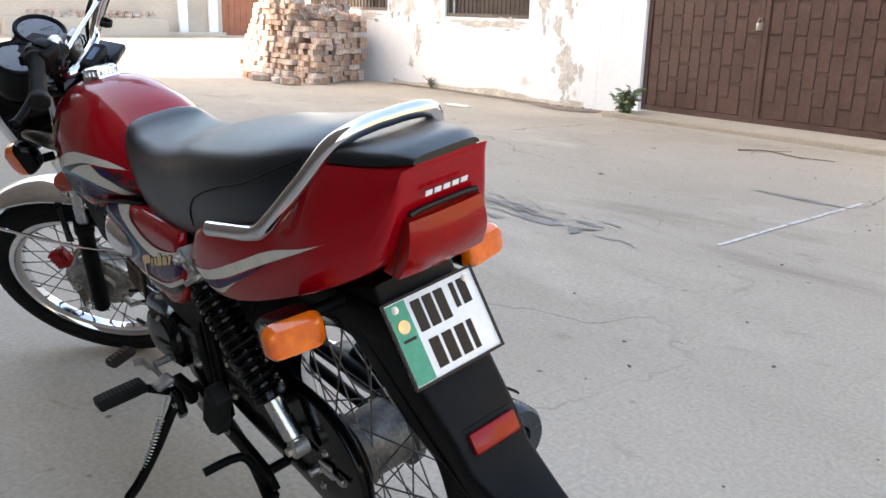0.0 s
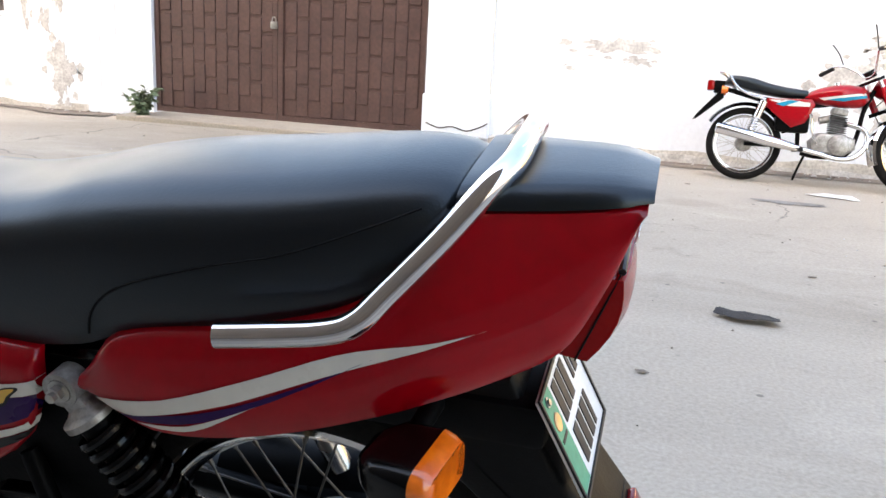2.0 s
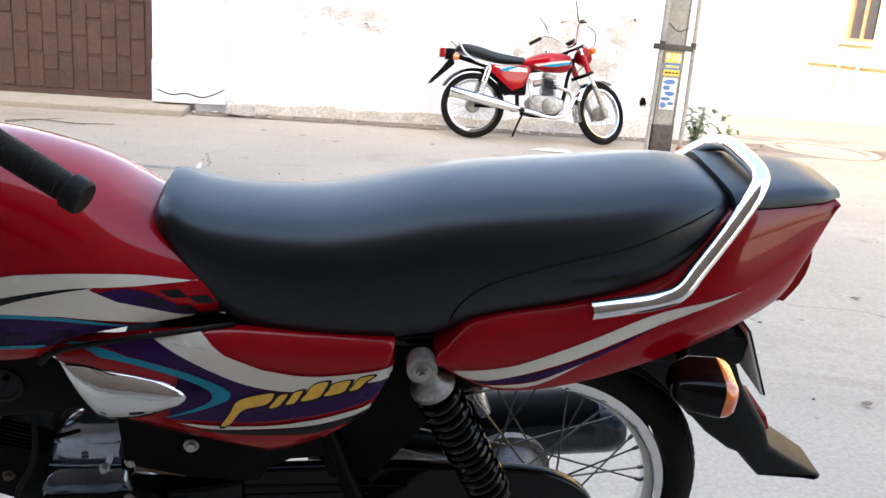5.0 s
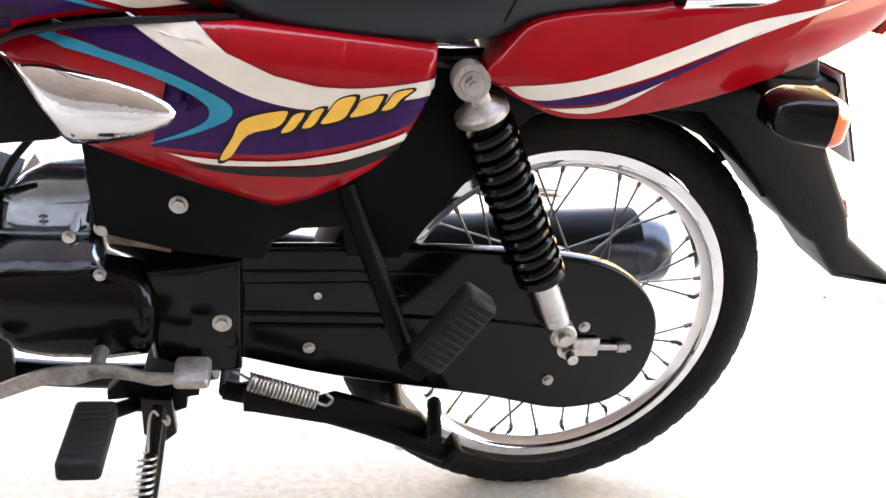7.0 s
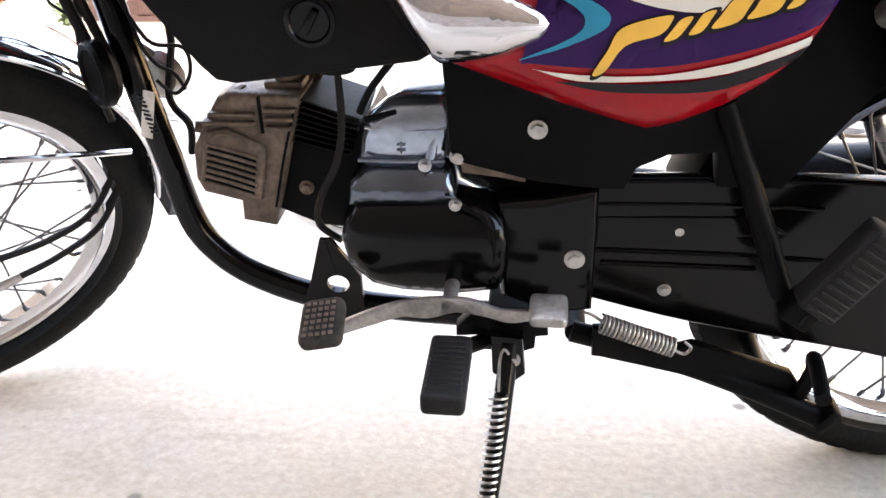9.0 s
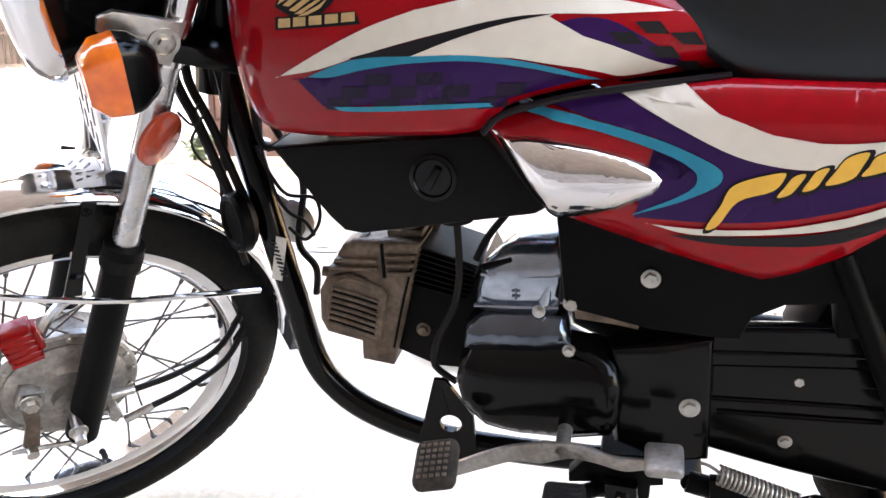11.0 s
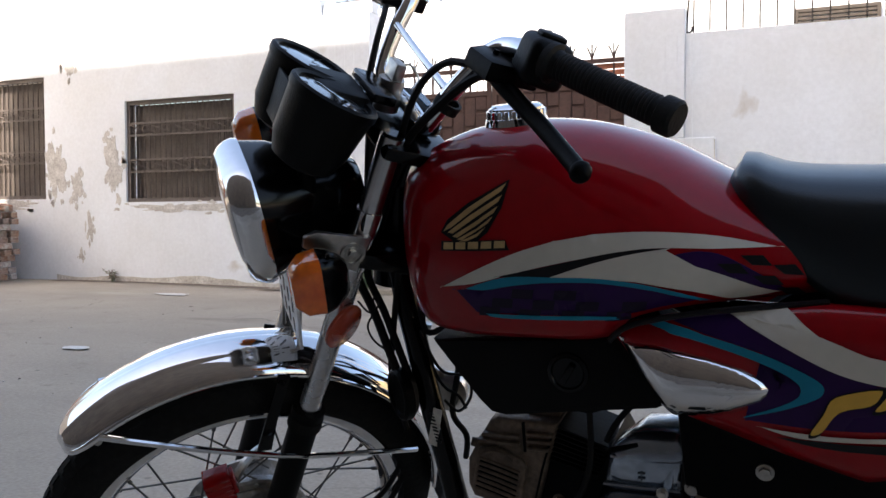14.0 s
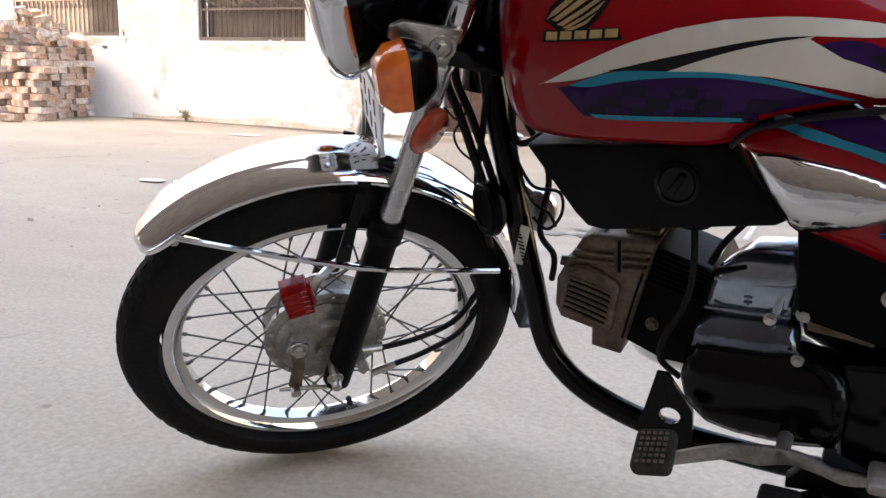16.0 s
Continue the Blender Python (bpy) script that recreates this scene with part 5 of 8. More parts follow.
TANK_GRAPHICS = [
    ("purple_field", [(-0.189, 0.702), (-0.129, 0.711), (-0.072, 0.717), (-0.018, 0.717), (0.035, 0.708), (0.078, 0.697), (0.034, 0.688), (-0.003, 0.679), (-0.156, 0.678)], PURPLE, 0.0014),
    ("white_swoosh", [(-0.207, 0.705), (-0.163, 0.727), (-0.115, 0.748), (-0.069, 0.762), (-0.026, 0.769), (0.016, 0.771), (0.056, 0.769), (0.096, 0.763), (0.151, 0.749), (0.096, 0.751), (0.051, 0.754), (0.015, 0.753), (-0.027, 0.746), (-0.071, 0.737), (-0.116, 0.726), (-0.164, 0.712)], WHITEV, 0.0018),
    ("black_wedge", [(-0.134, 0.722), (-0.082, 0.734), (-0.027, 0.746), (0.015, 0.753), (0.050, 0.754), (0.015, 0.749), (-0.027, 0.738), (-0.072, 0.723), (-0.106, 0.721)], BLACKV, 0.0020),
    ("white_swoosh", [(-0.075, 0.723), (-0.027, 0.739), (0.015, 0.749), (0.051, 0.754), (0.028, 0.743), (0.066, 0.737), (0.101, 0.724), (0.135, 0.709), (0.155, 0.703), (0.111, 0.697), (0.086, 0.703), (0.056, 0.711), (0.014, 0.719), (-0.028, 0.723)], WHITEV, 0.0022),
    ("teal_stripe", [(-0.177, 0.705), (-0.128, 0.721), (-0.072, 0.723), (-0.017, 0.722), (0.035, 0.713), (0.091, 0.695), (0.071, 0.698), (0.035, 0.708), (-0.018, 0.717), (-0.072, 0.717), (-0.118, 0.712), (-0.153, 0.705)], TEAL, 0.0024),
    ("teal_line", [(-0.153, 0.677), (-0.098, 0.678), (-0.014, 0.680), (-0.011, 0.676), (-0.098, 0.673), (-0.144, 0.673)], TEAL, 0.0031),
    ("purple_wedge", [(0.035, 0.741), (0.066, 0.749), (0.096, 0.746), (0.130, 0.727), (0.165, 0.702), (0.140, 0.706), (0.101, 0.723), (0.065, 0.737)], PURPLE, 0.0016),
]
SHARP = {"white_swoosh": (0, 8, 3, 4), "black_wedge": (0, 4, 7), "teal_stripe": (0, 5), "teal_line": (0, 3), "purple_field": (0, 5, 7, 8), "purple_wedge": (0, 4)}
for nm, poly, mt, lift in TANK_GRAPHICS:
    decal(nm, corners(poly, SHARP[nm]), "tank", mt, tank, lift)
for i, (x, z) in enumerate(((0.095, 0.736), (0.117, 0.743), (0.128, 0.722), (0.147, 0.732), (0.150, 0.708))):
    decal("check", [(x, z), (x + 0.021, z - 0.001), (x + 0.030, z - 0.012), (x + 0.011, z - 0.010)], "tank", BLACKV, tank, 0.0024, 1)
for r0, z in ((0, 0.7085), (1, 0.6965), (2, 0.6850)):
    for i in range(4 if r0 == 0 else 5):
        x = (-0.118, -0.143, -0.160)[r0] + 0.0480 * i
        if x < (-0.03, 0.02, 0.0)[r0]:
            decal("check", [(x, z), (x + 0.0245, z), (x + 0.0215, z - 0.0112), (x - 0.003, z - 0.0112)], "tank", CHECKV, tank, 0.0023, 1)
# the winged badge and the bar under it
WING = [((-0.201, 0.769), (-0.196, 0.778), (-0.170, 0.798), (-0.124, 0.822), (-0.128, 0.812), (-0.160, 0.794), (-0.190, 0.773)),
        ((-0.196, 0.770), (-0.166, 0.790), (-0.128, 0.810), (-0.131, 0.801), (-0.160, 0.784), (-0.188, 0.767)),
        ((-0.190, 0.766), (-0.160, 0.782), (-0.132, 0.799), (-0.136, 0.790), (-0.158, 0.776), (-0.182, 0.763)),
        ((-0.184, 0.763), (-0.158, 0.774), (-0.138, 0.788), (-0.143, 0.779), (-0.158, 0.770), (-0.176, 0.761)),
        ((-0.182, 0.761), (-0.158, 0.768), (-0.146, 0.776), (-0.156, 0.764), (-0.170, 0.760))]
decal("emblem_ground", [(-0.205, 0.768), (-0.197, 0.782), (-0.170, 0.801), (-0.121, 0.826), (-0.128, 0.797), (-0.145, 0.770), (-0.158, 0.760), (-0.185, 0.757)], "tank", BLACKV, tank, 0.0012, 1)
for w in WING:
    c = sum((Vector(q) for q in w), Vector((0, 0))) / len(w)
    across = Vector((-0.56, 0.83))
    slim = [Vector(q) - across * (Vector(q) - c).dot(across) * 0.34 for q in w]
    decal("feather", [tuple(q) for q in slim], "tank", GOLD, tank, 0.0026, 1, "gold wing feather of the emblem")
decal("emblem_bar_ground", [(-0.206, 0.747), (-0.205, 0.7585), (-0.124, 0.763), (-0.119, 0.7515)], "tank", BLACKV, tank, 0.0011, 1)
for i in range(5):
    x = -0.202 + 0.0162 * i
    decal("emblem_bar", [(x, 0.7490 + 0.0011 * i), (x + 0.001, 0.7570 + 0.0011 * i), (x + 0.0138, 0.7577 + 0.0011 * i), (x + 0.0132, 0.7498 + 0.0011 * i)], "tank", GOLD, tank, 0.0022, 1)

COVER_GRAPHICS = [
    ("purple_field", [(0.045, 0.675), (0.109, 0.683), (0.135, 0.669), (0.164, 0.650), (0.205, 0.629), (0.243, 0.619), (0.275, 0.617), (0.324, 0.625), (0.383, 0.637), (0.377, 0.612), (0.321, 0.588), (0.255, 0.571), (0.190, 0.567), (0.127, 0.571), (0.160, 0.584), (0.190, 0.599), (0.1965, 0.609), (0.18, 0.628), (0.139, 0.646), (0.09, 0.661)], PURPLE, 0.0016, (0, 8, 9, 13)),
    ("white_swoosh", [(0.109, 0.684), (0.160, 0.690), (0.190, 0.666), (0.226, 0.651), (0.263, 0.642), (0.306, 0.641), (0.350, 0.647), (0.386, 0.655), (0.383, 0.638), (0.324, 0.626), (0.275, 0.618), (0.242, 0.620), (0.205, 0.630), (0.164, 0.651), (0.135, 0.670)], WHITEV, 0.0026, (0, 1, 7, 8)),
    ("white_line", [(0.136, 0.565), (0.173, 0.561), (0.233, 0.561), (0.300, 0.574), (0.375, 0.604), (0.374, 0.596), (0.300, 0.565), (0.233, 0.556), (0.173, 0.555)], WHITEV, 0.0024, (0, 4, 5)),
    ("black_band", [(0.151, 0.554), (0.233, 0.553), (0.301, 0.563), (0.374, 0.594), (0.369, 0.586), (0.301, 0.550), (0.233, 0.544), (0.189, 0.546)], BLACKV, 0.0020, (0, 3, 4)),
]
for nm, poly, mt, lift, sh in COVER_GRAPHICS:
    decal(nm, corners(poly, sh), "cover", mt, covers[-1], lift)


def ribbon(name, outer, inner, where, mat, owner, lift):
    """A band laid on the paint between two lines of (x, z) points."""
    bm = bmesh.new()
    a, b = smooth_line(outer, 6), smooth_line(inner, 6)
    row = [[bm.verts.new(on_side(TREES[where], *(p + (q - p) * k / 2), lift)) for k in range(3)] for p, q in zip(a, b)]
    for r, t in zip(row, row[1:]):
        for k in range(2):
            bm.faces.new((r[k], t[k], t[k + 1], r[k + 1]))
    return part(name, bm, mat, owner, angle=80)


ribbon("teal_band", [(-0.004, 0.674), (0.041, 0.671), (0.09, 0.660), (0.139, 0.645), (0.175, 0.629), (0.193, 0.618), (0.196, 0.609), (0.188, 0.600), (0.158, 0.586), (0.121, 0.574)],
       [(-0.002, 0.668), (0.031, 0.665), (0.069, 0.657), (0.114, 0.644), (0.152, 0.629), (0.171, 0.617), (0.175, 0.608), (0.170, 0.599), (0.153, 0.589), (0.120, 0.5745)], "cover", TEAL, covers[-1], 0.0024)
# slanted yellow strokes where a product name is lettered: u along the line, h above it
STROKES = (
    [(-0.008, -0.017), (0.003, -0.017), (0.012, 0.006), (0.040, 0.008), (0.046, 0.018), (0.041, 0.026), (0.002, 0.026), (-0.003, 0.006)],
    [(0.047, 0.0), (0.058, 0.0), (0.063, 0.009), (0.064, 0.018), (0.054, 0.018), (0.050, 0.009)],
    [(0.068, 0.0), (0.079, 0.0), (0.082, 0.010), (0.083, 0.018), (0.073, 0.018), (0.070, 0.010)],
    [(0.087, 0.0), (0.108, 0.0), (0.112, 0.012), (0.112, 0.024), (0.095, 0.024), (0.090, 0.012)],
    [(0.116, 0.0), (0.138, 0.0), (0.142, 0.009), (0.141, 0.018), (0.121, 0.018), (0.118, 0.009)],
    [(0.147, 0.0), (0.158, 0.0), (0.163, 0.009), (0.172, 0.017), (0.154, 0.018), (0.150, 0.009)],
)
_dir = Vector((0.182, 0.057)).normalized()
for stroke in STROKES:
    mid = sum((Vector(q) for q in stroke), Vector((0, 0))) / len(stroke)
    for mt, grow, lift in ((BLACKV, 0.0036, 0.0028), (YELLOWV, 0.0, 0.0036)):
        q = []
        for u, h in stroke:
            off = Vector((u, h)) - mid
            u, h = Vector((u, h)) + off.normalized() * grow + (Vector((0.0014, -0.0014)) if grow else Vector((0, 0)))
            q.append((0.197 + u * _dir.x + h * 0.30, 0.580 + u * _dir.y * 0.95 + h * 0.92))
        decal("letter_ground" if mt is BLACKV else "letter_bar", q, "cover", mt, covers[-1], lift, 4)
TAIL_GRAPHICS = [
    ("white_swoosh", [(0.460, 0.654), (0.536, 0.667), (0.621, 0.698), (0.701, 0.729), (0.777, 0.748), (0.823, 0.761), (0.753, 0.733), (0.676, 0.703), (0.600, 0.672), (0.531, 0.650), (0.483, 0.643)], WHITEV, (0, 5)),
    ("purple_stripe", [(0.484, 0.641), (0.566, 0.657), (0.650, 0.689), (0.728, 0.726), (0.677, 0.698), (0.612, 0.666), (0.566, 0.647), (0.507, 0.638)], PURPLE, (0, 3)),
    ("white_line", [(0.503, 0.635), (0.560, 0.643), (0.623, 0.671), (0.566, 0.638), (0.530, 0.632)], WHITEV, (0, 2)),
]
for nm, poly, mt, sh in TAIL_GRAPHICS:
    decal(nm, corners(poly, sh), "tail", mt, tail, 0.0016)

# seat piping
part("piping", tube([on_side(TREES["seat"], x, z, 0.0006) for x, z in ((0.452, 0.712), (0.462, 0.738), (0.486, 0.762), (0.525, 0.780), (0.591, 0.800), (0.658, 0.816), (0.724, 0.840), (0.768, 0.856))], 0.0013, 6, 4), GREYPL, seat)
part("seat_hook", join(*[rod((0.30 + 0.2 * i, -0.13, 0.668), (0.30 + 0.2 * i, -0.10, 0.672), 0.004) for i in range(2)]), SATIN, seat)

# ---- tail lamp, plate, rear mudguard ----


def tail_face(u, w):
    """A point on the sloping rear face: u across, w from its foot (0) to its top (1)."""
    return Vector((0.897 + 0.055 * w, u, 0.722 + 0.14 * w))


lens = bmesh.new()
_rows = []
for i in range(7):
    k = i / 6
    hw = 0.056 + 0.012 * (1 - k)
    w = -0.02 + 0.54 * k
    bulge = 0.026 * math.sin(math.pi * min(1, 0.20 + 0.70 * k)) + 0.004
    _rows.append([lens.verts.new(tail_face(hw * (-1 + 2 * j / 8), w) + Vector((bulge * (1 - 0.25 * abs(-1 + j / 4) ** 3), 0, 0))) for j in range(9)])
for p, q in zip(_rows, _rows[1:]):
    for j in range(8):
        lens.faces.new((p[j], p[j + 1], q[j + 1], q[j]))
_g = bmesh.ops.extrude_face_region(lens, geom=lens.faces[:])
bmesh.ops.translate(lens, vec=(-0.03, 0, 0.004), verts=[v for v in _g["geom"] if isinstance(v, bmesh.types.BMVert)])
tl = part("tail_lamp", lens, REDLENS, bike, "red tail lamp lens", angle=50)
part("slot", tube([tail_face(-0.052, 0.57) + Vector((0.004, 0, 0)), tail_face(-0.03, 0.585) + Vector((0.003, 0, 0)), tail_face(0.03, 0.585) + Vector((0.003, 0, 0)), tail_face(0.052, 0.57) + Vector((0.004, 0, 0))], 0.0036, 8, 4), BLACKV, tl)
for k in (-1, 1):
    part("seam", tube([tail_face(0.069 * k, -0.02) + Vector((0.004, 0, 0)), tail_face(0.062 * k, 0.3) + Vector((0.004, 0, 0)), tail_face(0.054 * k, 0.56) + Vector((0.004, 0, 0))], 0.0009, 6, 4), BLACKV, tl)
for i in range(5):
    a = Vector((0.9275 + 0.0, -0.030 + 0.0135 * i, 0.818))
    part("tail_mark", moved(box(0, 0.001, 0, 0.010, 0, 0.007), Matrix.Translation(tail_face(-0.031 + 0.0135 * i, 0.70) + Vector((0.0035, 0, 0))) @ pose(0, 0, 0, 0, 21, 0)), PLATEW, tail)
PLM = Matrix.Translation((0.895, -0.002, 0.621)) @ pose(0, 0, 0, 0, -26, 0)
npl = part("number_plate", moved(box(-0.002, 0.002, -0.074, 0.074, -0.058, 0.058, 0.0012), PLM), PLATEW, bike, "white number plate with a green band and plain dark bars")
part("green_band", moved(box(0.002, 0.0026, -0.070, -0.040, -0.054, 0.054), PLM), GREENV, npl)
part("border", moved(bars([(0.0015, 0.0042, -0.075, -0.0715, -0.059, 0.059), (0.0015, 0.0042, 0.0715, 0.075, -0.059, 0.059), (0.0015, 0.0042, -0.0715, 0.0715, 0.0555, 0.059), (0.0015, 0.0042, -0.0715, 0.0715, -0.059, -0.0555)]), PLM), BLACKV, npl)
for y0, w, z0, h in ((-0.034, 0.015, 0.006, 0.042), (-0.015, 0.015, 0.006, 0.042), (0.004, 0.015, 0.006, 0.042), (0.030, 0.008, 0.014, 0.034), (0.043, 0.014, 0.014, 0.034), (-0.030, 0.016, -0.046, 0.040), (-0.009, 0.016, -0.046, 0.040), (0.012, 0.016, -0.046, 0.040), (0.033, 0.009, -0.046, 0.040)):
    part("number_bar", moved(box(0.002, 0.0032, y0, y0 + w, z0, z0 + h, 0.0004, 1), PLM), BLACKV, npl)
part("crest", moved(lathe([(0.0, 0.0), (0.0008, 0.009), (0, 0.0095)], (0.0028, -0.055, 0.022), (1, -0.055, 0.022), 12), PLM), GOLD, npl)
part("small_bar", moved(box(0.0026, 0.003, -0.064, -0.044, 0.002, 0.006), PLM), BLACKV, npl)
for y0 in (-0.058, 0.058):
    part("bolt", moved(hexbolt((0.003, y0, 0.046), (1, 0, 0), 0.005, 0.003), PLM), STEEL, npl)

FL = [(0.72, 0.615), (0.77, 0.578), (0.82, 0.53), (0.862, 0.488), (0.905, 0.455), (0.925, 0.445), (0.95, 0.418), (0.975, 0.392), (1.03, 0.380), (1.09, 0.368), (1.092, 0.376), (1.03, 0.415), (0.978, 0.452), (0.960, 0.490), (0.926, 0.535), (0.894, 0.578), (0.868, 0.63), (0.845, 0.69), (0.80, 0.68), (0.74, 0.655)]


def fender_body():
    bm = plate(FL, -0.066, 0.066, 0.010, 3)
    for v in bm.verts:
        u = min(1.0, max(0.0, (v.co.x - 0.88) / 0.21))
        v.co.y *= 1 - 0.42 * u
        v.co.z += 0.006 * u
    return bm


gd = part("rear_mudguard", fender_body(), PLASTIC, bike, "black plastic rear mudguard with a long flap", angle=35)
_rm = [(0.0, -0.062), (0.018, -0.056), (0.026, -0.03), (0.028, 0), (0.026, 0.03), (0.018, 0.056), (0.0, 0.062), (-0.003, 0.058), (0.014, 0.052), (0.022, 0.028), (0.024, 0), (0.022, -0.028), (0.014, -0.052), (-0.003, -0.058)]


def rear_arc(d0, d1):
    bm = bmesh.new()
    rings = []
    for i in range(31):
        a = radians(d0 + (d1 - d0) * i / 30)
        e = Vector((math.cos(a), 0, math.sin(a)))
        rings.append([bm.verts.new(Vector(RC) + (0.309 + o) * e + Vector((0, w, 0))) for o, w in _rm])
    for p, q in zip(rings, rings[1:]):
        for k in range(len(_rm)):
            bm.faces.new((p[k], p[(k + 1) % len(_rm)], q[(k + 1) % len(_rm)], q[k]))
    bm.faces.new(rings[0])
    bm.faces.new(rings[-1][::-1])
    return bm


part("inner_mudguard", rear_arc(42, 165), SATIN, bike)
under = part("under_tail", join(box(0.50, 0.88, -0.075, 0.075, 0.615, 0.665, 0.01), box(0.44, 0.6, -0.11, 0.11, 0.635, 0.655, 0.006)), SATIN, bike)
rr = part("rear_reflector", moved(box(-0.004, 0.006, -0.039, 0.039, -0.0145, 0.0145, 0.003), Matrix.Translation((0.966, 0.002, 0.486)) @ pose(0, 0, 0, 0, -26, 0)), REDLENS, bike, "red rectangular rear reflector")
part("holder", moved(box(-0.012, -0.0035, -0.043, 0.043, -0.018, 0.022, 0.003), Matrix.Translation((0.966, 0.002, 0.486)) @ pose(0, 0, 0, 0, -26, 0)), PLASTIC, rr)

# the rear body stands a little to the left of the wheel
for ob in (tail, tail_pad, tl, npl, gd, rr, under):
    ob.location.y = -0.018

# ---- rear suspension, chain case, muffler ----
for sg in (-1, 1):
    top, low = Vector((0.423, sg * 0.160, 0.655)), Vector((0.586, sg * 0.122, 0.340))
    d = (low - top).normalized()
    side = Vector((0, sg, 0))
    sh = part("shock_absorber", join(rod(top + d * 0.012, top + d * 0.30, 0.0115), lathe([(-0.012, 0.0125), (-0.012, 0.0185), (0.012, 0.0185), (0.012, 0.0125)], top, top + side, 28), moved(box(-0.013, 0.013, -0.011, 0.011, -0.036, -0.010, 0.004), Matrix.Translation(top) @ d.to_track_quat("-Z", "Y").to_matrix().to_4x4())), ALU, bike, "rear shock absorber with a black coil spring")
    part("bush", lathe([(-0.0115, 0.0), (-0.0115, 0.0126), (0.0115, 0.0126), (0.0115, 0.0)], top, top + side, 24), RUBBER, sh)
    part("spring_cap", lathe([(0.022, 0.0), (0.022, 0.013), (0.030, 0.021), (0.034, 0.0285), (0.041, 0.0285), (0.043, 0.0)], top, low, 28), ALU, sh, "grey upper spring cap")
    part("coil_spring", spring(top + d * 0.046, top + d * 0.258, 0.0245, 0.0056, 14), BLACK, sh)
    part("spring_seat", lathe([(0.252, 0.0), (0.252, 0.0295), (0.262, 0.0300), (0.266, 0.026), (0.268, 0.0)], top, low, 24), BLACK, sh)
    part("spring_core", rod(top + d * 0.045, top + d * 0.255, 0.0195), SATIN, sh)
    part("lower_tube", lathe([(0.262, 0.0), (0.262, 0.0165), (0.338, 0.0165), (0.343, 0.012), (0.352, 0.012), (0.355, 0.0)], top, low, 24), FORKT, sh, "bright lower tube")
    part("nut", join(hexbolt(top + side * 0.0125, side, 0.0115, 0.008), rod(top, top + side * 0.026, 0.005)), STEEL, sh)
    part("lower_eye", lathe([(-0.012, 0.0), (-0.012, 0.0165), (0.013, 0.0165), (0.015, 0.014), (0.015, 0.0)], low, low + side, 26), ALU, sh)
    part("nut", hexbolt(low + side * 0.0155, side, 0.0115, 0.008), STEEL, sh)
CC = [(0.198, 0.424), (0.24, 0.4285), (0.375, 0.433), (0.50, 0.433), (0.58, 0.429), (0.635, 0.420), (0.675, 0.402), (0.703, 0.376), (0.721, 0.345), (0.727, 0.31), (0.724, 0.272), (0.710, 0.240), (0.685, 0.216), (0.65, 0.205), (0.60, 0.203), (0.505, 0.224), (0.322, 0.253), (0.2, 0.282)]
CC = [tuple(p) for p in smooth_line(corners(CC, (0, 17)), 4, True)]
CC = [p for i, p in enumerate(CC) if (Vector(p) - Vector(CC[i - 1])).length > 1e-3]
cc = part("chain_case", plate(CC, -0.098, -0.076, 0.0045, 3), BLACK, bike, "glossy black full chain case", angle=50)
part("rib", join(tube([(0.202, -0.098, 0.345), (0.33, -0.098, 0.345), (0.40, -0.0985, 0.343), (0.5, -0.098, 0.338)], 0.003, 8, 3), tube([(0.205, -0.098, 0.40), (0.33, -0.098, 0.403), (0.43, -0.098, 0.402)], 0.0025, 8, 3), tube([(0.212, -0.0985, 0.329), (0.30, -0.0985, 0.329), (0.374, -0.0985, 0.329)], 0.003, 8, 3), tube([(0.50, -0.098, 0.338), (0.56, -0.0985, 0.332), (0.60, -0.0985, 0.325)], 0.003, 8, 3)), BLACK, cc)
part("step", plate([(0.205, 0.385), (0.37, 0.392), (0.40, 0.372), (0.205, 0.352)], -0.1005, -0.096, 0.0022), BLACK, cc)
for x, z in ((0.290, 0.372), (0.283, 0.297), (0.626, 0.331), (0.592, 0.249)):
    part("bolt", hexbolt((x, -0.098, z), (0, -1, 0), 0.0072, 0.005), STEEL, cc)
adj = part("axle_nut", join(hexbolt((0.609, -0.10, 0.298), (0, -1, 0), 0.013, 0.012), rod((0.609, -0.10, 0.298), (0.609, -0.125, 0.298), 0.007)), STEEL, bike)
part("chain_adjuster", join(rod((0.62, -0.106, 0.306), (0.69, -0.106, 0.306), 0.004), rod((0.672, -0.106, 0.306), (0.684, -0.106, 0.306), 0.007, seg=6), moved(box(-0.018, 0.018, -0.003, 0.003, -0.013, 0.013, 0.002), pose(0.630, -0.104, 0.305))), STEEL, adj)
part("swing_arm", join(tube([(0.18, -0.085, 0.345), (0.40, -0.035, 0.33), (0.45, -0.04, 0.32)], 0.018, 10, 4), tube([(0.18, 0.085, 0.345), (0.45, 0.09, 0.32), (0.64, 0.095, 0.298)], 0.018, 10, 4)), SATIN, bike)
mf = part("muffler", lathe([(0.0, 0.018), (0.02, 0.026), (0.10, 0.047), (0.14, 0.050), (0.52, 0.052), (0.545, 0.050), (0.552, 0.044), (0.552, 0.018), (0.54, 0.016), (0.54, 0.0)], (0.28, 0.140, 0.287), (0.83, 0.146, 0.322), 36), MUFF, bike, "satin black muffler")
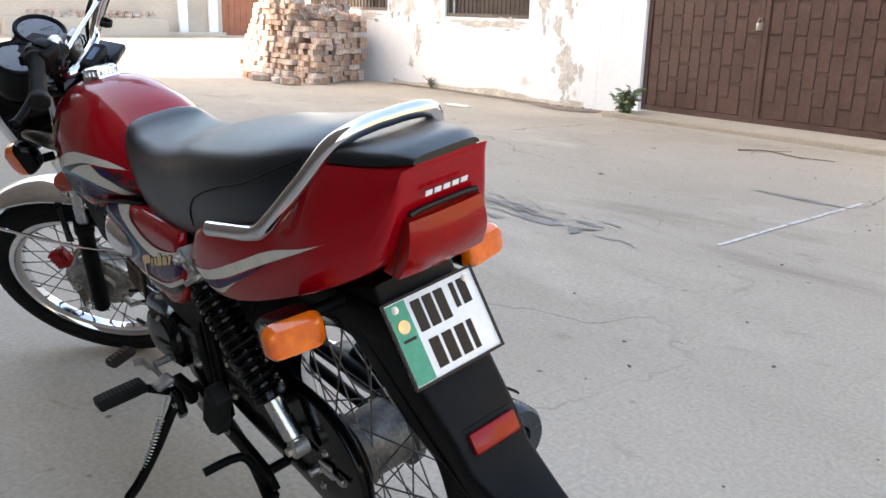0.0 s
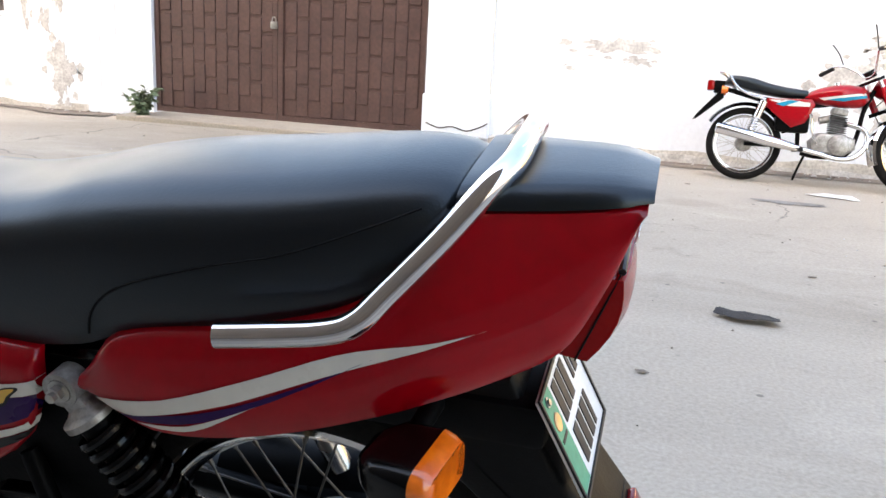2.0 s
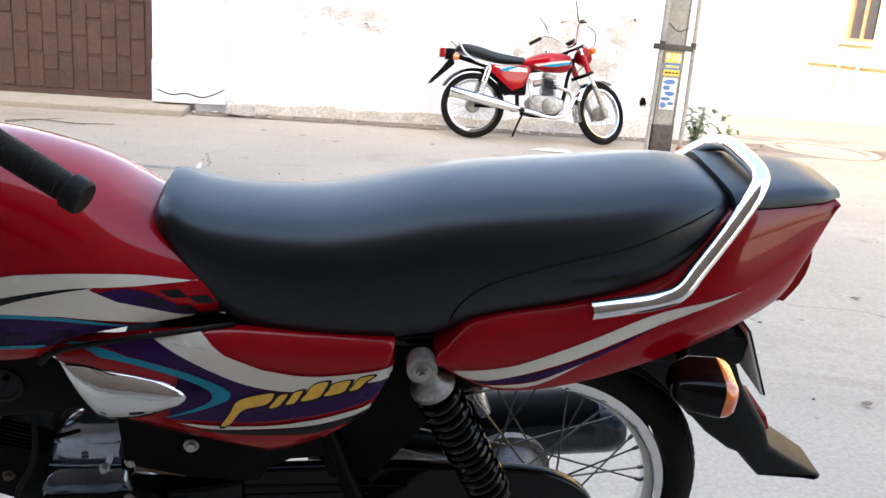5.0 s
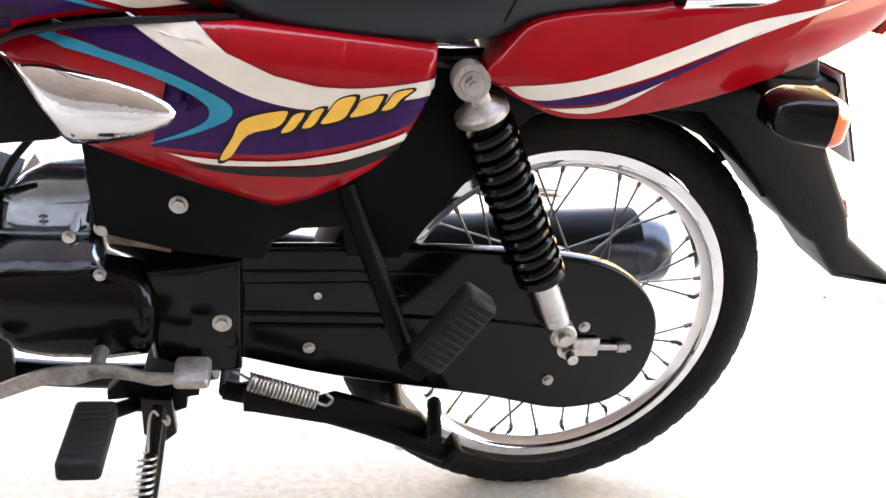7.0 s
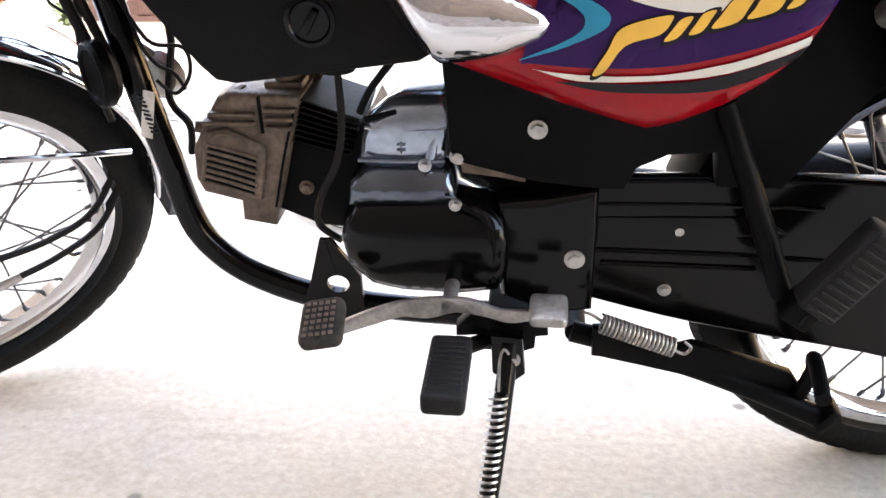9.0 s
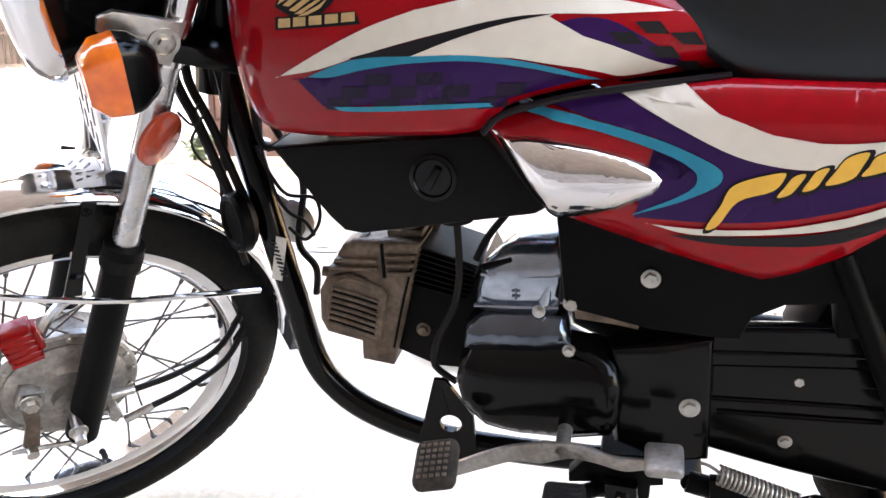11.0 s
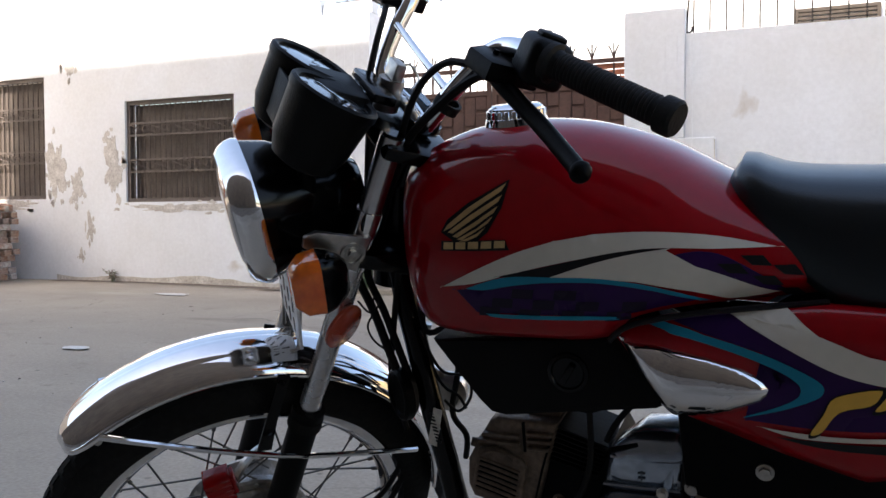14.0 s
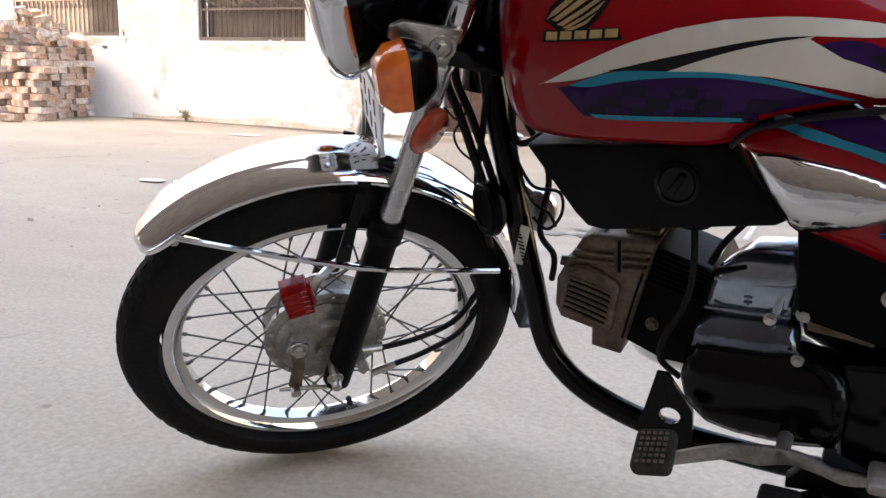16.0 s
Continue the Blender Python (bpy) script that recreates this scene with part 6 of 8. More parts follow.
part("heat_shield", moved(loft([[(0, 0.03 * math.cos(a) * 1.9, 0.03 * math.sin(a) * 1.9) for a in [math.radians(v) for v in range(30, 151, 12)]] + [(0, 0.03 * math.cos(a) * 1.8, 0.03 * math.sin(a) * 1.8) for a in [math.radians(v) for v in range(150, 29, -12)]], [(0.38, 0.03 * math.cos(a) * 1.9, 0.03 * math.sin(a) * 1.9) for a in [math.radians(v) for v in range(30, 151, 12)]] + [(0.38, 0.03 * math.cos(a) * 1.8, 0.03 * math.sin(a) * 1.8) for a in [math.radians(v) for v in range(150, 29, -12)]]]), pose(0.40, 0.142, 0.302, 0, -4, 1)), SATIN, mf, "black heat shield")
part("exhaust_pipe", tube([(-0.15, 0.05, 0.36), (-0.17, 0.09, 0.28), (-0.12, 0.13, 0.235), (0.05, 0.135, 0.245), (0.2, 0.138, 0.275), (0.30, 0.141, 0.290)], 0.016, 14, 6), CHROME, mf)

# ---- frame ----
fr = part("frame", join(tube([(-0.36, 0, 0.66), (-0.335, 0, 0.80)], 0.028, 16, 1), tube([(-0.34, 0, 0.76), (-0.1, 0, 0.70), (0.1, 0, 0.62), (0.2, 0, 0.48), (0.19, 0, 0.33)], 0.022, 12, 5), tube([(0.1, -0.07, 0.66), (0.3, -0.10, 0.66), (0.45, -0.11, 0.665), (0.7, -0.09, 0.70)], 0.012, 10, 4), tube([(0.1, 0.07, 0.66), (0.3, 0.10, 0.66), (0.45, 0.11, 0.665), (0.7, 0.09, 0.70)], 0.012, 10, 4)), BLACK, bike, "black tubular frame")
part("down_tube", tube([(-0.347, -0.01, 0.715), (-0.33, -0.02, 0.63), (-0.317, -0.025, 0.57), (-0.302, -0.03, 0.49), (-0.287, -0.03, 0.412), (-0.270, -0.03, 0.325), (-0.245, -0.03, 0.283), (-0.205, -0.03, 0.252), (-0.142, -0.03, 0.227), (-0.076, -0.03, 0.215), (0.009, -0.03, 0.208), (0.10, -0.04, 0.215), (0.17, -0.05, 0.235)], 0.0165, 16, 5), BLACK, fr)
part("sticker", moved(box(-0.0065, 0.0065, -0.0008, 0.0008, -0.028, 0.028), pose(-0.2915, -0.0475, 0.466, 0, 14, 0)), PAPER, fr, "small white code sticker")
for i in range(9):
    part("sticker_bar", moved(box(-0.004, 0.004, -0.0006, 0.0006, -0.001, 0.0008 + 0.0006 * (i % 3)), pose(-0.2915 + 0.0013 * (i - 4) * 0.75, -0.0487, 0.466 - 0.0052 * (i - 4), 0, 14, 0)), BLACKV, fr)
_rim = [(-0.090 + 0.0135 * math.cos(radians(90 - 22.5 * k)), 0.262 + 0.012 * math.sin(radians(90 - 22.5 * k))) for k in range(17)]
_gus = [(-0.101, 0.3221), (-0.108, 0.322), (-0.124, 0.262), (-0.135, 0.232), (-0.075, 0.208), (-0.060, 0.225), (-0.062, 0.275), (-0.094, 0.322), (-0.1005, 0.3221)]
part("gusset", plate(_gus + [(-0.0897, 0.274)] + _rim[1:-1] + [(-0.0903, 0.274)], -0.062, -0.055), BLACK, fr)
part("peg_strut", tube([(0.312, -0.118, 0.52), (0.345, -0.135, 0.44), (0.388, -0.155, 0.335)], 0.0115, 12, 3), SATIN, fr)
part("cross_member", box(0.09, 0.15, -0.12, 0.10, 0.238, 0.262, 0.006), SATIN, fr)
part("stand_bracket", plate([(0.075, 0.285), (0.158, 0.285), (0.159, 0.261), (0.146, 0.259), (0.145, 0.243), (0.132, 0.238), (0.09, 0.238), (0.088, 0.258), (0.059, 0.255), (0.059, 0.267)], -0.145, -0.125, 0.003), SATIN, fr)
horn = part("horn", join(lathe([(0, 0.0), (0, 0.030), (0.008, 0.037), (0.018, 0.037), (0.022, 0.033), (0.0215, 0.028), (0.018, 0.026), (0.018, 0.0)], (-0.325, -0.045, 0.515), (-0.42, -0.15, 0.515), 30), rod((-0.32, -0.03, 0.515), (-0.31, -0.02, 0.56), 0.005)), SATIN, bike, "round black horn")
part("coil", join(lathe([(0, 0), (0, 0.02), (0.006, 0.028), (0.02, 0.03), (0.03, 0.022), (0.03, 0)], (-0.30, 0.04, 0.49), (-0.30, -0.3, 0.47), 24), tube([(-0.30, 0.02, 0.51), (-0.325, 0.0, 0.55), (-0.31, 0.0, 0.60)], 0.006, 8, 4)), STEEL, bike)
for pts in ([(-0.30, 0.0, 0.62), (-0.27, 0.0, 0.55), (-0.285, 0.0, 0.47), (-0.262, -0.01, 0.44), (-0.27, 0.0, 0.40)], [(-0.33, -0.03, 0.70), (-0.345, -0.04, 0.60), (-0.36, -0.03, 0.53), (-0.345, -0.03, 0.45)], [(-0.31, -0.02, 0.68), (-0.30, -0.03, 0.60), (-0.25, -0.03, 0.62), (-0.2, -0.02, 0.64)], [(-0.33, 0.02, 0.72), (-0.36, 0.03, 0.62), (-0.34, 0.02, 0.52)]):
    part("wiring", tube(pts, 0.0045, 8, 6), GRIP, bike)
for pts, r in (([(-0.390, -0.045, 0.70), (-0.384, -0.05, 0.674), (-0.367, -0.05, 0.632), (-0.353, -0.05, 0.587), (-0.339, -0.05, 0.542), (-0.328, -0.045, 0.51)], 0.0062),
               ([(-0.376, -0.040, 0.70), (-0.371, -0.045, 0.674), (-0.354, -0.045, 0.632), (-0.340, -0.045, 0.587), (-0.326, -0.045, 0.542), (-0.316, -0.04, 0.51)], 0.0055),
               ([(-0.390, -0.05, 0.645), (-0.371, -0.055, 0.631), (-0.355, -0.055, 0.643), (-0.356, -0.055, 0.656), (-0.363, -0.055, 0.649), (-0.365, -0.055, 0.631), (-0.376, -0.055, 0.611), (-0.369, -0.055, 0.591), (-0.352, -0.05, 0.575)], 0.0016),
               ([(-0.310, -0.03, 0.60), (-0.294, -0.035, 0.568), (-0.276, -0.035, 0.543), (-0.244, -0.03, 0.537), (-0.242, -0.03, 0.508), (-0.262, -0.03, 0.485), (-0.282, -0.03, 0.5)], 0.0022),
               ([(-0.305, -0.03, 0.61), (-0.292, -0.035, 0.55), (-0.278, -0.035, 0.522), (-0.260, -0.03, 0.508), (-0.250, -0.03, 0.49)], 0.0022)):
    part("wiring", tube(pts, r, 8, 5), GRIP, bike)

# ---- engine ----
eng = part("engine", plate([(-0.045, 0.42), (-0.036, 0.478), (0.0, 0.508), (0.056, 0.511), (0.062, 0.42), (0.10, 0.40), (0.10, 0.31), (0.05, 0.30), (-0.01, 0.302), (-0.045, 0.34)], -0.088, -0.02, 0.012, 3), BLUEALU, bike, "alloy horizontal single cylinder engine", angle=50)
part("crankcase", plate([(-0.045, 0.34), (-0.045, 0.40), (0.0, 0.425), (0.10, 0.40), (0.10, 0.31), (0.05, 0.30), (-0.01, 0.302)], -0.019, 0.11, 0.012, 3), SATIN, eng)
part("generator_cover", skin([(-0.046, 0.440), (-0.040, 0.470), (-0.033, 0.490), (-0.016, 0.503), (0.002, 0.510), (0.050, 0.511), (0.056, 0.501), (0.050, 0.462), (0.045, 0.440), (0.01, 0.440)], lambda x, z: 0.106 - 5 * max(0.0, z - 0.466) ** 2 - 4 * max(0.0, -0.01 - x) ** 2, -1, 0.02, 0.009), BLUEALU, eng, angle=70)
part("filler_plug", join(rod((-0.014, -0.080, 0.480), (-0.019, -0.098, 0.490), 0.012), moved(box(-0.017, 0.017, -0.003, 0.003, 0.0, 0.009, 0.002), pose(-0.019, -0.098, 0.489, 45, -10, 15))), SATIN, eng)
part("cover_rib", join(tube([(-0.036, -0.100, 0.480), (-0.01, -0.102, 0.478), (0.030, -0.103, 0.480), (0.052, -0.101, 0.482)], 0.0024, 8, 4), tube([(-0.044, -0.107, 0.446), (-0.01, -0.108, 0.446), (0.046, -0.108, 0.448)], 0.0022, 8, 4)), BLUEALU, eng)
part("bolt_tower", join(rod((0.030, -0.104, 0.446), (0.036, -0.099, 0.472), 0.0065), rod((0.040, -0.090, 0.478), (0.046, -0.080, 0.500), 0.007)), BLUEALU, eng)
part("cast_mark", join(box(0.0005, 0.0025, -0.1085, -0.104, 0.455, 0.467, 0.0006, 1), box(-0.003, 0.006, -0.1085, -0.104, 0.4575, 0.4595, 0.0006, 1), box(-0.003, 0.006, -0.1085, -0.104, 0.4635, 0.4655, 0.0006, 1)), DARKALU, eng)
part("case_band", skin([(-0.056, 0.398), (-0.053, 0.424), (-0.032, 0.443), (0.030, 0.447), (0.053, 0.440), (0.059, 0.405), (0.03, 0.40)], lambda x, z: 0.122 - 14 * max(0.0, z - 0.405) ** 2, -1, 0.03, 0.008), DARKALU, eng, angle=70)
left = part("left_cover", skin([(-0.060, 0.388), (-0.046, 0.404), (0.03, 0.410), (0.060, 0.412), (0.088, 0.405), (0.106, 0.388), (0.112, 0.366), (0.110, 0.325), (0.102, 0.306), (0.06, 0.297), (0.0, 0.299), (-0.034, 0.307), (-0.058, 0.330), (-0.066, 0.36)], lambda x, z: 0.136 - 7 * max(0.0, z - 0.352) ** 2 - 5 * max(0.0, 0.335 - z) ** 2 - 3 * max(0.0, -0.01 - x) ** 2, -1, 0.05, 0.010), BLACK, eng, "black left crankcase cover", angle=70)
part("sprocket_cover", plate([(0.10, 0.405), (0.15, 0.412), (0.204, 0.424), (0.206, 0.275), (0.16, 0.268), (0.105, 0.29)], -0.116, -0.07, 0.010, 3), BLACK, eng, "black sprocket cover", angle=50)
part("cover_line", tube([(0.065, -0.1325, 0.41), (0.095, -0.1325, 0.385), (0.098, -0.1325, 0.32)], 0.003, 8, 3), SATIN, left)
for x, z, y, r in ((0.060, 0.455, -0.111, 0.0085), (0.059, 0.411, -0.133, 0.0065), (0.026, 0.444, -0.112, 0.0065), (0.183, 0.343, -0.118, 0.0105), (0.139, 0.489, -0.118, 0.0095)):
    part("bolt", hexbolt((x, y, z), (0, -1, 0), r, 0.006), STEEL, eng)
part("clutch_arm", plate([(0.062, 0.452), (0.085, 0.455), (0.115, 0.447), (0.13, 0.437), (0.128, 0.427), (0.10, 0.432), (0.064, 0.436)], -0.110, -0.098, 0.002), DIRTALU, eng)
cyl = part("cylinder", plate([(-0.126, 0.450), (-0.058, 0.442), (-0.045, 0.470), (-0.030, 0.440), (-0.040, 0.340), (-0.075, 0.345), (-0.100, 0.346), (-0.147, 0.366)], -0.072, 0.060, 0.006), SATIN, eng, "black cast cylinder with cooling fins")
part("core", plate([(-0.118, 0.450), (-0.104, 0.492), (-0.050, 0.473), (-0.062, 0.440)], -0.055, 0.01, 0.003), SATIN, cyl)
for i in range(8):
    f = i / 7
    a = Vector((-0.124, 0.452)).lerp(Vector((-0.108, 0.497)), f)
    b = Vector((-0.060, 0.436)).lerp(Vector((-0.045, 0.476)), f)
    part("fin", plate([(a.x, a.y), (b.x, b.y), (b.x + 0.0007, b.y + 0.0019), (a.x + 0.0007, a.y + 0.0019)], -0.076, 0.015, 0.0004, 1), SATIN, cyl)
head = part("cylinder_head", plate([(-0.232, 0.441), (-0.216, 0.470), (-0.197, 0.500), (-0.184, 0.506), (-0.105, 0.505), (-0.119, 0.456), (-0.138, 0.387), (-0.150, 0.348), (-0.188, 0.354), (-0.187, 0.378), (-0.228, 0.388), (-0.235, 0.405)], -0.082, 0.01, 0.008, 3), DIRTALU, eng, "dusty alloy cylinder head", angle=50)
part("head_cover", plate([(-0.213, 0.464), (-0.189, 0.469), (-0.152, 0.451), (-0.148, 0.441), (-0.159, 0.386), (-0.226, 0.405)], -0.091, -0.080, 0.005, 3), DIRTALU, head, angle=50)
# shade of the grooves as a flat dark sheet laid on the cover
part("groove_shade", plate([(-0.209, 0.452), (-0.158, 0.437), (-0.166, 0.393), (-0.219, 0.409)], -0.0914, -0.090), SATIN, head)
for i in range(7):
    f = i / 6
    a = Vector((-0.220, 0.408)).lerp(Vector((-0.210, 0.452)), f)
    b = Vector((-0.164, 0.391)).lerp(Vector((-0.156, 0.437)), f)
    part("rib", tube([(a.x, -0.092, a.y), ((a.x + b.x) / 2, -0.0925, (a.y + b.y) / 2 + 0.001), (b.x, -0.092, b.y)], 0.0021, 8, 2), DIRTALU, head)
part("rib", tube([(-0.208, -0.091, 0.456), (-0.194, -0.092, 0.4635), (-0.178, -0.092, 0.461), (-0.165, -0.091, 0.452)], 0.0022, 8, 4), DIRTALU, head)
for x0, x1, z in ((-0.214, -0.156, 0.474), (-0.206, -0.156, 0.484), (-0.146, -0.117, 0.470), (-0.146, -0.114, 0.480), (-0.146, -0.111, 0.490)):
    part("fin", box(x0, x1, -0.089, 0.01, z - 0.0022, z + 0.0022, 0.0012, 1), DIRTALU, head)
part("slot", box(-0.1525, -0.1485, -0.0835, -0.05, 0.462, 0.503, 0.0008, 1), SATIN, head)
part("joint", tube([(-0.113, -0.083, 0.490), (-0.129, -0.083, 0.440), (-0.146, -0.083, 0.375)], 0.0015, 6, 3), SATIN, head)
part("boss", lathe([(0, 0), (0, 0.012), (0.006, 0.012), (0.008, 0.008), (0.008, 0)], (-0.180, -0.06, 0.498), (-0.20, -0.06, 0.56), 20), DIRTALU, head)
part("boss", lathe([(0, 0), (0, 0.007), (0.012, 0.006), (0.012, 0)], (-0.216, -0.07, 0.462), (-0.26, -0.08, 0.470), 14), DIRTALU, head)
part("intake_stub", join(rod((-0.132, -0.045, 0.495), (-0.122, -0.045, 0.535), 0.014), box(-0.150, -0.108, -0.062, -0.03, 0.503, 0.512, 0.003)), DIRTALU, head)
part("bolt", hexbolt((-0.112, -0.073, 0.395), (0, -1, 0), 0.008, 0.006), DIRTALU, cyl)
part("carburettor", join(rod((-0.125, -0.01, 0.50), (-0.09, -0.01, 0.56), 0.022)), DIRTALU, eng)
part("intake_duct", join(tube([(-0.06, 0.0, 0.545), (0.0, 0.0, 0.552), (0.06, 0.0, 0.55)], 0.026, 14, 4), box(0.04, 0.12, -0.05, 0.05, 0.49, 0.60, 0.01)), SATIN, eng)
part("drain_cup", lathe([(0, 0), (0, 0.018), (0.012, 0.020), (0.016, 0.0)], (-0.062, -0.09, 0.536), (-0.062, -0.09, 0.6), 20), GREYPL, eng)
for pts in ([(-0.062, -0.09, 0.535), (-0.060, -0.10, 0.48), (-0.068, -0.105, 0.44), (-0.088, -0.105, 0.40), (-0.094, -0.10, 0.365), (-0.07, -0.1, 0.345)], [(0.008, -0.07, 0.56), (-0.03, -0.075, 0.515), (-0.046, -0.075, 0.485)], [(0.055, -0.10, 0.54), (0.053, -0.105, 0.49), (0.05, -0.107, 0.455)]):
    part("hose", tube(pts, 0.004, 8, 6), GRIP, eng)

# ---- pedals, pegs and stands ----
gear = part("gear_lever", join(plate([tuple(q) for q in smooth_line([(-0.070, 0.285), (-0.022, 0.309), (0.016, 0.322), (0.053, 0.327), (0.080, 0.325), (0.107, 0.315), (0.140, 0.315)], 4) + smooth_line([(0.140, 0.303), (0.117, 0.299), (0.090, 0.306), (0.062, 0.309), (0.034, 0.300), (0.006, 0.300), (-0.023, 0.289), (-0.070, 0.269)], 4)], -0.178, -0.171, 0.002), rod((0.055, -0.10, 0.316), (0.055, -0.178, 0.316), 0.008)), ALU, bike, "grey flat heel and toe gear lever")
part("toe_pad", moved(box(-0.023, 0.023, -0.031, 0.030, -0.013, 0.008, 0.009, 4), pose(-0.074, -0.198, 0.305, 12, -10, 4)), DUSTRUB, gear, "worn rubber toe pad")
part("stud", join(*[moved(box(-0.0022, 0.0022, -0.0022, 0.0022, 0.007, 0.0095, 0.0008, 1), pose(-0.074, -0.198, 0.305, 12, -10, 4) @ Matrix.Translation((-0.0135 + 0.0068 * i, -0.024 + 0.0085 * j, 0))) for i in range(5) for j in range(6)]), DIRTALU, gear)
part("heel_pad", moved(box(-0.019, 0.019, -0.020, 0.020, -0.007, 0.006, 0.006, 4), pose(0.157, -0.188, 0.325, 14, 0, 0)), ALU, gear)
for sg in (-1, 1):
    pg = part("footpeg", moved(box(-0.021, 0.021, -0.050, 0.050, -0.012, 0.012, 0.006, 3), pose(0.061, sg * 0.250, 0.288)), GRIP, bike, "ribbed black rubber footpeg")
    for i in range(10):
        part("rib", moved(box(-0.017, 0.017, -0.0028, 0.0028, 0.010, 0.0132, 0.001, 1), pose(0.061, sg * (0.212 + 0.0082 * i), 0.288)), GRIP, pg)
    part("peg_rod", tube([(0.10, sg * 0.13, 0.245), (0.075, sg * 0.17, 0.262), (0.063, sg * 0.205, 0.282)], 0.009, 10, 4), SATIN, pg)
    pm = pose(0.434, sg * 0.186, 0.383, 0, 33, 0)
    rp = part("passenger_peg", moved(box(-0.021, 0.021, -0.017, 0.017, -0.052, 0.052, 0.007, 3), pm), GRIP, bike, "folded passenger footpeg")
    for i in range(11):
        part("rib", moved(box(-0.0165, 0.0165, -0.0182, -0.014, -0.0024, 0.0024, 0.001, 1), pm @ Matrix.Translation((0, 0, -0.045 + 0.009 * i))), GRIP, rp)
    part("hinge", join(moved(box(-0.016, 0.016, -0.014, 0.014, -0.016, 0.016, 0.004), pose(0.400, sg * 0.178, 0.334, 0, 33, 0)), rod((0.388, sg * 0.15, 0.335), (0.405, sg * 0.19, 0.328), 0.009)), SATIN, rp)
sst = part("side_stand", join(tube([(0.118, -0.160, 0.262), (0.116, -0.175, 0.235), (0.108, -0.225, 0.165), (0.099, -0.275, 0.105), (0.094, -0.305, 0.078)], 0.0105, 12, 4), plate([(0.098, 0.275), (0.132, 0.272), (0.136, 0.225), (0.118, 0.208), (0.100, 0.225)], -0.168, -0.150, 0.003), tube([(0.094, -0.303, 0.078), (0.092, -0.316, 0.0715), (0.092, -0.335, 0.0715)], 0.0085, 10, 3)), BLACK, bike, "side stand folded down to the ground")
part("bolt", hexbolt((0.121, -0.170, 0.246), (0, -1, 0), 0.009, 0.006), STEEL, sst)
part("return_spring", join(spring((0.109, -0.198, 0.225), (0.100, -0.262, 0.118), 0.0092, 0.0017, 17, 6, 12), tube([(0.109, -0.198, 0.225), (0.109, -0.182, 0.255), (0.113, -0.176, 0.264), (0.118, -0.176, 0.258)], 0.0015, 6, 4), tube([(0.100, -0.262, 0.118), (0.098, -0.270, 0.108), (0.101, -0.268, 0.103)], 0.0015, 6, 3)), STEEL, sst)
cst = part("centre_stand", join(*[tube([(0.185, 0.11 * k, 0.245), (0.26, 0.115 * k, 0.228), (0.36, 0.125 * k, 0.200), (0.455, 0.145 * k, 0.172)], 0.0125, 12, 4) for k in (1, -1)], rod((0.19, -0.11, 0.242), (0.19, 0.11, 0.242), 0.012), rod((0.40, -0.13, 0.19), (0.40, 0.13, 0.19), 0.010), tube([(0.435, -0.13, 0.18), (0.437, -0.15, 0.235), (0.428, -0.17, 0.268), (0.42, -0.235, 0.268)], 0.008, 10, 4), *[moved(box(-0.016, 0.016, -0.016, 0.016, -0.006, 0.006, 0.003), pose(0.462, 0.148 * k, 0.178, 0, -60, 0)) for k in (1, -1)]), SATIN, bike, "folded centre stand")
part("stand_beam", plate([(0.207, 0.264), (0.226, 0.264), (0.294, 0.242), (0.315, 0.25), (0.424, 0.217), (0.451, 0.18), (0.434, 0.179), (0.318, 0.205), (0.219, 0.226), (0.208, 0.227)], -0.132, -0.118, 0.003), SATIN, cst)
part("stand_spring", join(spring((0.214, -0.142, 0.280), (0.294, -0.142, 0.252), 0.0098, 0.0018, 18, 6, 12), tube([(0.222, -0.142, 0.277), (0.205, -0.140, 0.288), (0.196, -0.138, 0.290)], 0.0019, 6, 3), tube([(0.292, -0.142, 0.250), (0.305, -0.14, 0.243), (0.312, -0.138, 0.25), (0.305, -0.136, 0.256)], 0.0019, 6, 4)), ALU, cst)


# ---- far ends of the street ----
def turned(x, y, a):
    return pose(x, y, 0, 0, 0, a)


# house on the side street: its front runs from (8.16, 12.76) to (9.65, 9.86) and on
HE = turned(8.16, 12.76, -62.8)
he = structure("house_east", moved(join(box(-3.2, 0.72, 0.0, 0.3, -0.05, 6.5), box(0.72, 1.25, 0.0, 0.3, -0.05, 1.01), box(0.72, 1.25, 0.0, 0.3, 2.1, 6.5), box(1.25, 9.0, 0.0, 0.3, -0.05, 6.5),
                                    box(0.2, 2.45, -0.06, -0.001, 0.62, 0.68, 0.01), box(-3.2, 9.0, -0.05, -0.001, -0.05, 0.06, 0.01)), HE), CREAM, "cream plastered house with a low ledge on its front", "house")
w4 = tagged(new("window_4"), "narrow dark window with a wooden frame", "window", "", "structure")
w4.matrix_world = HE @ Matrix.Translation((0.985, 0.1, 1.01))
part("window_frame", bars([(-0.265, -0.22, -0.03, 0.03, 0, 1.09), (0.22, 0.265, -0.03, 0.03, 0, 1.09), (-0.22, 0.22, -0.03, 0.03, 0, 0.05), (-0.22, 0.22, -0.03, 0.03, 1.04, 1.09), (-0.02, 0.02, -0.02, 0.02, 0.05, 1.04)]), TIMBER, w4)
part("pane", box(-0.22, 0.22, 0.035, 0.045, 0.05, 1.04), GLASS, w4)
part("window_sill", box(-0.29, 0.29, -0.16, -0.101, -0.045, -0.004, 0.005), PLASTER, w4)
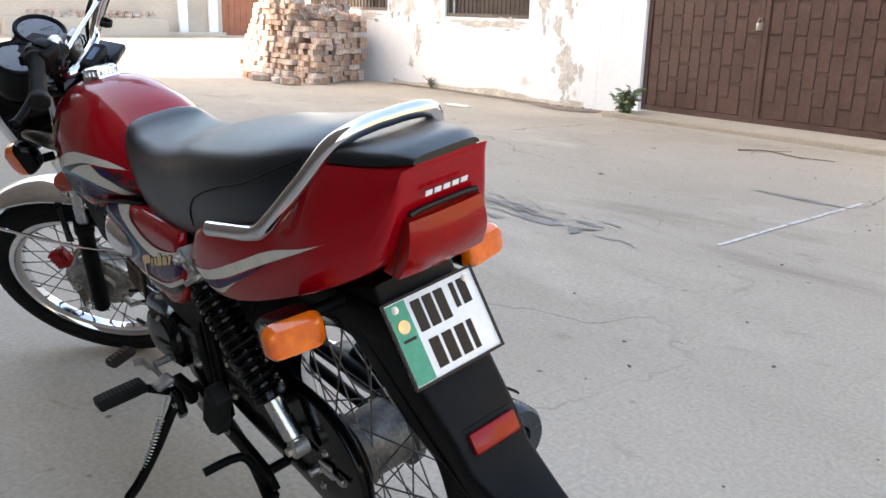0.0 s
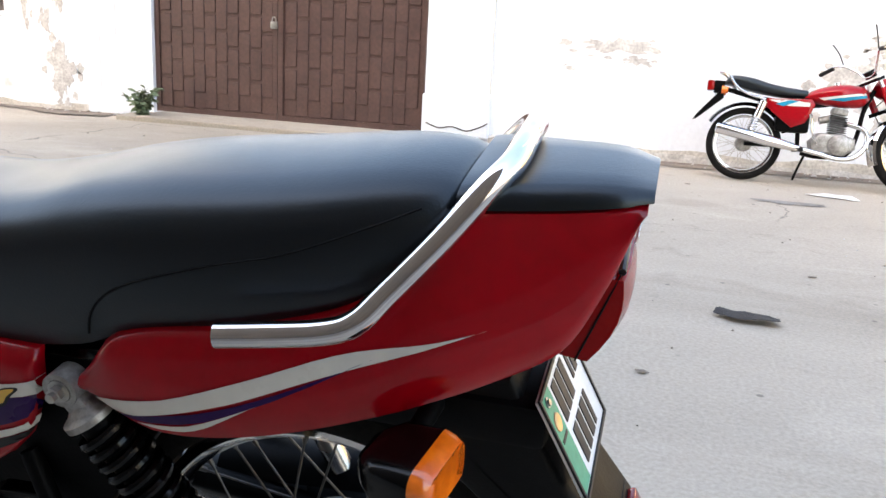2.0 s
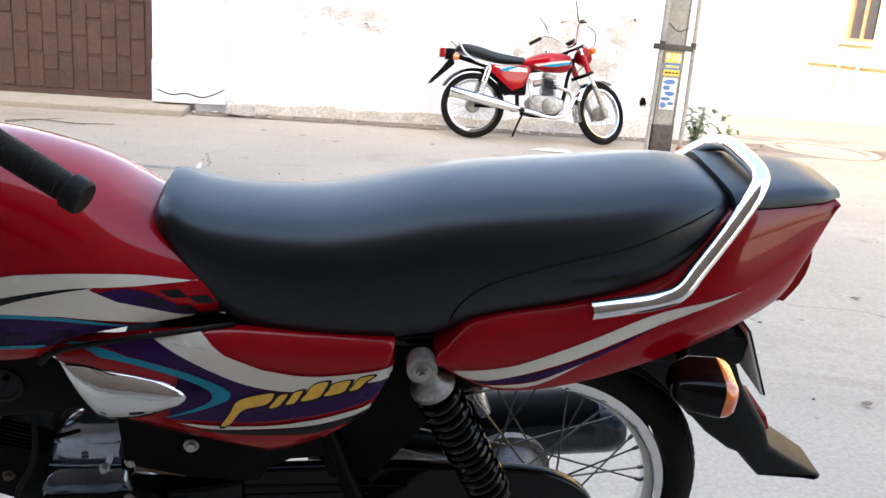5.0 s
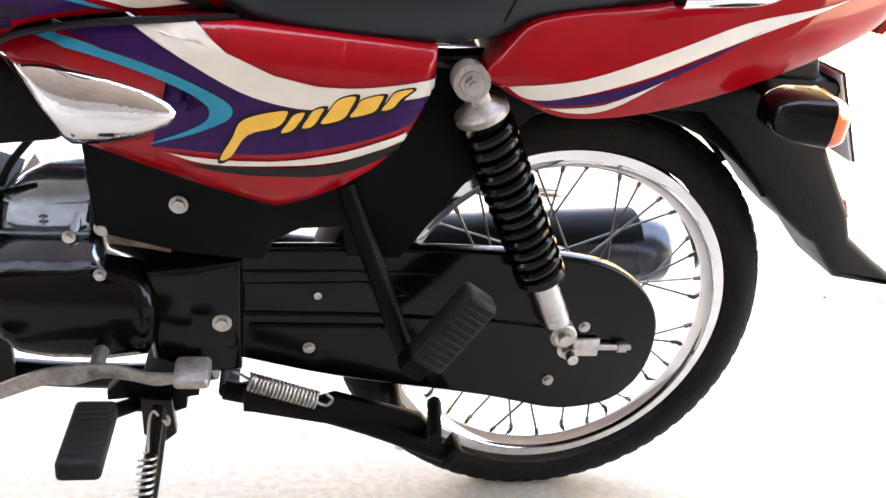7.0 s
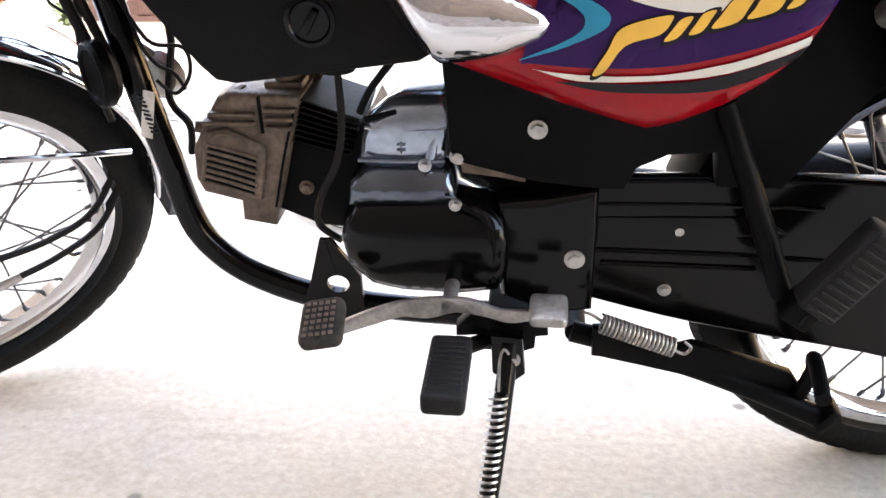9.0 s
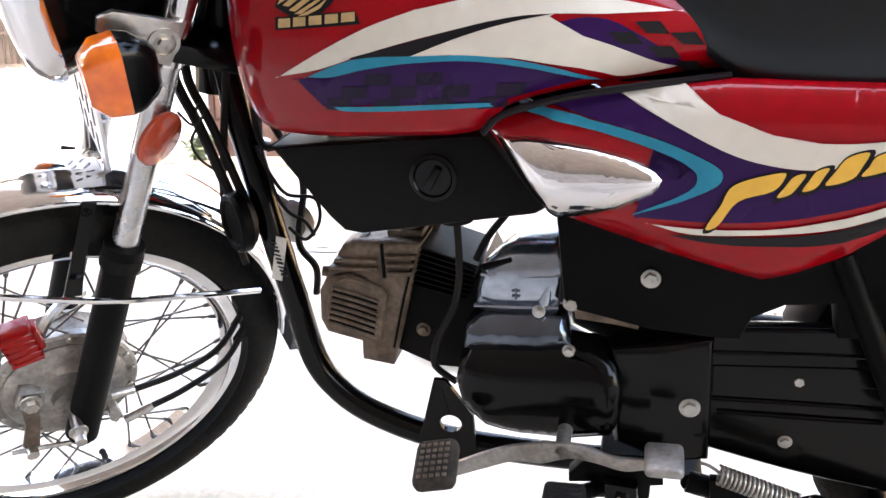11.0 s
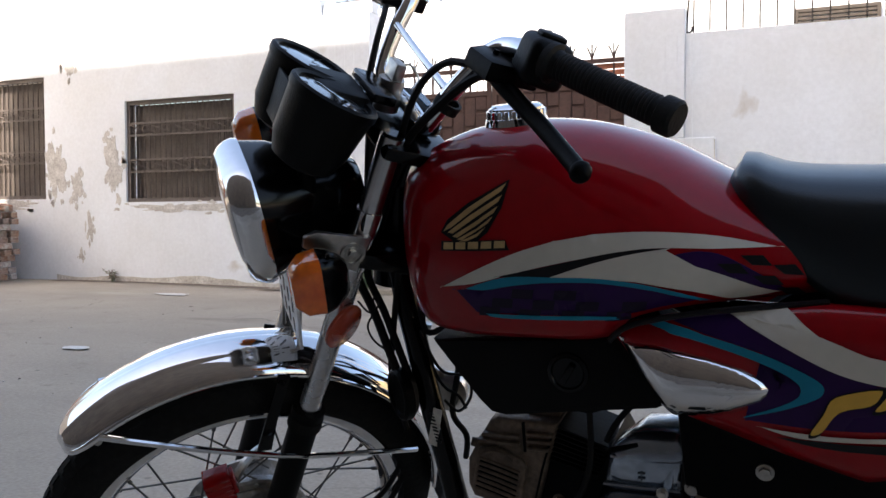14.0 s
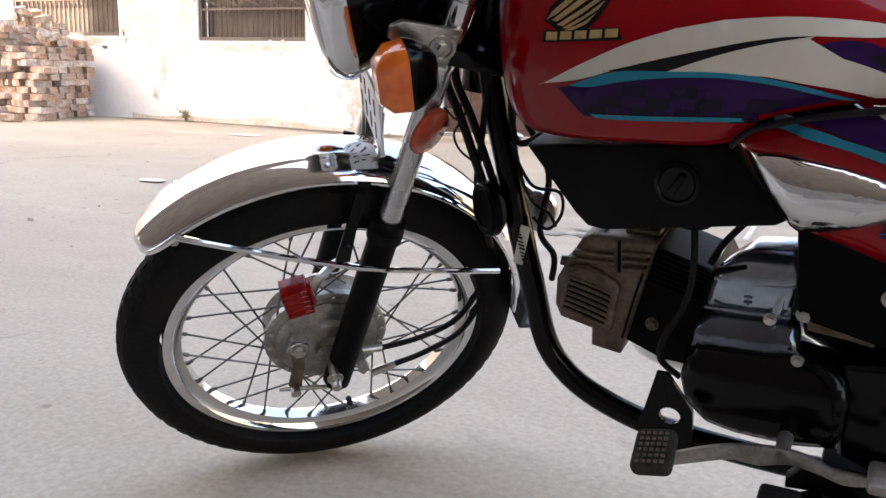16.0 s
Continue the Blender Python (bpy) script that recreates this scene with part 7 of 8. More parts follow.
for px, top in ((0.8, 0.9), (1.12, 0.62)):
    dp = thing("drain_pipe", "thin grey drain pipe on the cream house front", "pipe", HE @ Matrix.Translation((px, -0.09, 0)), "drain pipes")
    part("pipe", tube([(0, 0, 0.0), (0, 0, 0.3), (0.01, 0, top - 0.06), (0.0, 0.04, top), (0.0, 0.09, top)], 0.022, 10, 4), POLE, dp)
    part("bracket", box(-0.035, 0.035, -0.01, 0.03, top * 0.55, top * 0.55 + 0.02, 0.003), IRON, dp)
for k, (bx, bw, bh, bd) in enumerate(((0.55, 0.5, 0.24, 0.34), (1.15, 0.4, 0.2, 0.3), (-0.4, 0.8, 0.12, 0.25))):
    blk = bmesh.new()
    bmesh.ops.create_cube(blk, size=1)
    bmesh.ops.subdivide_edges(blk, edges=blk.edges[:], cuts=3, use_grid_fill=True)
    for v in blk.verts:
        v.co = Vector((v.co.x * bw, v.co.y * bd, (v.co.z + 0.5) * bh)) + 0.02 * noise.noise_vector(v.co * 3 + Vector((k, 0, 0)))
        v.co.z = max(v.co.z, -0.01)
    ob = part("stone_block", blk, PLASTER)
    ob.matrix_world = HE @ pose(bx, -0.42, 0.0, 0, 0, 7 * k)
    tagged(ob, "rough white block lying before the cream house", "stone block", "white blocks")
structure("wall_side_street", moved(box(-0.1, 0.1, -3.4, 3.4, -0.05, 1.7), turned(6.9, 19.0, -38)), PLASTER, "low white wall across the side street", "wall")

# house across the west end
structure("house_west", join(box(-26.9, -26.5, -6.0, 12.36, -0.05, 6.0), box(-26.9, -26.5, 12.36, 15.1, 2.75, 6.0), box(-26.9, -26.5, 15.1, 24.0, -0.05, 6.0)), BEIGE, "beige plastered house across the far end of the street", "house")
structure("house_plinth", join(box(-26.496, -26.08, 5.4, 10.3, -0.05, 0.52, 0.02), box(-26.496, -26.2, 10.304, 12.36, -0.05, 0.10, 0.02)), BEIGE, "low beige ledge along the foot of the far house", "ledge")
for yy in (10.92, 11.98):
    structure("pilaster", join(box(-26.49, -26.28, yy - 0.13, yy + 0.13, 0.105, 3.3, 0.01), box(-26.49, -26.24, yy - 0.19, yy + 0.19, 3.304, 3.42, 0.01)), PLASTER, "white pilaster beside the far gate", "pilaster")
og = tagged(new("door_2"), "closed orange painted steel gate of the far house", "gate", "", "structure")
og.location = (-26.6, 13.74, 0.0)
for i in range(12):
    part("plank", box(-0.03, 0.03, -1.32 + i * 0.22, -1.32 + i * 0.22 + 0.207, 0.0, 2.7), TIMBER, og)
part("cross_bar", box(0.031, 0.06, -1.32, 1.32, 1.3, 1.36, 0.005), TIMBER, og)
fh = thing("brick_heap", "low row of old bricks on the ledge of the far house", "brick pile")
_rng = random.Random(9)
_bk = mesh_of(box(-0.112, 0.112, -0.054, 0.054, -0.036, 0.036, 0.006, 1), "brick", False)
for i in range(16):
    for j in range(3):
        if _rng.random() < 0.85:
            ob = part("brick", _bk, BRICK, fh)
            ob.matrix_local = pose(-26.28 + 0.02 * j, 6.2 + 0.24 * i + _rng.uniform(-0.03, 0.03), 0.556 + 0.075 * j, 0, 0, 90 + _rng.uniform(-12, 12))


# ---- stains, patches and litter of the street ----
def blob(cx, cz, w, h, seed, n=34, rough=0.35):
    """An irregular outline round (cx, cz)."""
    out = []
    for i in range(n):
        a = 2 * math.pi * i / n
        r = 1 + rough * (noise.noise((math.cos(a) * 1.6 + seed, math.sin(a) * 1.6, seed * 0.7)) + 0.6 * noise.noise((math.cos(a) * 5 + seed, math.sin(a) * 5, 2.0)))
        out.append((cx + w / 2 * r * math.cos(a), cz + h / 2 * r * math.sin(a)))
    return out


def wall_patch(owner, cx, cz, w, h, seed, mat=None, y=WY):
    r = random.Random(int(seed * 10))
    bits = [plate(blob(cx, cz, w * 0.85, h * 0.85, seed, 56, 0.75), y - 0.0035, y + 0.002)]
    for _ in range(7):
        a, k = r.uniform(0, 2 * math.pi), r.uniform(0.1, 0.3)
        bits.append(plate(blob(cx + 0.62 * w * math.cos(a), cz + 0.62 * h * math.sin(a), k * min(w, 0.4), k * min(h, 0.4), seed + a, 18, 0.7), y - 0.003, y + 0.002))
    return part("bare_patch", join(*bits), mat or BARE, owner, "flaked patch of bare grey plaster", smooth=False)


for k, (cx, cz, w, h) in enumerate(((-10.65, 1.25, 0.30, 0.9), (-9.4, 0.9, 1.3, 0.16), (-8.28, 1.35, 0.26, 0.75), (-7.95, 1.1, 0.22, 0.35), (-7.38, 1.35, 0.28, 0.7), (-6.5, 0.86, 1.35, 0.13), (-5.40, 1.15, 0.2, 0.55),
                                    (-7.75, 0.62, 0.12, 0.3), (-8.05, 2.6, 0.2, 0.35), (-11.2, 1.9, 0.35, 0.6), (-4.98, 0.40, 0.34, 0.55), (-5.0, 1.3, 0.22, 0.5), (-5.15, 0.85, 0.12, 0.2), (-7.9, 0.3, 0.10, 0.14))):
    wall_patch(WALL_N, cx, cz, w, h, k * 1.7 + 0.3)
for k, (cx, cz, w, h) in enumerate(((0.38, 0.92, 0.62, 0.16), (0.62, 0.80, 0.2, 0.07), (0.05, 0.72, 0.08, 0.05), (2.25, 0.75, 0.5, 0.3), (2.62, 0.5, 0.45, 0.4), (2.9, 0.9, 0.3, 0.25), (3.35, 0.35, 0.3, 0.3), (1.95, 0.45, 0.25, 0.15), (2.45, 1.02, 0.22, 0.12))):
    wall_patch(WALL_E, cx, cz, w, h, k * 2.3 + 9.1)


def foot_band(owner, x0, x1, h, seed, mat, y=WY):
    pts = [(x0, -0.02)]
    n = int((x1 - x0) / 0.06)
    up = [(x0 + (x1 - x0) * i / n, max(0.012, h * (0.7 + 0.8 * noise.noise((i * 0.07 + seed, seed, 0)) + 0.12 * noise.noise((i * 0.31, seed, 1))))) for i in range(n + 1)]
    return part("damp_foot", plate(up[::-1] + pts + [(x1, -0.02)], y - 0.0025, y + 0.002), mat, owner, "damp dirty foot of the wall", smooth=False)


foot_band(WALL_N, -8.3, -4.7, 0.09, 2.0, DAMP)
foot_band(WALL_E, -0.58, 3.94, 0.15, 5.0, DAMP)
foot_band(WALL_E, 0.6, 3.94, 0.06, 8.0, BARE, WY - 0.004)


def crack(owner, pts, r, mat):
    return part("crack", tube(pts, r, 5, 3), mat, owner, smooth=False)


crack(PIER_E, [(-1.17, WY - 0.05, 0.17), (-1.05, WY - 0.051, 0.13), (-0.93, WY - 0.051, 0.15), (-0.8, WY - 0.051, 0.12), (-0.68, WY - 0.051, 0.16), (-0.61, WY - 0.051, 0.2)], 0.006, IRON)
crack(PIER_E, [(-0.606, WY - 0.032, 0.45), (-0.610, WY - 0.032, 0.8), (-0.607, WY - 0.032, 1.1), (-0.608, WY - 0.032, 1.4)], 0.004, DAMP)
for gx, z0 in ((-1.03, 0.86), (-0.93, 0.74), (-0.80, 0.86)):
    structure("trim_groove", join(box(gx - 0.007, gx + 0.007, WY - 0.036, WY - 0.0305, z0, 2.3), box(gx - 0.03, gx + 0.007, WY - 0.037, WY - 0.0315, z0 - 0.012, z0)), PLASTER, "shallow groove in the pier plaster", "trim")


def ground_lift(x, y):
    near = max(0.0, 1 - max(abs(x), abs(y)) / 40)
    z = 0.012 * near * (noise.noise((x * 0.5, y * 0.5, 0)) + 0.5 * noise.noise((x * 1.7, y * 1.7, 3))) - 0.004
    return z * 0.15 if -2 < x < 2 and -2 < y < 1.2 else z


def flat_on_ground(outline, lift=0.004, cell=0.12):
    bm = bmesh.new()
    f = bm.faces.new([bm.verts.new((x, y, 0)) for x, y in outline])
    bmesh.ops.triangulate(bm, faces=[f])
    for _ in range(5):
        long = [e for e in bm.edges if e.calc_length() > cell * 1.7]
        if not long:
            break
        bmesh.ops.subdivide_edges(bm, edges=long, cuts=1)
        bmesh.ops.triangulate(bm, faces=bm.faces[:])
    for v in bm.verts:
        v.co.z = ground_lift(v.co.x, v.co.y) + lift
    return bm


ground = bpy.data.objects["ground"]
# dirt strip along the foot of the wall, with gaps before the gate
for x0, x1, d, seed in ((-8.2, -4.1, 0.20, 1.0), (-1.35, 4.2, 0.26, 4.0), (4.0, 6.0, 0.5, 6.0)):
    n = int((x1 - x0) / 0.1)
    front = [(x0 + (x1 - x0) * i / n, WY + 0.02 - d * (1 + 0.55 * noise.noise((i * 0.35, seed, 0)) + 0.3 * noise.noise((i * 1.3, seed, 2)))) for i in range(n + 1)]
    part("dirt_or_helper_strip", flat_on_ground(front + [(x1, WY + 0.05), (x0, WY + 0.05)], 0.006), DIRT, ground, "strip of loose dirt along the wall foot", "stuff")
# unseen brown strip added behind the camera; darkens what the bike reflects
n = 110
part("dirt_or_helper_strip", flat_on_ground([(-7.5 + 0.1 * i, -1.38 + 0.16 * noise.noise((i * 0.22, 9.0, 0)) + 0.06 * noise.noise((i * 0.9, 9.0, 2))) for i in range(n + 1)] + [(-7.5 + 0.1 * n, -2.79), (-7.5, -2.79)], 0.006, 0.3), DIRT, ground, "unseen dirt-coloured strip added to darken reflections in the motorcycle", "stuff")
rng = random.Random(12)
STAIN = material("oil_stain", (0.17, 0.155, 0.14), 0.75, 0, 0.3, 9, 0.3, 90, second=(0.27, 0.25, 0.23))
for k, (x, y, w, h) in enumerate(((4.7, 7.0, 1.7, 0.35), (5.4, 6.5, 1.2, 0.14), (4.0, 6.15, 0.8, 0.16), (-1.55, 2.35, 0.34, 0.10), (-1.22, 2.22, 0.30, 0.08), (-1.0, 2.38, 0.16, 0.05), (-1.4, 2.1, 0.14, 0.05), (1.75, 4.9, 0.5, 0.10), (2.8, 4.75, 0.5, 0.09), (-0.75, 3.9, 0.5, 0.07), (4.4, 5.9, 0.9, 0.2))):
    part("stain", flat_on_ground(blob(x, y, w, h, k * 3.1 + 2, 30, 0.8), 0.004), STAIN, ground, "dark stain on the concrete")
web = random.Random(31)
for k in range(22):
    x, y = -1.7 + 0.85 * web.random(), 2.18 + 0.28 * web.random()
    a = web.uniform(-0.5, 0.5) + (math.pi if web.random() < 0.5 else 0)
    line = [Vector((x, y))]
    for q in range(6):
        a += web.uniform(-0.8, 0.8)
        line.append(line[-1] + 0.055 * Vector((math.cos(a), 0.75 * math.sin(a))))
    w = [web.uniform(0.004, 0.012) * (1 - 0.14 * q) for q in range(7)]
    part("crack", flat_on_ground([(p.x, p.y - w[q]) for q, p in enumerate(line)] + [(p.x, p.y + w[q]) for q, p in reversed(list(enumerate(line)))], 0.0045 + 0.0002 * k), STAIN, ground, "cracked dark patch in the concrete")
part("dirt_mound", flat_on_ground(blob(-4.75, 6.18, 0.75, 0.22, 3.3, 30, 0.5), 0.012), DIRT, ground, "small mound of loose dirt")
for k, (a, c) in enumerate(((0.0, 0.42), (0.45, 0.58), (0.60, 0.86), (0.88, 1.0))):
    p0, p1 = Vector((-0.40 - 0.07 * a, 2.57 + 1.52 * a)), Vector((-0.40 - 0.07 * c, 2.57 + 1.52 * c))
    w0, w1 = 0.012 + 0.003 * (k % 2), 0.010
    part("chalk_line", flat_on_ground([(p0.x - w0, p0.y), (p0.x + w0, p0.y), (p1.x + w1, p1.y), (p1.x - w1, p1.y)], 0.004), CHALK, ground, "worn white chalk line")


def manhole():
    bm = join(ring((0, 0, 0), (0, 0, 1), 0.47, [(-0.05, -0.02), (0.05, -0.02), (0.05, 0.012), (-0.05, 0.012)], 48), lathe([(-0.01, 0.0), (-0.01, 0.405), (0.004, 0.405), (0.007, 0.3), (0.008, 0.0)], (0, 0, 0), (0, 0, 1), 40))
    ob = part("manhole", bm, GROUND)
    ob.location = (4.92, 6.3, ground_lift(4.92, 6.3) + 0.004)
    return tagged(ob, "round concrete manhole ring set in the street", "manhole", kind="structure")


manhole()


def litter(name, outline, label, category, mat, lift=0.004, curl=0.012, seed=0.0):
    bm = flat_on_ground(outline, lift, 0.05)
    for v in bm.verts:
        v.co.z += curl * (0.5 + 0.5 * noise.noise((v.co.x * 14 + seed, v.co.y * 14, 0)))
    r = bmesh.ops.extrude_face_region(bm, geom=bm.faces[:])
    bmesh.ops.translate(bm, vec=(0, 0, -0.002), verts=[v for v in r["geom"] if isinstance(v, bmesh.types.BMVert)])
    return tagged(part(name, bm, mat), label, category)


litter("paper_scrap", blob(-5.52, 5.3, 0.40, 0.17, 1.2, 14, 0.4), "crumpled white paper scrap on the concrete", "paper", PAPER, seed=1)
litter("tissue", blob(-3.65, 2.4, 0.17, 0.12, 4.2, 12, 0.4), "flattened white tissue on the concrete", "tissue", PAPER, seed=2)
litter("paper_scrap", [(1.88, 5.33), (2.22, 5.24), (2.2, 5.42), (2.02, 5.44)], "folded white paper lying before the parked motorcycle", "paper", PAPER, seed=3)
litter("rag", blob(1.29, 2.22, 0.24, 0.10, 7.7, 20, 0.5), "flattened dark rag on the concrete", "rag", material("dark_rag", (0.035, 0.03, 0.028), 0.95, 0, 0.4, 40, 0.8, 120), curl=0.03, seed=4)
for k, (x, y) in enumerate(((-0.2, 5.55), (0.1, 5.4), (0.35, 5.2), (1.1, 5.3), (1.62, 3.0), (0.95, 1.55), (-2.4, 4.7), (-4.6, 4.5), (-3.1, 1.2), (2.5, 1.9), (1.9, 0.9), (-1.9, 3.5))):
    litter("dry_leaf", blob(x, y, 0.04, 0.02, k * 1.9, 9, 0.4), "small dry brown leaf on the concrete", "leaf", DIRT, 0.003, 0.01, k)
tw = thing("twig", "thin dry branching twig on the concrete", "twig", pose(-1.65, 5.33, ground_lift(-1.65, 5.33) + 0.006))
part("stem", tube([(-0.36, -0.07, 0), (-0.15, 0.02, 0.012), (0.1, -0.02, 0.005), (0.36, 0.07, 0)], 0.006, 6, 4, radii=(0.008, 0.003)), DIRT, tw)
for a, b in (((-0.15, 0.02, 0.01), (-0.02, 0.13, 0.015)), ((0.05, -0.01, 0.01), (0.2, -0.1, 0.01)), ((-0.25, -0.02, 0.0), (-0.2, -0.14, 0.0))):
    part("side_shoot", rod(a, b, 0.0045, 0.002, 5), DIRT, tw)
# rubble along the wall foot
PEB = []
for k in range(4):
    b = bmesh.new()
    bmesh.ops.create_icosphere(b, subdivisions=1, radius=1)
    for v in b.verts:
        v.co = v.co * (0.75 + 0.4 * noise.noise(v.co * 1.3 + Vector((k * 5, 0, 0)))) * 1.0
        v.co.z *= 0.6
    PEB.append(mesh_of(b, "pebble", False))
rub = thing("rubble", "small stones and crumbled plaster along the wall foot", "rubble", pose(0, 0, 0))
for i in range(110):
    u = rng.random()
    x = rng.uniform(-1.4, -0.2) if u < 0.4 else rng.uniform(-5.3, -4.1) if u < 0.6 else rng.uniform(-0.2, 4.4)
    y = WY - abs(rng.gauss(0, 0.13)) - 0.06
    s = rng.uniform(0.008, 0.026)
    ob = part("pebble", PEB[rng.randrange(4)].copy(), STONE if rng.random() < 0.6 else DIRT, rub)
    ob.matrix_local = Matrix.Translation((x, y, ground_lift(x, y) + 0.006 + s * 0.35)) @ pose(0, 0, 0, 0, 0, rng.uniform(0, 360)) @ Matrix.Diagonal((s * 1.3, s, s, 1))
grit = thing("grit", "scattered small stones on the concrete street", "gravel")
for i in range(170):
    x, y = rng.uniform(-4.5, 4.5), rng.uniform(0.6, 5.9)
    q = rng.uniform(0.003, 0.009)
    ob = part("pebble", PEB[rng.randrange(4)].copy(), DIRT if rng.random() < 0.7 else STONE, grit)
    ob.matrix_local = Matrix.Translation((x, y, ground_lift(x, y) + q * 0.3)) @ pose(0, 0, 0, 0, 0, rng.uniform(0, 360)) @ Matrix.Diagonal((q * 1.4, q, q, 1))
ws = bmesh.new()
bmesh.ops.create_cube(ws, size=1)
bmesh.ops.bevel(ws, geom=ws.edges[:], offset=0.12, segments=2, affect="EDGES")
for v in ws.verts:
    v.co = Vector((v.co.x * 0.22, v.co.y * 0.14, v.co.z * 0.11)) + 0.012 * noise.noise_vector(v.co * 3)
ob = part("stone", ws, STONE)
ob.matrix_world = pose(-0.46, 6.28, 0.058, 0, 4, 12)
tagged(ob, "pale broken stone at the wall foot", "stone")


# ---- plants ----
def leaf_mesh(L, W, fold=0.15, n=5):
    bm = bmesh.new()
    rows = []
    for i in range(n + 1):
        t = i / n
        w = W / 2 * math.sin(math.pi * min(1.0, t * 0.92 + 0.06)) ** 0.8
        z = -0.25 * L * t * t
        rows.append([bm.verts.new((L * t, -w, z + fold * w)), bm.verts.new((L * t, 0, z)), bm.verts.new((L * t, w, z + fold * w))])
    for a, b in zip(rows, rows[1:]):
        for k in (0, 1):
            bm.faces.new((a[k], a[k + 1], b[k + 1], b[k]))
    return bm


def bush(name, label, x, y, h, spread, stems, leaves, L, W, seed, mat=None, single=False, group=""):
    r = random.Random(seed)
    p = thing(name, label, "plant", pose(x, y, ground_lift(x, y)), group)
    foliage = []
    for s in range(stems):
        a = r.uniform(0, 2 * math.pi)
        d = spread * math.sqrt(r.random())
        top = Vector((d * math.cos(a), d * math.sin(a) * 0.7, h * r.uniform(0.55, 1.0)))
        mid = Vector((top.x * 0.35, top.y * 0.35, top.z * 0.55))
        part("stem", tube([(0.02 * math.cos(a), 0.02 * math.sin(a), -0.01), mid, top], 0.005, 5, 3, radii=(0.006, 0.0025)), IRON if single else LEAF, p)
        for i in range(leaves):
            t = r.uniform(0.15, 1.0)
            q = mid * (t * 2) if t < 0.5 else mid + (top - mid) * (t * 2 - 1)
            sc = r.uniform(0.6, 1.15)
            m = Matrix.Translation(q) @ pose(0, 0, 0, r.uniform(-35, 35), r.uniform(-55, 25), r.uniform(0, 360)) @ Matrix.Diagonal((sc, sc, sc, 1))
            foliage.append(moved(leaf_mesh(L, W), m))
    if single:
        for f in foliage:
            part("leaf", f, mat or LEAF, p)
    else:
        part("foliage", join(*foliage), mat or LEAF, p, kind="stuff")
    return p


bush("weed_bush", "leafy green weed growing at the gate pier", -3.91, 6.2, 0.33, 0.21, 20, 20, 0.07, 0.04, 3)
bush("weed_bush", "sparse dry weed at the wall foot", -7.3, 6.36, 0.16, 0.16, 8, 10, 0.05, 0.018, 5, DIRT)
bush("weed_bush", "leafy green weed behind the utility pole", 3.42, 5.75, 0.42, 0.16, 12, 14, 0.07, 0.035, 8)
bush("weed_bush", "low green weed at the wall corner", 3.9, 6.2, 0.2, 0.15, 8, 10, 0.05, 0.025, 15)
bush("weed_bush", "low green weed on the side street", 4.9, 8.4, 0.12, 0.22, 7, 9, 0.05, 0.02, 18)
BIGLEAF = material("broad_leaf", (0.10, 0.15, 0.06), 0.5, 0, 0.3, 8, 0.1, 40, second=(0.18, 0.2, 0.10), random_tint=0.25)
bush("broad_leaf_plant", "tall plant with broad pale green leaves", 9.0, 15.4, 1.2, 0.5, 11, 8, 0.30, 0.17, 21, BIGLEAF, True)


# ---- utility pole ----
def text_mesh(s, size, depth):
    cu = bpy.data.curves.new("words", "FONT")
    cu.body, cu.size, cu.extrude = s, size, depth
    cu.align_x, cu.align_y = "CENTER", "CENTER"
    tmp = bpy.data.objects.new("words", cu)
    scene.collection.objects.link(tmp)
    me = bpy.data.meshes.new_from_object(tmp.evaluated_get(bpy.context.evaluated_depsgraph_get()))
    bpy.data.objects.remove(tmp)
    bpy.data.curves.remove(cu)
    return me


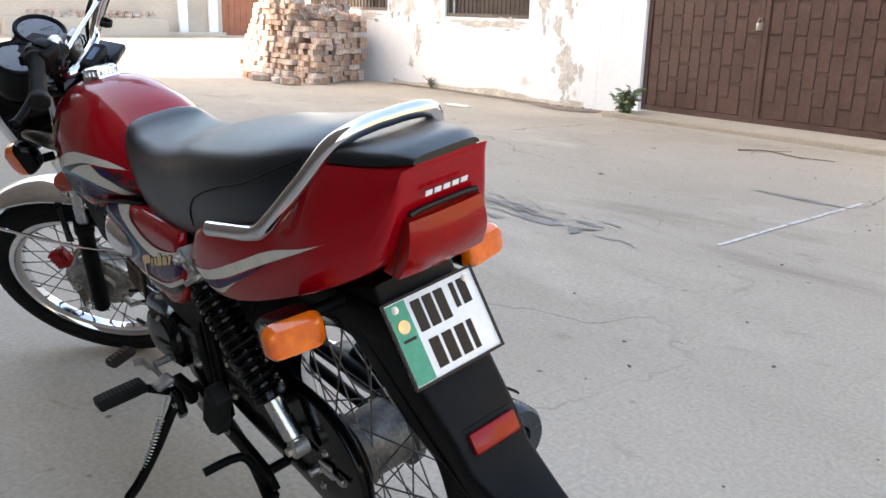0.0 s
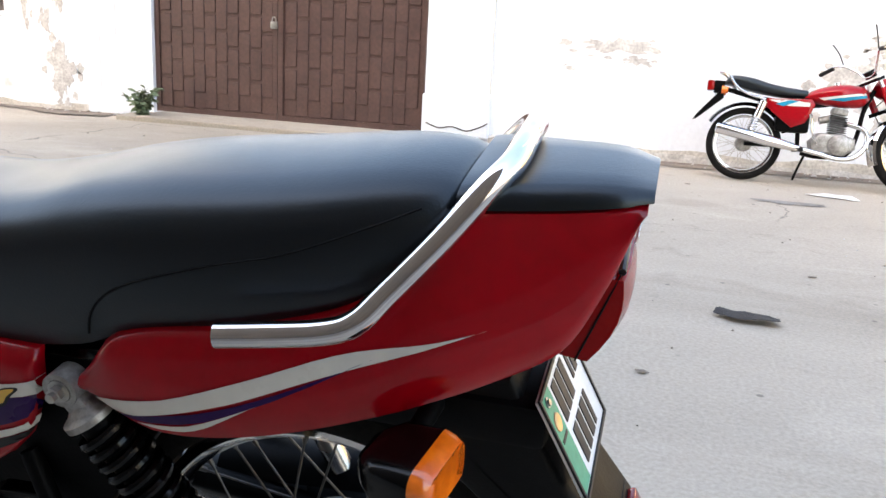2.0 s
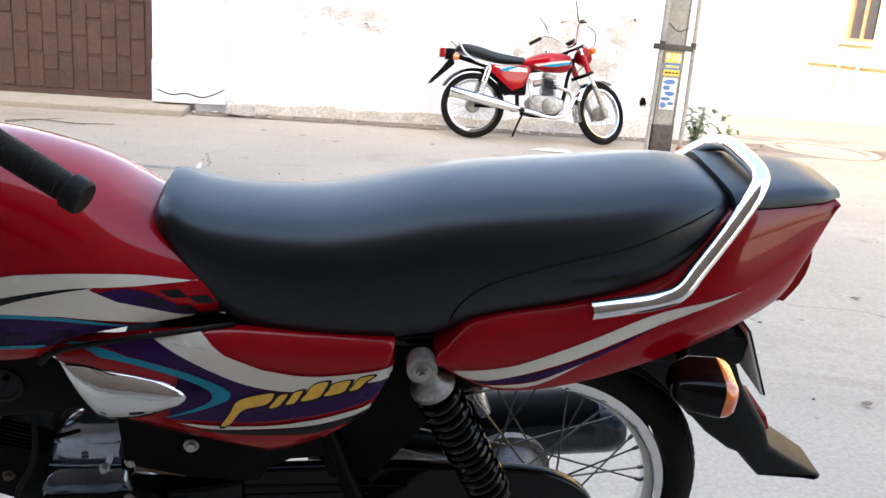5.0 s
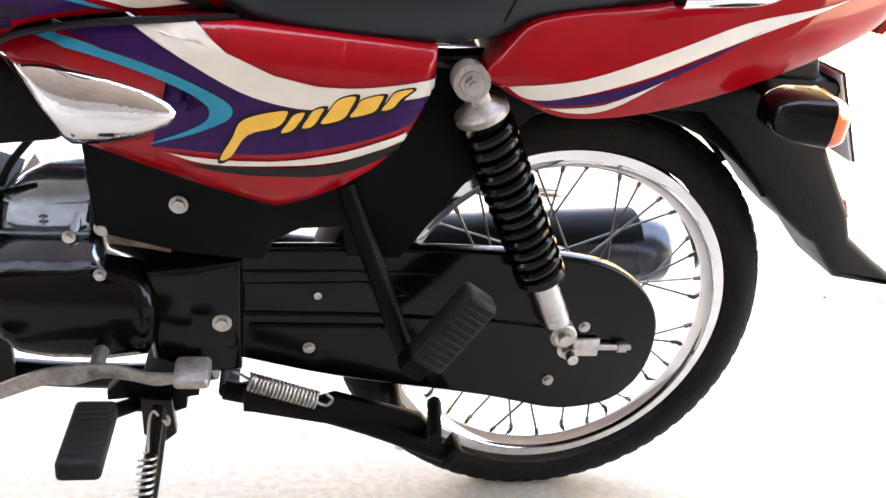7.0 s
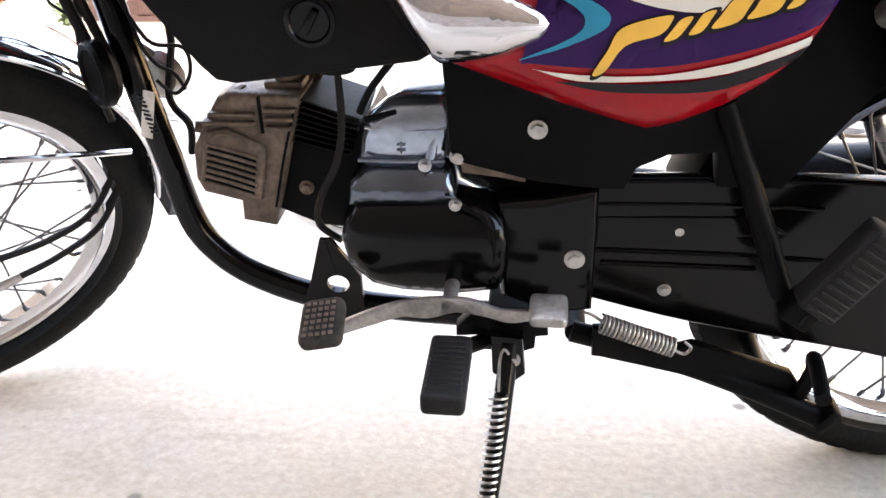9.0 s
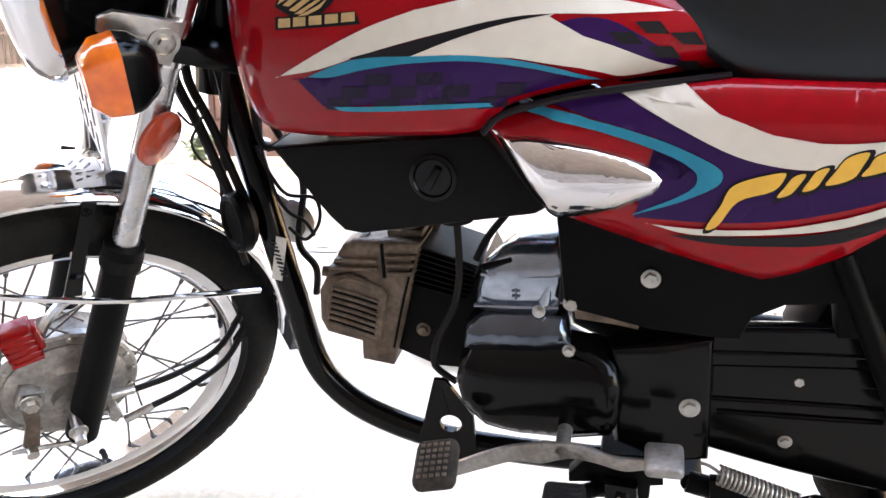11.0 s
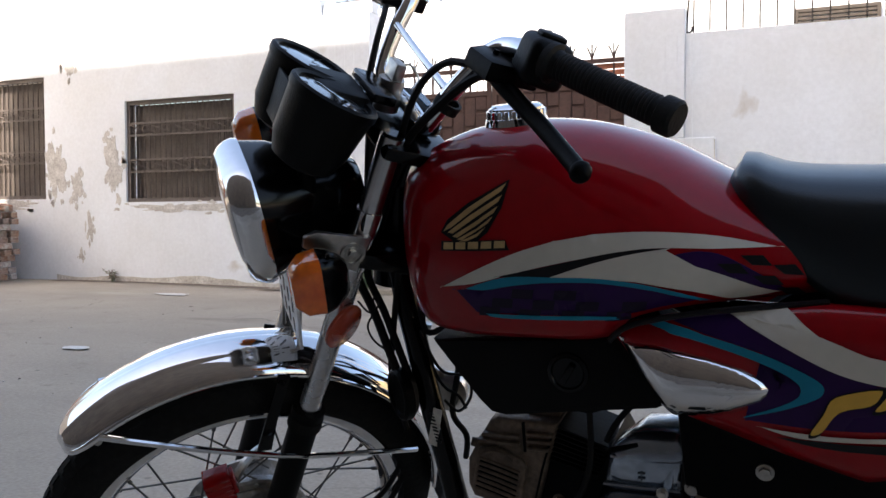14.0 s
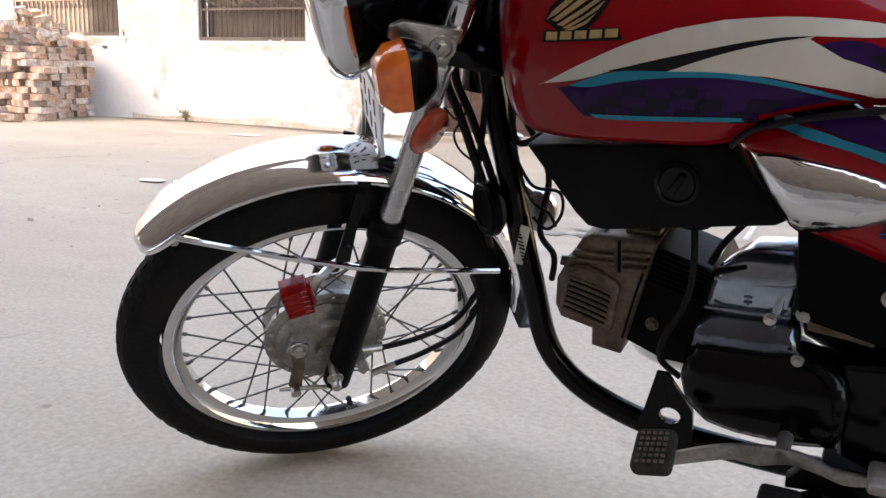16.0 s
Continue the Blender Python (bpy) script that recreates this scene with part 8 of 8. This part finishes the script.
def utility_pole():
    p = thing("utility_pole", "grey steel utility pole with torn paper posters", "pole", pose(2.99, 5.5, -0.01))
    part("shaft", box(-0.078, 0.078, -0.05, 0.05, 0.0, 7.5, 0.008), POLE, p)
    for x in (-0.083, 0.083):
        part("flange", box(x - 0.006, x + 0.006, -0.06, 0.06, 0.26, 7.5, 0.002), POLE, p)
    part("foot", box(-0.088, 0.088, -0.064, 0.064, 0.0, 0.26, 0.006), IRON, p, "rusty dark foot of the pole")
    part("collar", join(box(-0.13, 0.15, -0.074, -0.062, 0.85, 0.895, 0.003), box(-0.13, 0.15, 0.062, 0.074, 0.85, 0.895, 0.003), rod((0.135, -0.09, 0.872), (0.135, 0.09, 0.872), 0.011), rod((-0.115, -0.09, 0.872), (-0.115, 0.09, 0.872), 0.011)), IRON, p, "bolted iron collar")
    part("wire", tube([(-0.08, -0.066, 1.06), (0.0, -0.068, 1.0), (0.09, -0.066, 1.03)], 0.004, 6, 4), IRON, p)
    a = part("poster", box(-0.066, 0.066, -0.0555, -0.0525, 0.655, 0.835), POSTERY, p, "yellow paper poster with a blue band")
    part("poster_band", box(-0.066, 0.066, -0.0575, -0.056, 0.70, 0.755), POSTERB, a)
    me = text_mesh("910", 0.085, 0.0006)
    me.transform(Matrix.Translation((0, -0.0565, 0.793)) @ pose(0, 0, 0, 90, 0, 0))
    part("number", me, PLATEW, a, "white printed number")
    for i in range(5):
        part("line", box(-0.055 + 0.023 * i, -0.038 + 0.023 * i, -0.0585, -0.058, 0.715, 0.735), POSTERY, a)
    for i in range(4):
        part("line", box(-0.055 + 0.03 * i, -0.032 + 0.03 * i, -0.0575, -0.056, 0.67, 0.682), BLACKV, a)
    b = part("poster", box(-0.062, 0.062, -0.0555, -0.0525, 0.385, 0.635), PAPER, p, "blue and white paper poster")
    for i, (x0, x1, z0, z1) in enumerate(((-0.055, 0.055, 0.585, 0.622), (-0.055, 0.01, 0.54, 0.575), (-0.03, 0.055, 0.495, 0.53), (-0.055, 0.02, 0.455, 0.485), (0.0, 0.055, 0.42, 0.447), (-0.055, -0.01, 0.397, 0.44))):
        part("poster_shape", plate(blob((x0 + x1) / 2, (z0 + z1) / 2, x1 - x0, z1 - z0, i * 1.3, 14, 0.3), -0.0575, -0.056), POSTERB, b, smooth=False)


utility_pole()
for x0, x1 in ((2.865, 2.885), (3.145, 3.14)):
    gp = thing("steel_pipe", "thin grey steel pipe beside the utility pole", "pipe", pose(x0, 5.44, 0), "pipes at the pole")
    part("pipe", tube([(0, 0, -0.01), (0.008, 0, 0.4), ((x1 - x0) * 1.5, 0.01, 1.5), ((x1 - x0) * 5, 0.03, 5.0)], 0.017, 10, 4), POLE, gp)
    part("joint", lathe([(0, 0.018), (0, 0.023), (0.05, 0.023), (0.05, 0.018)], ((x1 - x0) * 0.9, 0, 0.86), ((x1 - x0) * 0.95, 0, 1.0), 14), IRON, gp)
ob = part("brick", mesh_of(box(-0.055, 0.055, -0.06, 0.06, 0, 0.085, 0.008, 1), "brick", False), material("red_brick", (0.42, 0.10, 0.06), 0.9, 0, 0.3, 20, 0.5, 60))
ob.matrix_world = pose(3.17, 5.36, 0.0, 0, 0, 14)
tagged(ob, "half red brick at the foot of the pole", "brick")

# ---- cables and razor wire ----
for a, b, sag in (((-13.9, 6.3, 4.45), (-6.3, 6.125, 3.95), 0.08), ((-13.9, 6.6, 4.99), (4.9, 12.1, 6.3), 0.5)):
    a, b = Vector(a), Vector(b)
    ob = part("overhead_cable", tube([a + (b - a) * i / 8 - Vector((0, 0, sag * 4 * (i / 8) * (1 - i / 8))) for i in range(9)], 0.010, 6, 2), IRON)
    tagged(ob, "thin black cable strung along the roof edge", "cable", "overhead cables")
rw = part("razor_wire", tube([(-6.5 + 0.0060 * i, 9.78 + 0.24 * math.sin(i * 0.42), 4.34 + 0.24 * math.cos(i * 0.42) + 0.03 * math.sin(i * 1.7)) for i in range(160)], 0.006, 5, 2), IRON)
tagged(rw, "loose coil of rusty barbed wire on the parapet", "barbed wire")


# ---- the second motorcycle by the wall ----
def parked_motorcycle():
    m = thing("motorcycle", "older red motorcycle with blue and white stripes by the wall", "motorcycle", pose(1.47, 5.78, 0, -7, 0, 0) @ Matrix.Scale(0.895, 4))

    def wheel2(name, c, n):
        c, n = Vector(c), Vector(n).normalized()
        w = part(name, ring(c, n, 0.232, [(0.0, -0.022), (-0.012, -0.02), (-0.018, -0.008), (-0.018, 0.008), (-0.012, 0.02), (0.0, 0.022), (0.004, 0.015), (0.004, -0.015)], 48), CHROME, m, "chromed spoked wheel", angle=50)
        prof = [(0.034 * math.cos(radians(a)), 0.036 * math.sin(radians(a))) for a in range(-125, 126, 25)]
        part("tyre", ring(c, n, 0.264, prof, 56), RUBBER, w)
        part("hub", lathe([(-0.06, 0), (-0.06, 0.05), (-0.045, 0.066), (0.03, 0.066), (0.05, 0.058), (0.055, 0)], c, c + n, 24), ALU, w)
        s = n.orthogonal().normalized()
        t = n.cross(s)
        sp = []
        for i in range(36):
            a = 2 * math.pi * i / 36
            b = a + (0.45 if (i // 2) % 2 else -0.45)
            sp.append(rod(c + 0.215 * (math.cos(a) * s + math.sin(a) * t), c + 0.062 * (math.cos(b) * s + math.sin(b) * t) + n * (0.035 if i % 2 else -0.035), 0.002, seg=4))
        part("spokes", join(*sp), STEEL, w, kind="stuff")

    wheel2("rear_wheel", (0, 0, 0.30), (0, -1, 0))
    # steering turned towards the wall
    st, rk = radians(30), radians(27)
    up = Vector((-math.sin(rk), 0, math.cos(rk)))
    fw0 = Vector((math.cos(rk), 0, math.sin(rk)))
    lf0 = Vector((0, 1, 0))
    fw = fw0 * math.cos(st) + lf0 * math.sin(st)
    lf = lf0 * math.cos(st) - fw0 * math.sin(st)
    foot = Vector((1.215, 0, 0.27))
    F = Matrix(((fw.x, lf.x, up.x, foot.x), (fw.y, lf.y, up.y, foot.y), (fw.z, lf.z, up.z, foot.z), (0, 0, 0, 1)))
    wheel2("front_wheel", F @ Vector((0.03, 0, 0.02)), -lf)

    def q(name, bm, mat, parent=m, label="", **k):
        return part(name, moved(bm, F), mat, parent, label, **k)
    for sg in (1, -1):
        q("fork_tube", tube([(0.0, 0.085 * sg, 0.28), (0, 0.085 * sg, 0.68)], 0.017, 12, 1), CHROME)
        q("fork_slider", tube([(0.0, 0.085 * sg, -0.03), (0, 0.085 * sg, 0.30)], 0.023, 12, 1), ALU)
        q("fork_cover", tube([(0.0, 0.085 * sg, 0.43), (0, 0.085 * sg, 0.60)], 0.028, 12, 1), RED)
        q("indicator", lathe([(0, 0.0), (0, 0.03), (0.04, 0.034), (0.06, 0.02), (0.062, 0)], (0.02, 0.17 * sg, 0.60), (0.3, 0.17 * sg, 0.60), 16), AMBER)
        q("grip", rod((-0.06, 0.27 * sg, 0.885), (-0.12, 0.38 * sg, 0.875), 0.017), GRIP)
        q("mirror_stem", tube([(-0.02, 0.2 * sg, 0.88), (-0.0, 0.22 * sg, 0.98), (0.0, 0.25 * sg, 1.07)], 0.005, 8, 4), BLACK)
    q("clamp", bars([(-0.05, 0.03, -0.11, 0.11, 0.40, 0.43), (-0.05, 0.03, -0.11, 0.11, 0.66, 0.685)]), BLACK)
    q("handlebar", tube([(-0.12, -0.38, 0.875), (-0.04, -0.24, 0.89), (0.0, -0.12, 0.80), (0.0, -0.05, 0.72), (0.0, 0.05, 0.72), (0.0, 0.12, 0.80), (-0.04, 0.24, 0.89), (-0.12, 0.38, 0.875)], 0.011, 10, 5), CHROME, m, "chromed handlebar")
    q("headlamp", lathe([(-0.09, 0.0), (-0.085, 0.05), (-0.04, 0.082), (0.0, 0.088), (0.012, 0.088), (0.016, 0.08), (0.026, 0.05), (0.03, 0.0)], (0.10, 0, 0.57), (0.3, 0, 0.55), 28), RED, m, "round red headlamp")
    q("instrument", lathe([(0, 0), (0, 0.045), (0.06, 0.05), (0.065, 0.0)], (0.04, 0.03, 0.70), (0.02, 0.03, 0.9), 20), BLACK)
    q("mudguard", arc((0.03, 0, 0.02), 0.305, [(0.0, -0.05), (0.02, -0.036), (0.026, 0), (0.02, 0.036), (0.0, 0.05), (-0.003, 0.047), (0.017, 0.034), (0.022, 0), (0.017, -0.034), (-0.003, -0.047)], 35, 175, 30), CHROME, m, "chromed front mudguard")
    # tank, seat, covers
    rings = []
    for i in range(25):
        t = i / 24
        x = 0.42 + 0.49 * t
        w = lerp(((0, 0.085), (0.2, 0.12), (0.6, 0.14), (0.9, 0.10), (1.0, 0.03)), t)
        top = lerp(((0, 0.735), (0.2, 0.785), (0.5, 0.825), (0.8, 0.825), (0.95, 0.80), (1.0, 0.75)), t)
        bot = lerp(((0, 0.68), (0.3, 0.655), (0.7, 0.645), (0.9, 0.66), (1.0, 0.71)), t)
        rings.append([(x, w * math.copysign(abs(math.cos(a)) ** 0.75, math.cos(a)), (top + bot) / 2 + (top - bot) / 2 * math.copysign(abs(math.sin(a)) ** 0.8, math.sin(a))) for a in [2 * math.pi * k / 28 for k in range(28)]])
    tk = part("fuel_tank", loft(rings), RED, m, "red fuel tank with blue and white stripes", angle=60)
    tr = tree_of(tk)

    def stripe(name, poly, mat, owner, tree, lift):
        bm = bmesh.new()
        f = bm.faces.new([bm.verts.new((x, 0, z)) for x, z in poly])
        bmesh.ops.subdivide_edges(bm, edges=bm.edges[:], cuts=6)
        bmesh.ops.triangulate(bm, faces=bm.faces[:])
        for v in bm.verts:
            v.co = on_side(tree, v.co.x, v.co.z, lift)
        part(name, bm, mat, owner)
    stripe("white_stripe", [(0.52, 0.705), (0.86, 0.765), (0.88, 0.745), (0.56, 0.69)], WHITEV, tk, tr, 0.002)
    stripe("blue_stripe", [(0.57, 0.695), (0.87, 0.75), (0.88, 0.73), (0.70, 0.69)], TEAL, tk, tr, 0.003)
    part("fuel_cap", lathe([(0, 0), (0, 0.03), (0.02, 0.03), (0.024, 0)], (0.66, 0, 0.82), (0.66, 0, 1), 20), CHROME, tk)
    rings = []
    for i in range(22):
        t = i / 21
        x = -0.20 + 0.64 * t
        w = lerp(((0, 0.08), (0.06, 0.115), (0.5, 0.125), (0.85, 0.115), (1, 0.09)), t)
        top = lerp(((0, 0.80), (0.05, 0.845), (0.3, 0.84), (0.55, 0.80), (0.8, 0.775), (1, 0.765)), t)
        bot = lerp(((0, 0.77), (0.3, 0.73), (0.7, 0.695), (1, 0.70)), t)
        rings.append([(x, w * math.copysign(abs(math.cos(a)) ** 0.6, math.cos(a)), (top + bot) / 2 + (top - bot) / 2 * math.copysign(abs(math.sin(a)) ** 0.6, math.sin(a))) for a in [2 * math.pi * k / 24 for k in range(24)]])
    part("seat", loft(rings), SEAT, m, "black vinyl seat", angle=60)
    for sg in (-1, 1):
        sc = part("side_cover", skin([(0.13, 0.675), (0.47, 0.69), (0.50, 0.65), (0.47, 0.56), (0.44, 0.50), (0.34, 0.455), (0.28, 0.50), (0.18, 0.57), (0.13, 0.62)], lambda x, z: 0.125 - 0.5 * max(0.0, 0.55 - z) ** 1.5, sg, 0.01, 0.02), RED, m, "red side cover with stripes")
        if sg < 0:
            ts = tree_of(sc)
            stripe("white_stripe", [(0.15, 0.665), (0.30, 0.675), (0.46, 0.66), (0.46, 0.63), (0.30, 0.625)], WHITEV, sc, ts, 0.002)
            stripe("blue_stripe", [(0.20, 0.635), (0.30, 0.67), (0.38, 0.67), (0.26, 0.62)], TEAL, sc, ts, 0.003)
        sh = part("shock_absorber", tube([(0.02, 0.13 * sg, 0.33), (0.11, 0.13 * sg, 0.66)], 0.012, 10, 1), STEEL, m)
        part("coil_spring", spring((0.035, 0.13 * sg, 0.39), (0.075, 0.13 * sg, 0.53), 0.026, 0.005, 7, 6, 10), CHROME, sh)
        part("spring_cover", tube([(0.07, 0.13 * sg, 0.52), (0.108, 0.13 * sg, 0.65)], 0.032, 14, 1), CHROME, sh)
        part("carrier_rail", tube([(0.12, 0.14 * sg, 0.665), (-0.02, 0.14 * sg, 0.70), (-0.12, 0.135 * sg, 0.76), (-0.19, 0.12 * sg, 0.855), (-0.25, 0.06 * sg, 0.87), (-0.25, 0, 0.87)], 0.011, 10, 4), CHROME, m, "chromed carrier rail")
        part("rear_indicator", lathe([(0, 0), (0, 0.028), (0.05, 0.032), (0.055, 0.0)], (-0.18, 0.14 * sg, 0.72), (-0.5, 0.14 * sg, 0.72), 16), AMBER, m)
    part("tail_lamp", box(-0.34, -0.285, -0.06, 0.06, 0.715, 0.80, 0.012), REDLENS, m, "red box tail lamp")
    part("tail_bracket", join(box(-0.286, -0.20, -0.05, 0.05, 0.70, 0.80, 0.01), plate([(-0.21, 0.74), (-0.25, 0.70), (-0.40, 0.52), (-0.43, 0.47), (-0.40, 0.48), (-0.30, 0.57), (-0.2, 0.66)], -0.055, 0.055, 0.006)), SATIN, m)
    rings = []
    for i in range(25):
        a = radians(30 + 130 * i / 24)
        e = Vector((-math.cos(a), 0, math.sin(a)))
        rings.append([Vector((0, 0, 0.30)) + (0.318 + o) * e + Vector((0, w, 0)) for o, w in ((0.0, -0.06), (0.02, -0.045), (0.026, 0), (0.02, 0.045), (0.0, 0.06), (-0.003, 0.057), (0.016, 0.043), (0.022, 0), (0.016, -0.043), (-0.003, -0.057))])
    part("rear_mudguard", loft(rings), BLACK, m)
    part("number_plate", moved(box(-0.002, 0.002, -0.07, 0.07, -0.06, 0.06, 0.001), pose(-0.34, 0, 0.60, 0, 40, 0)), PLATEW, m)
    # engine, exhaust, frame
    eng2 = part("engine", join(plate([(0.52, 0.28), (0.76, 0.26), (0.84, 0.32), (0.83, 0.40), (0.74, 0.43), (0.56, 0.43), (0.50, 0.36)], -0.12, 0.11, 0.02, 3)), ALU, m, "bright alloy engine")
    part("clutch_cover", lathe([(0, 0.0), (0, 0.085), (0.02, 0.08), (0.03, 0.05), (0.032, 0)], (0.71, -0.12, 0.345), (0.71, -1, 0.345), 28), ALU, eng2)
    for i in range(9):
        part("fin", moved(box(-0.065, 0.065, -0.07, 0.07, -0.003, 0.003, 0.001, 1), pose(0.70, 0, 0.435 + 0.017 * i, 0, 8, 0)), SATIN, eng2)
    part("cylinder_head", moved(box(-0.06, 0.06, -0.065, 0.065, 0, 0.05, 0.012), pose(0.70, 0, 0.585, 0, 8, 0)), ALU, eng2)
    part("carburettor", rod((0.56, 0, 0.53), (0.63, 0, 0.55), 0.03), ALU, eng2)
    mf2 = part("muffler", lathe([(0, 0.0), (0.0, 0.03), (0.004, 0.045), (0.04, 0.047), (0.45, 0.046), (0.58, 0.034), (0.68, 0.022), (0.86, 0.020), (0.86, 0)], (-0.24, -0.15, 0.415), (0.62, -0.13, 0.255), 24), CHROME, m, "long chromed muffler")
    part("exhaust_pipe", tube([(0.58, -0.13, 0.262), (0.72, -0.125, 0.235), (0.84, -0.11, 0.26), (0.92, -0.085, 0.36), (0.90, -0.06, 0.47), (0.80, -0.04, 0.51), (0.75, -0.03, 0.52)], 0.019, 12, 5), CHROME, mf2)
    part("frame", join(tube([(0.94, 0, 0.80), (0.88, 0, 0.62), (0.86, 0, 0.45), (0.80, 0, 0.28), (0.6, 0, 0.24), (0.45, 0, 0.26)], 0.018, 10, 4), tube([(0.93, 0, 0.74), (0.6, 0, 0.66), (0.42, 0, 0.60), (0.42, 0, 0.3)], 0.018, 10, 4), tube([(0.42, -0.08, 0.66), (0.1, -0.1, 0.675), (-0.2, -0.08, 0.74)], 0.012, 8, 3), tube([(0.42, 0.08, 0.66), (0.1, 0.1, 0.675), (-0.2, 0.08, 0.74)], 0.012, 8, 3), tube([(0.42, -0.06, 0.31), (0.0, -0.1, 0.30)], 0.016, 8, 1), tube([(0.42, 0.06, 0.31), (0.0, 0.1, 0.30)], 0.016, 8, 1)), SATIN, m, "black tubular frame")
    part("battery_or_filler_box", box(0.22, 0.48, -0.08, 0.08, 0.42, 0.66, 0.02), SATIN, m)
    part("footpeg", join(rod((0.42, -0.24, 0.28), (0.42, 0.24, 0.28), 0.012), rod((0.42, -0.25, 0.285), (0.42, -0.16, 0.285), 0.019)), GRIP, m)
    part("kick_lever", tube([(0.55, -0.13, 0.34), (0.50, -0.16, 0.42), (0.48, -0.17, 0.55), (0.46, -0.2, 0.56)], 0.009, 8, 4), CHROME, m)
    part("side_stand", tube([(0.50, 0.11, 0.25), (0.47, 0.22, 0.12), (0.44, 0.30, -0.028)], 0.011, 8, 3), BLACK, m)
    part("cable", tube([(1.0, -0.1, 1.08), (1.08, -0.12, 1.0), (1.05, -0.08, 0.8), (0.95, -0.05, 0.66)], 0.005, 6, 5), GRIP, m)


parked_motorcycle()
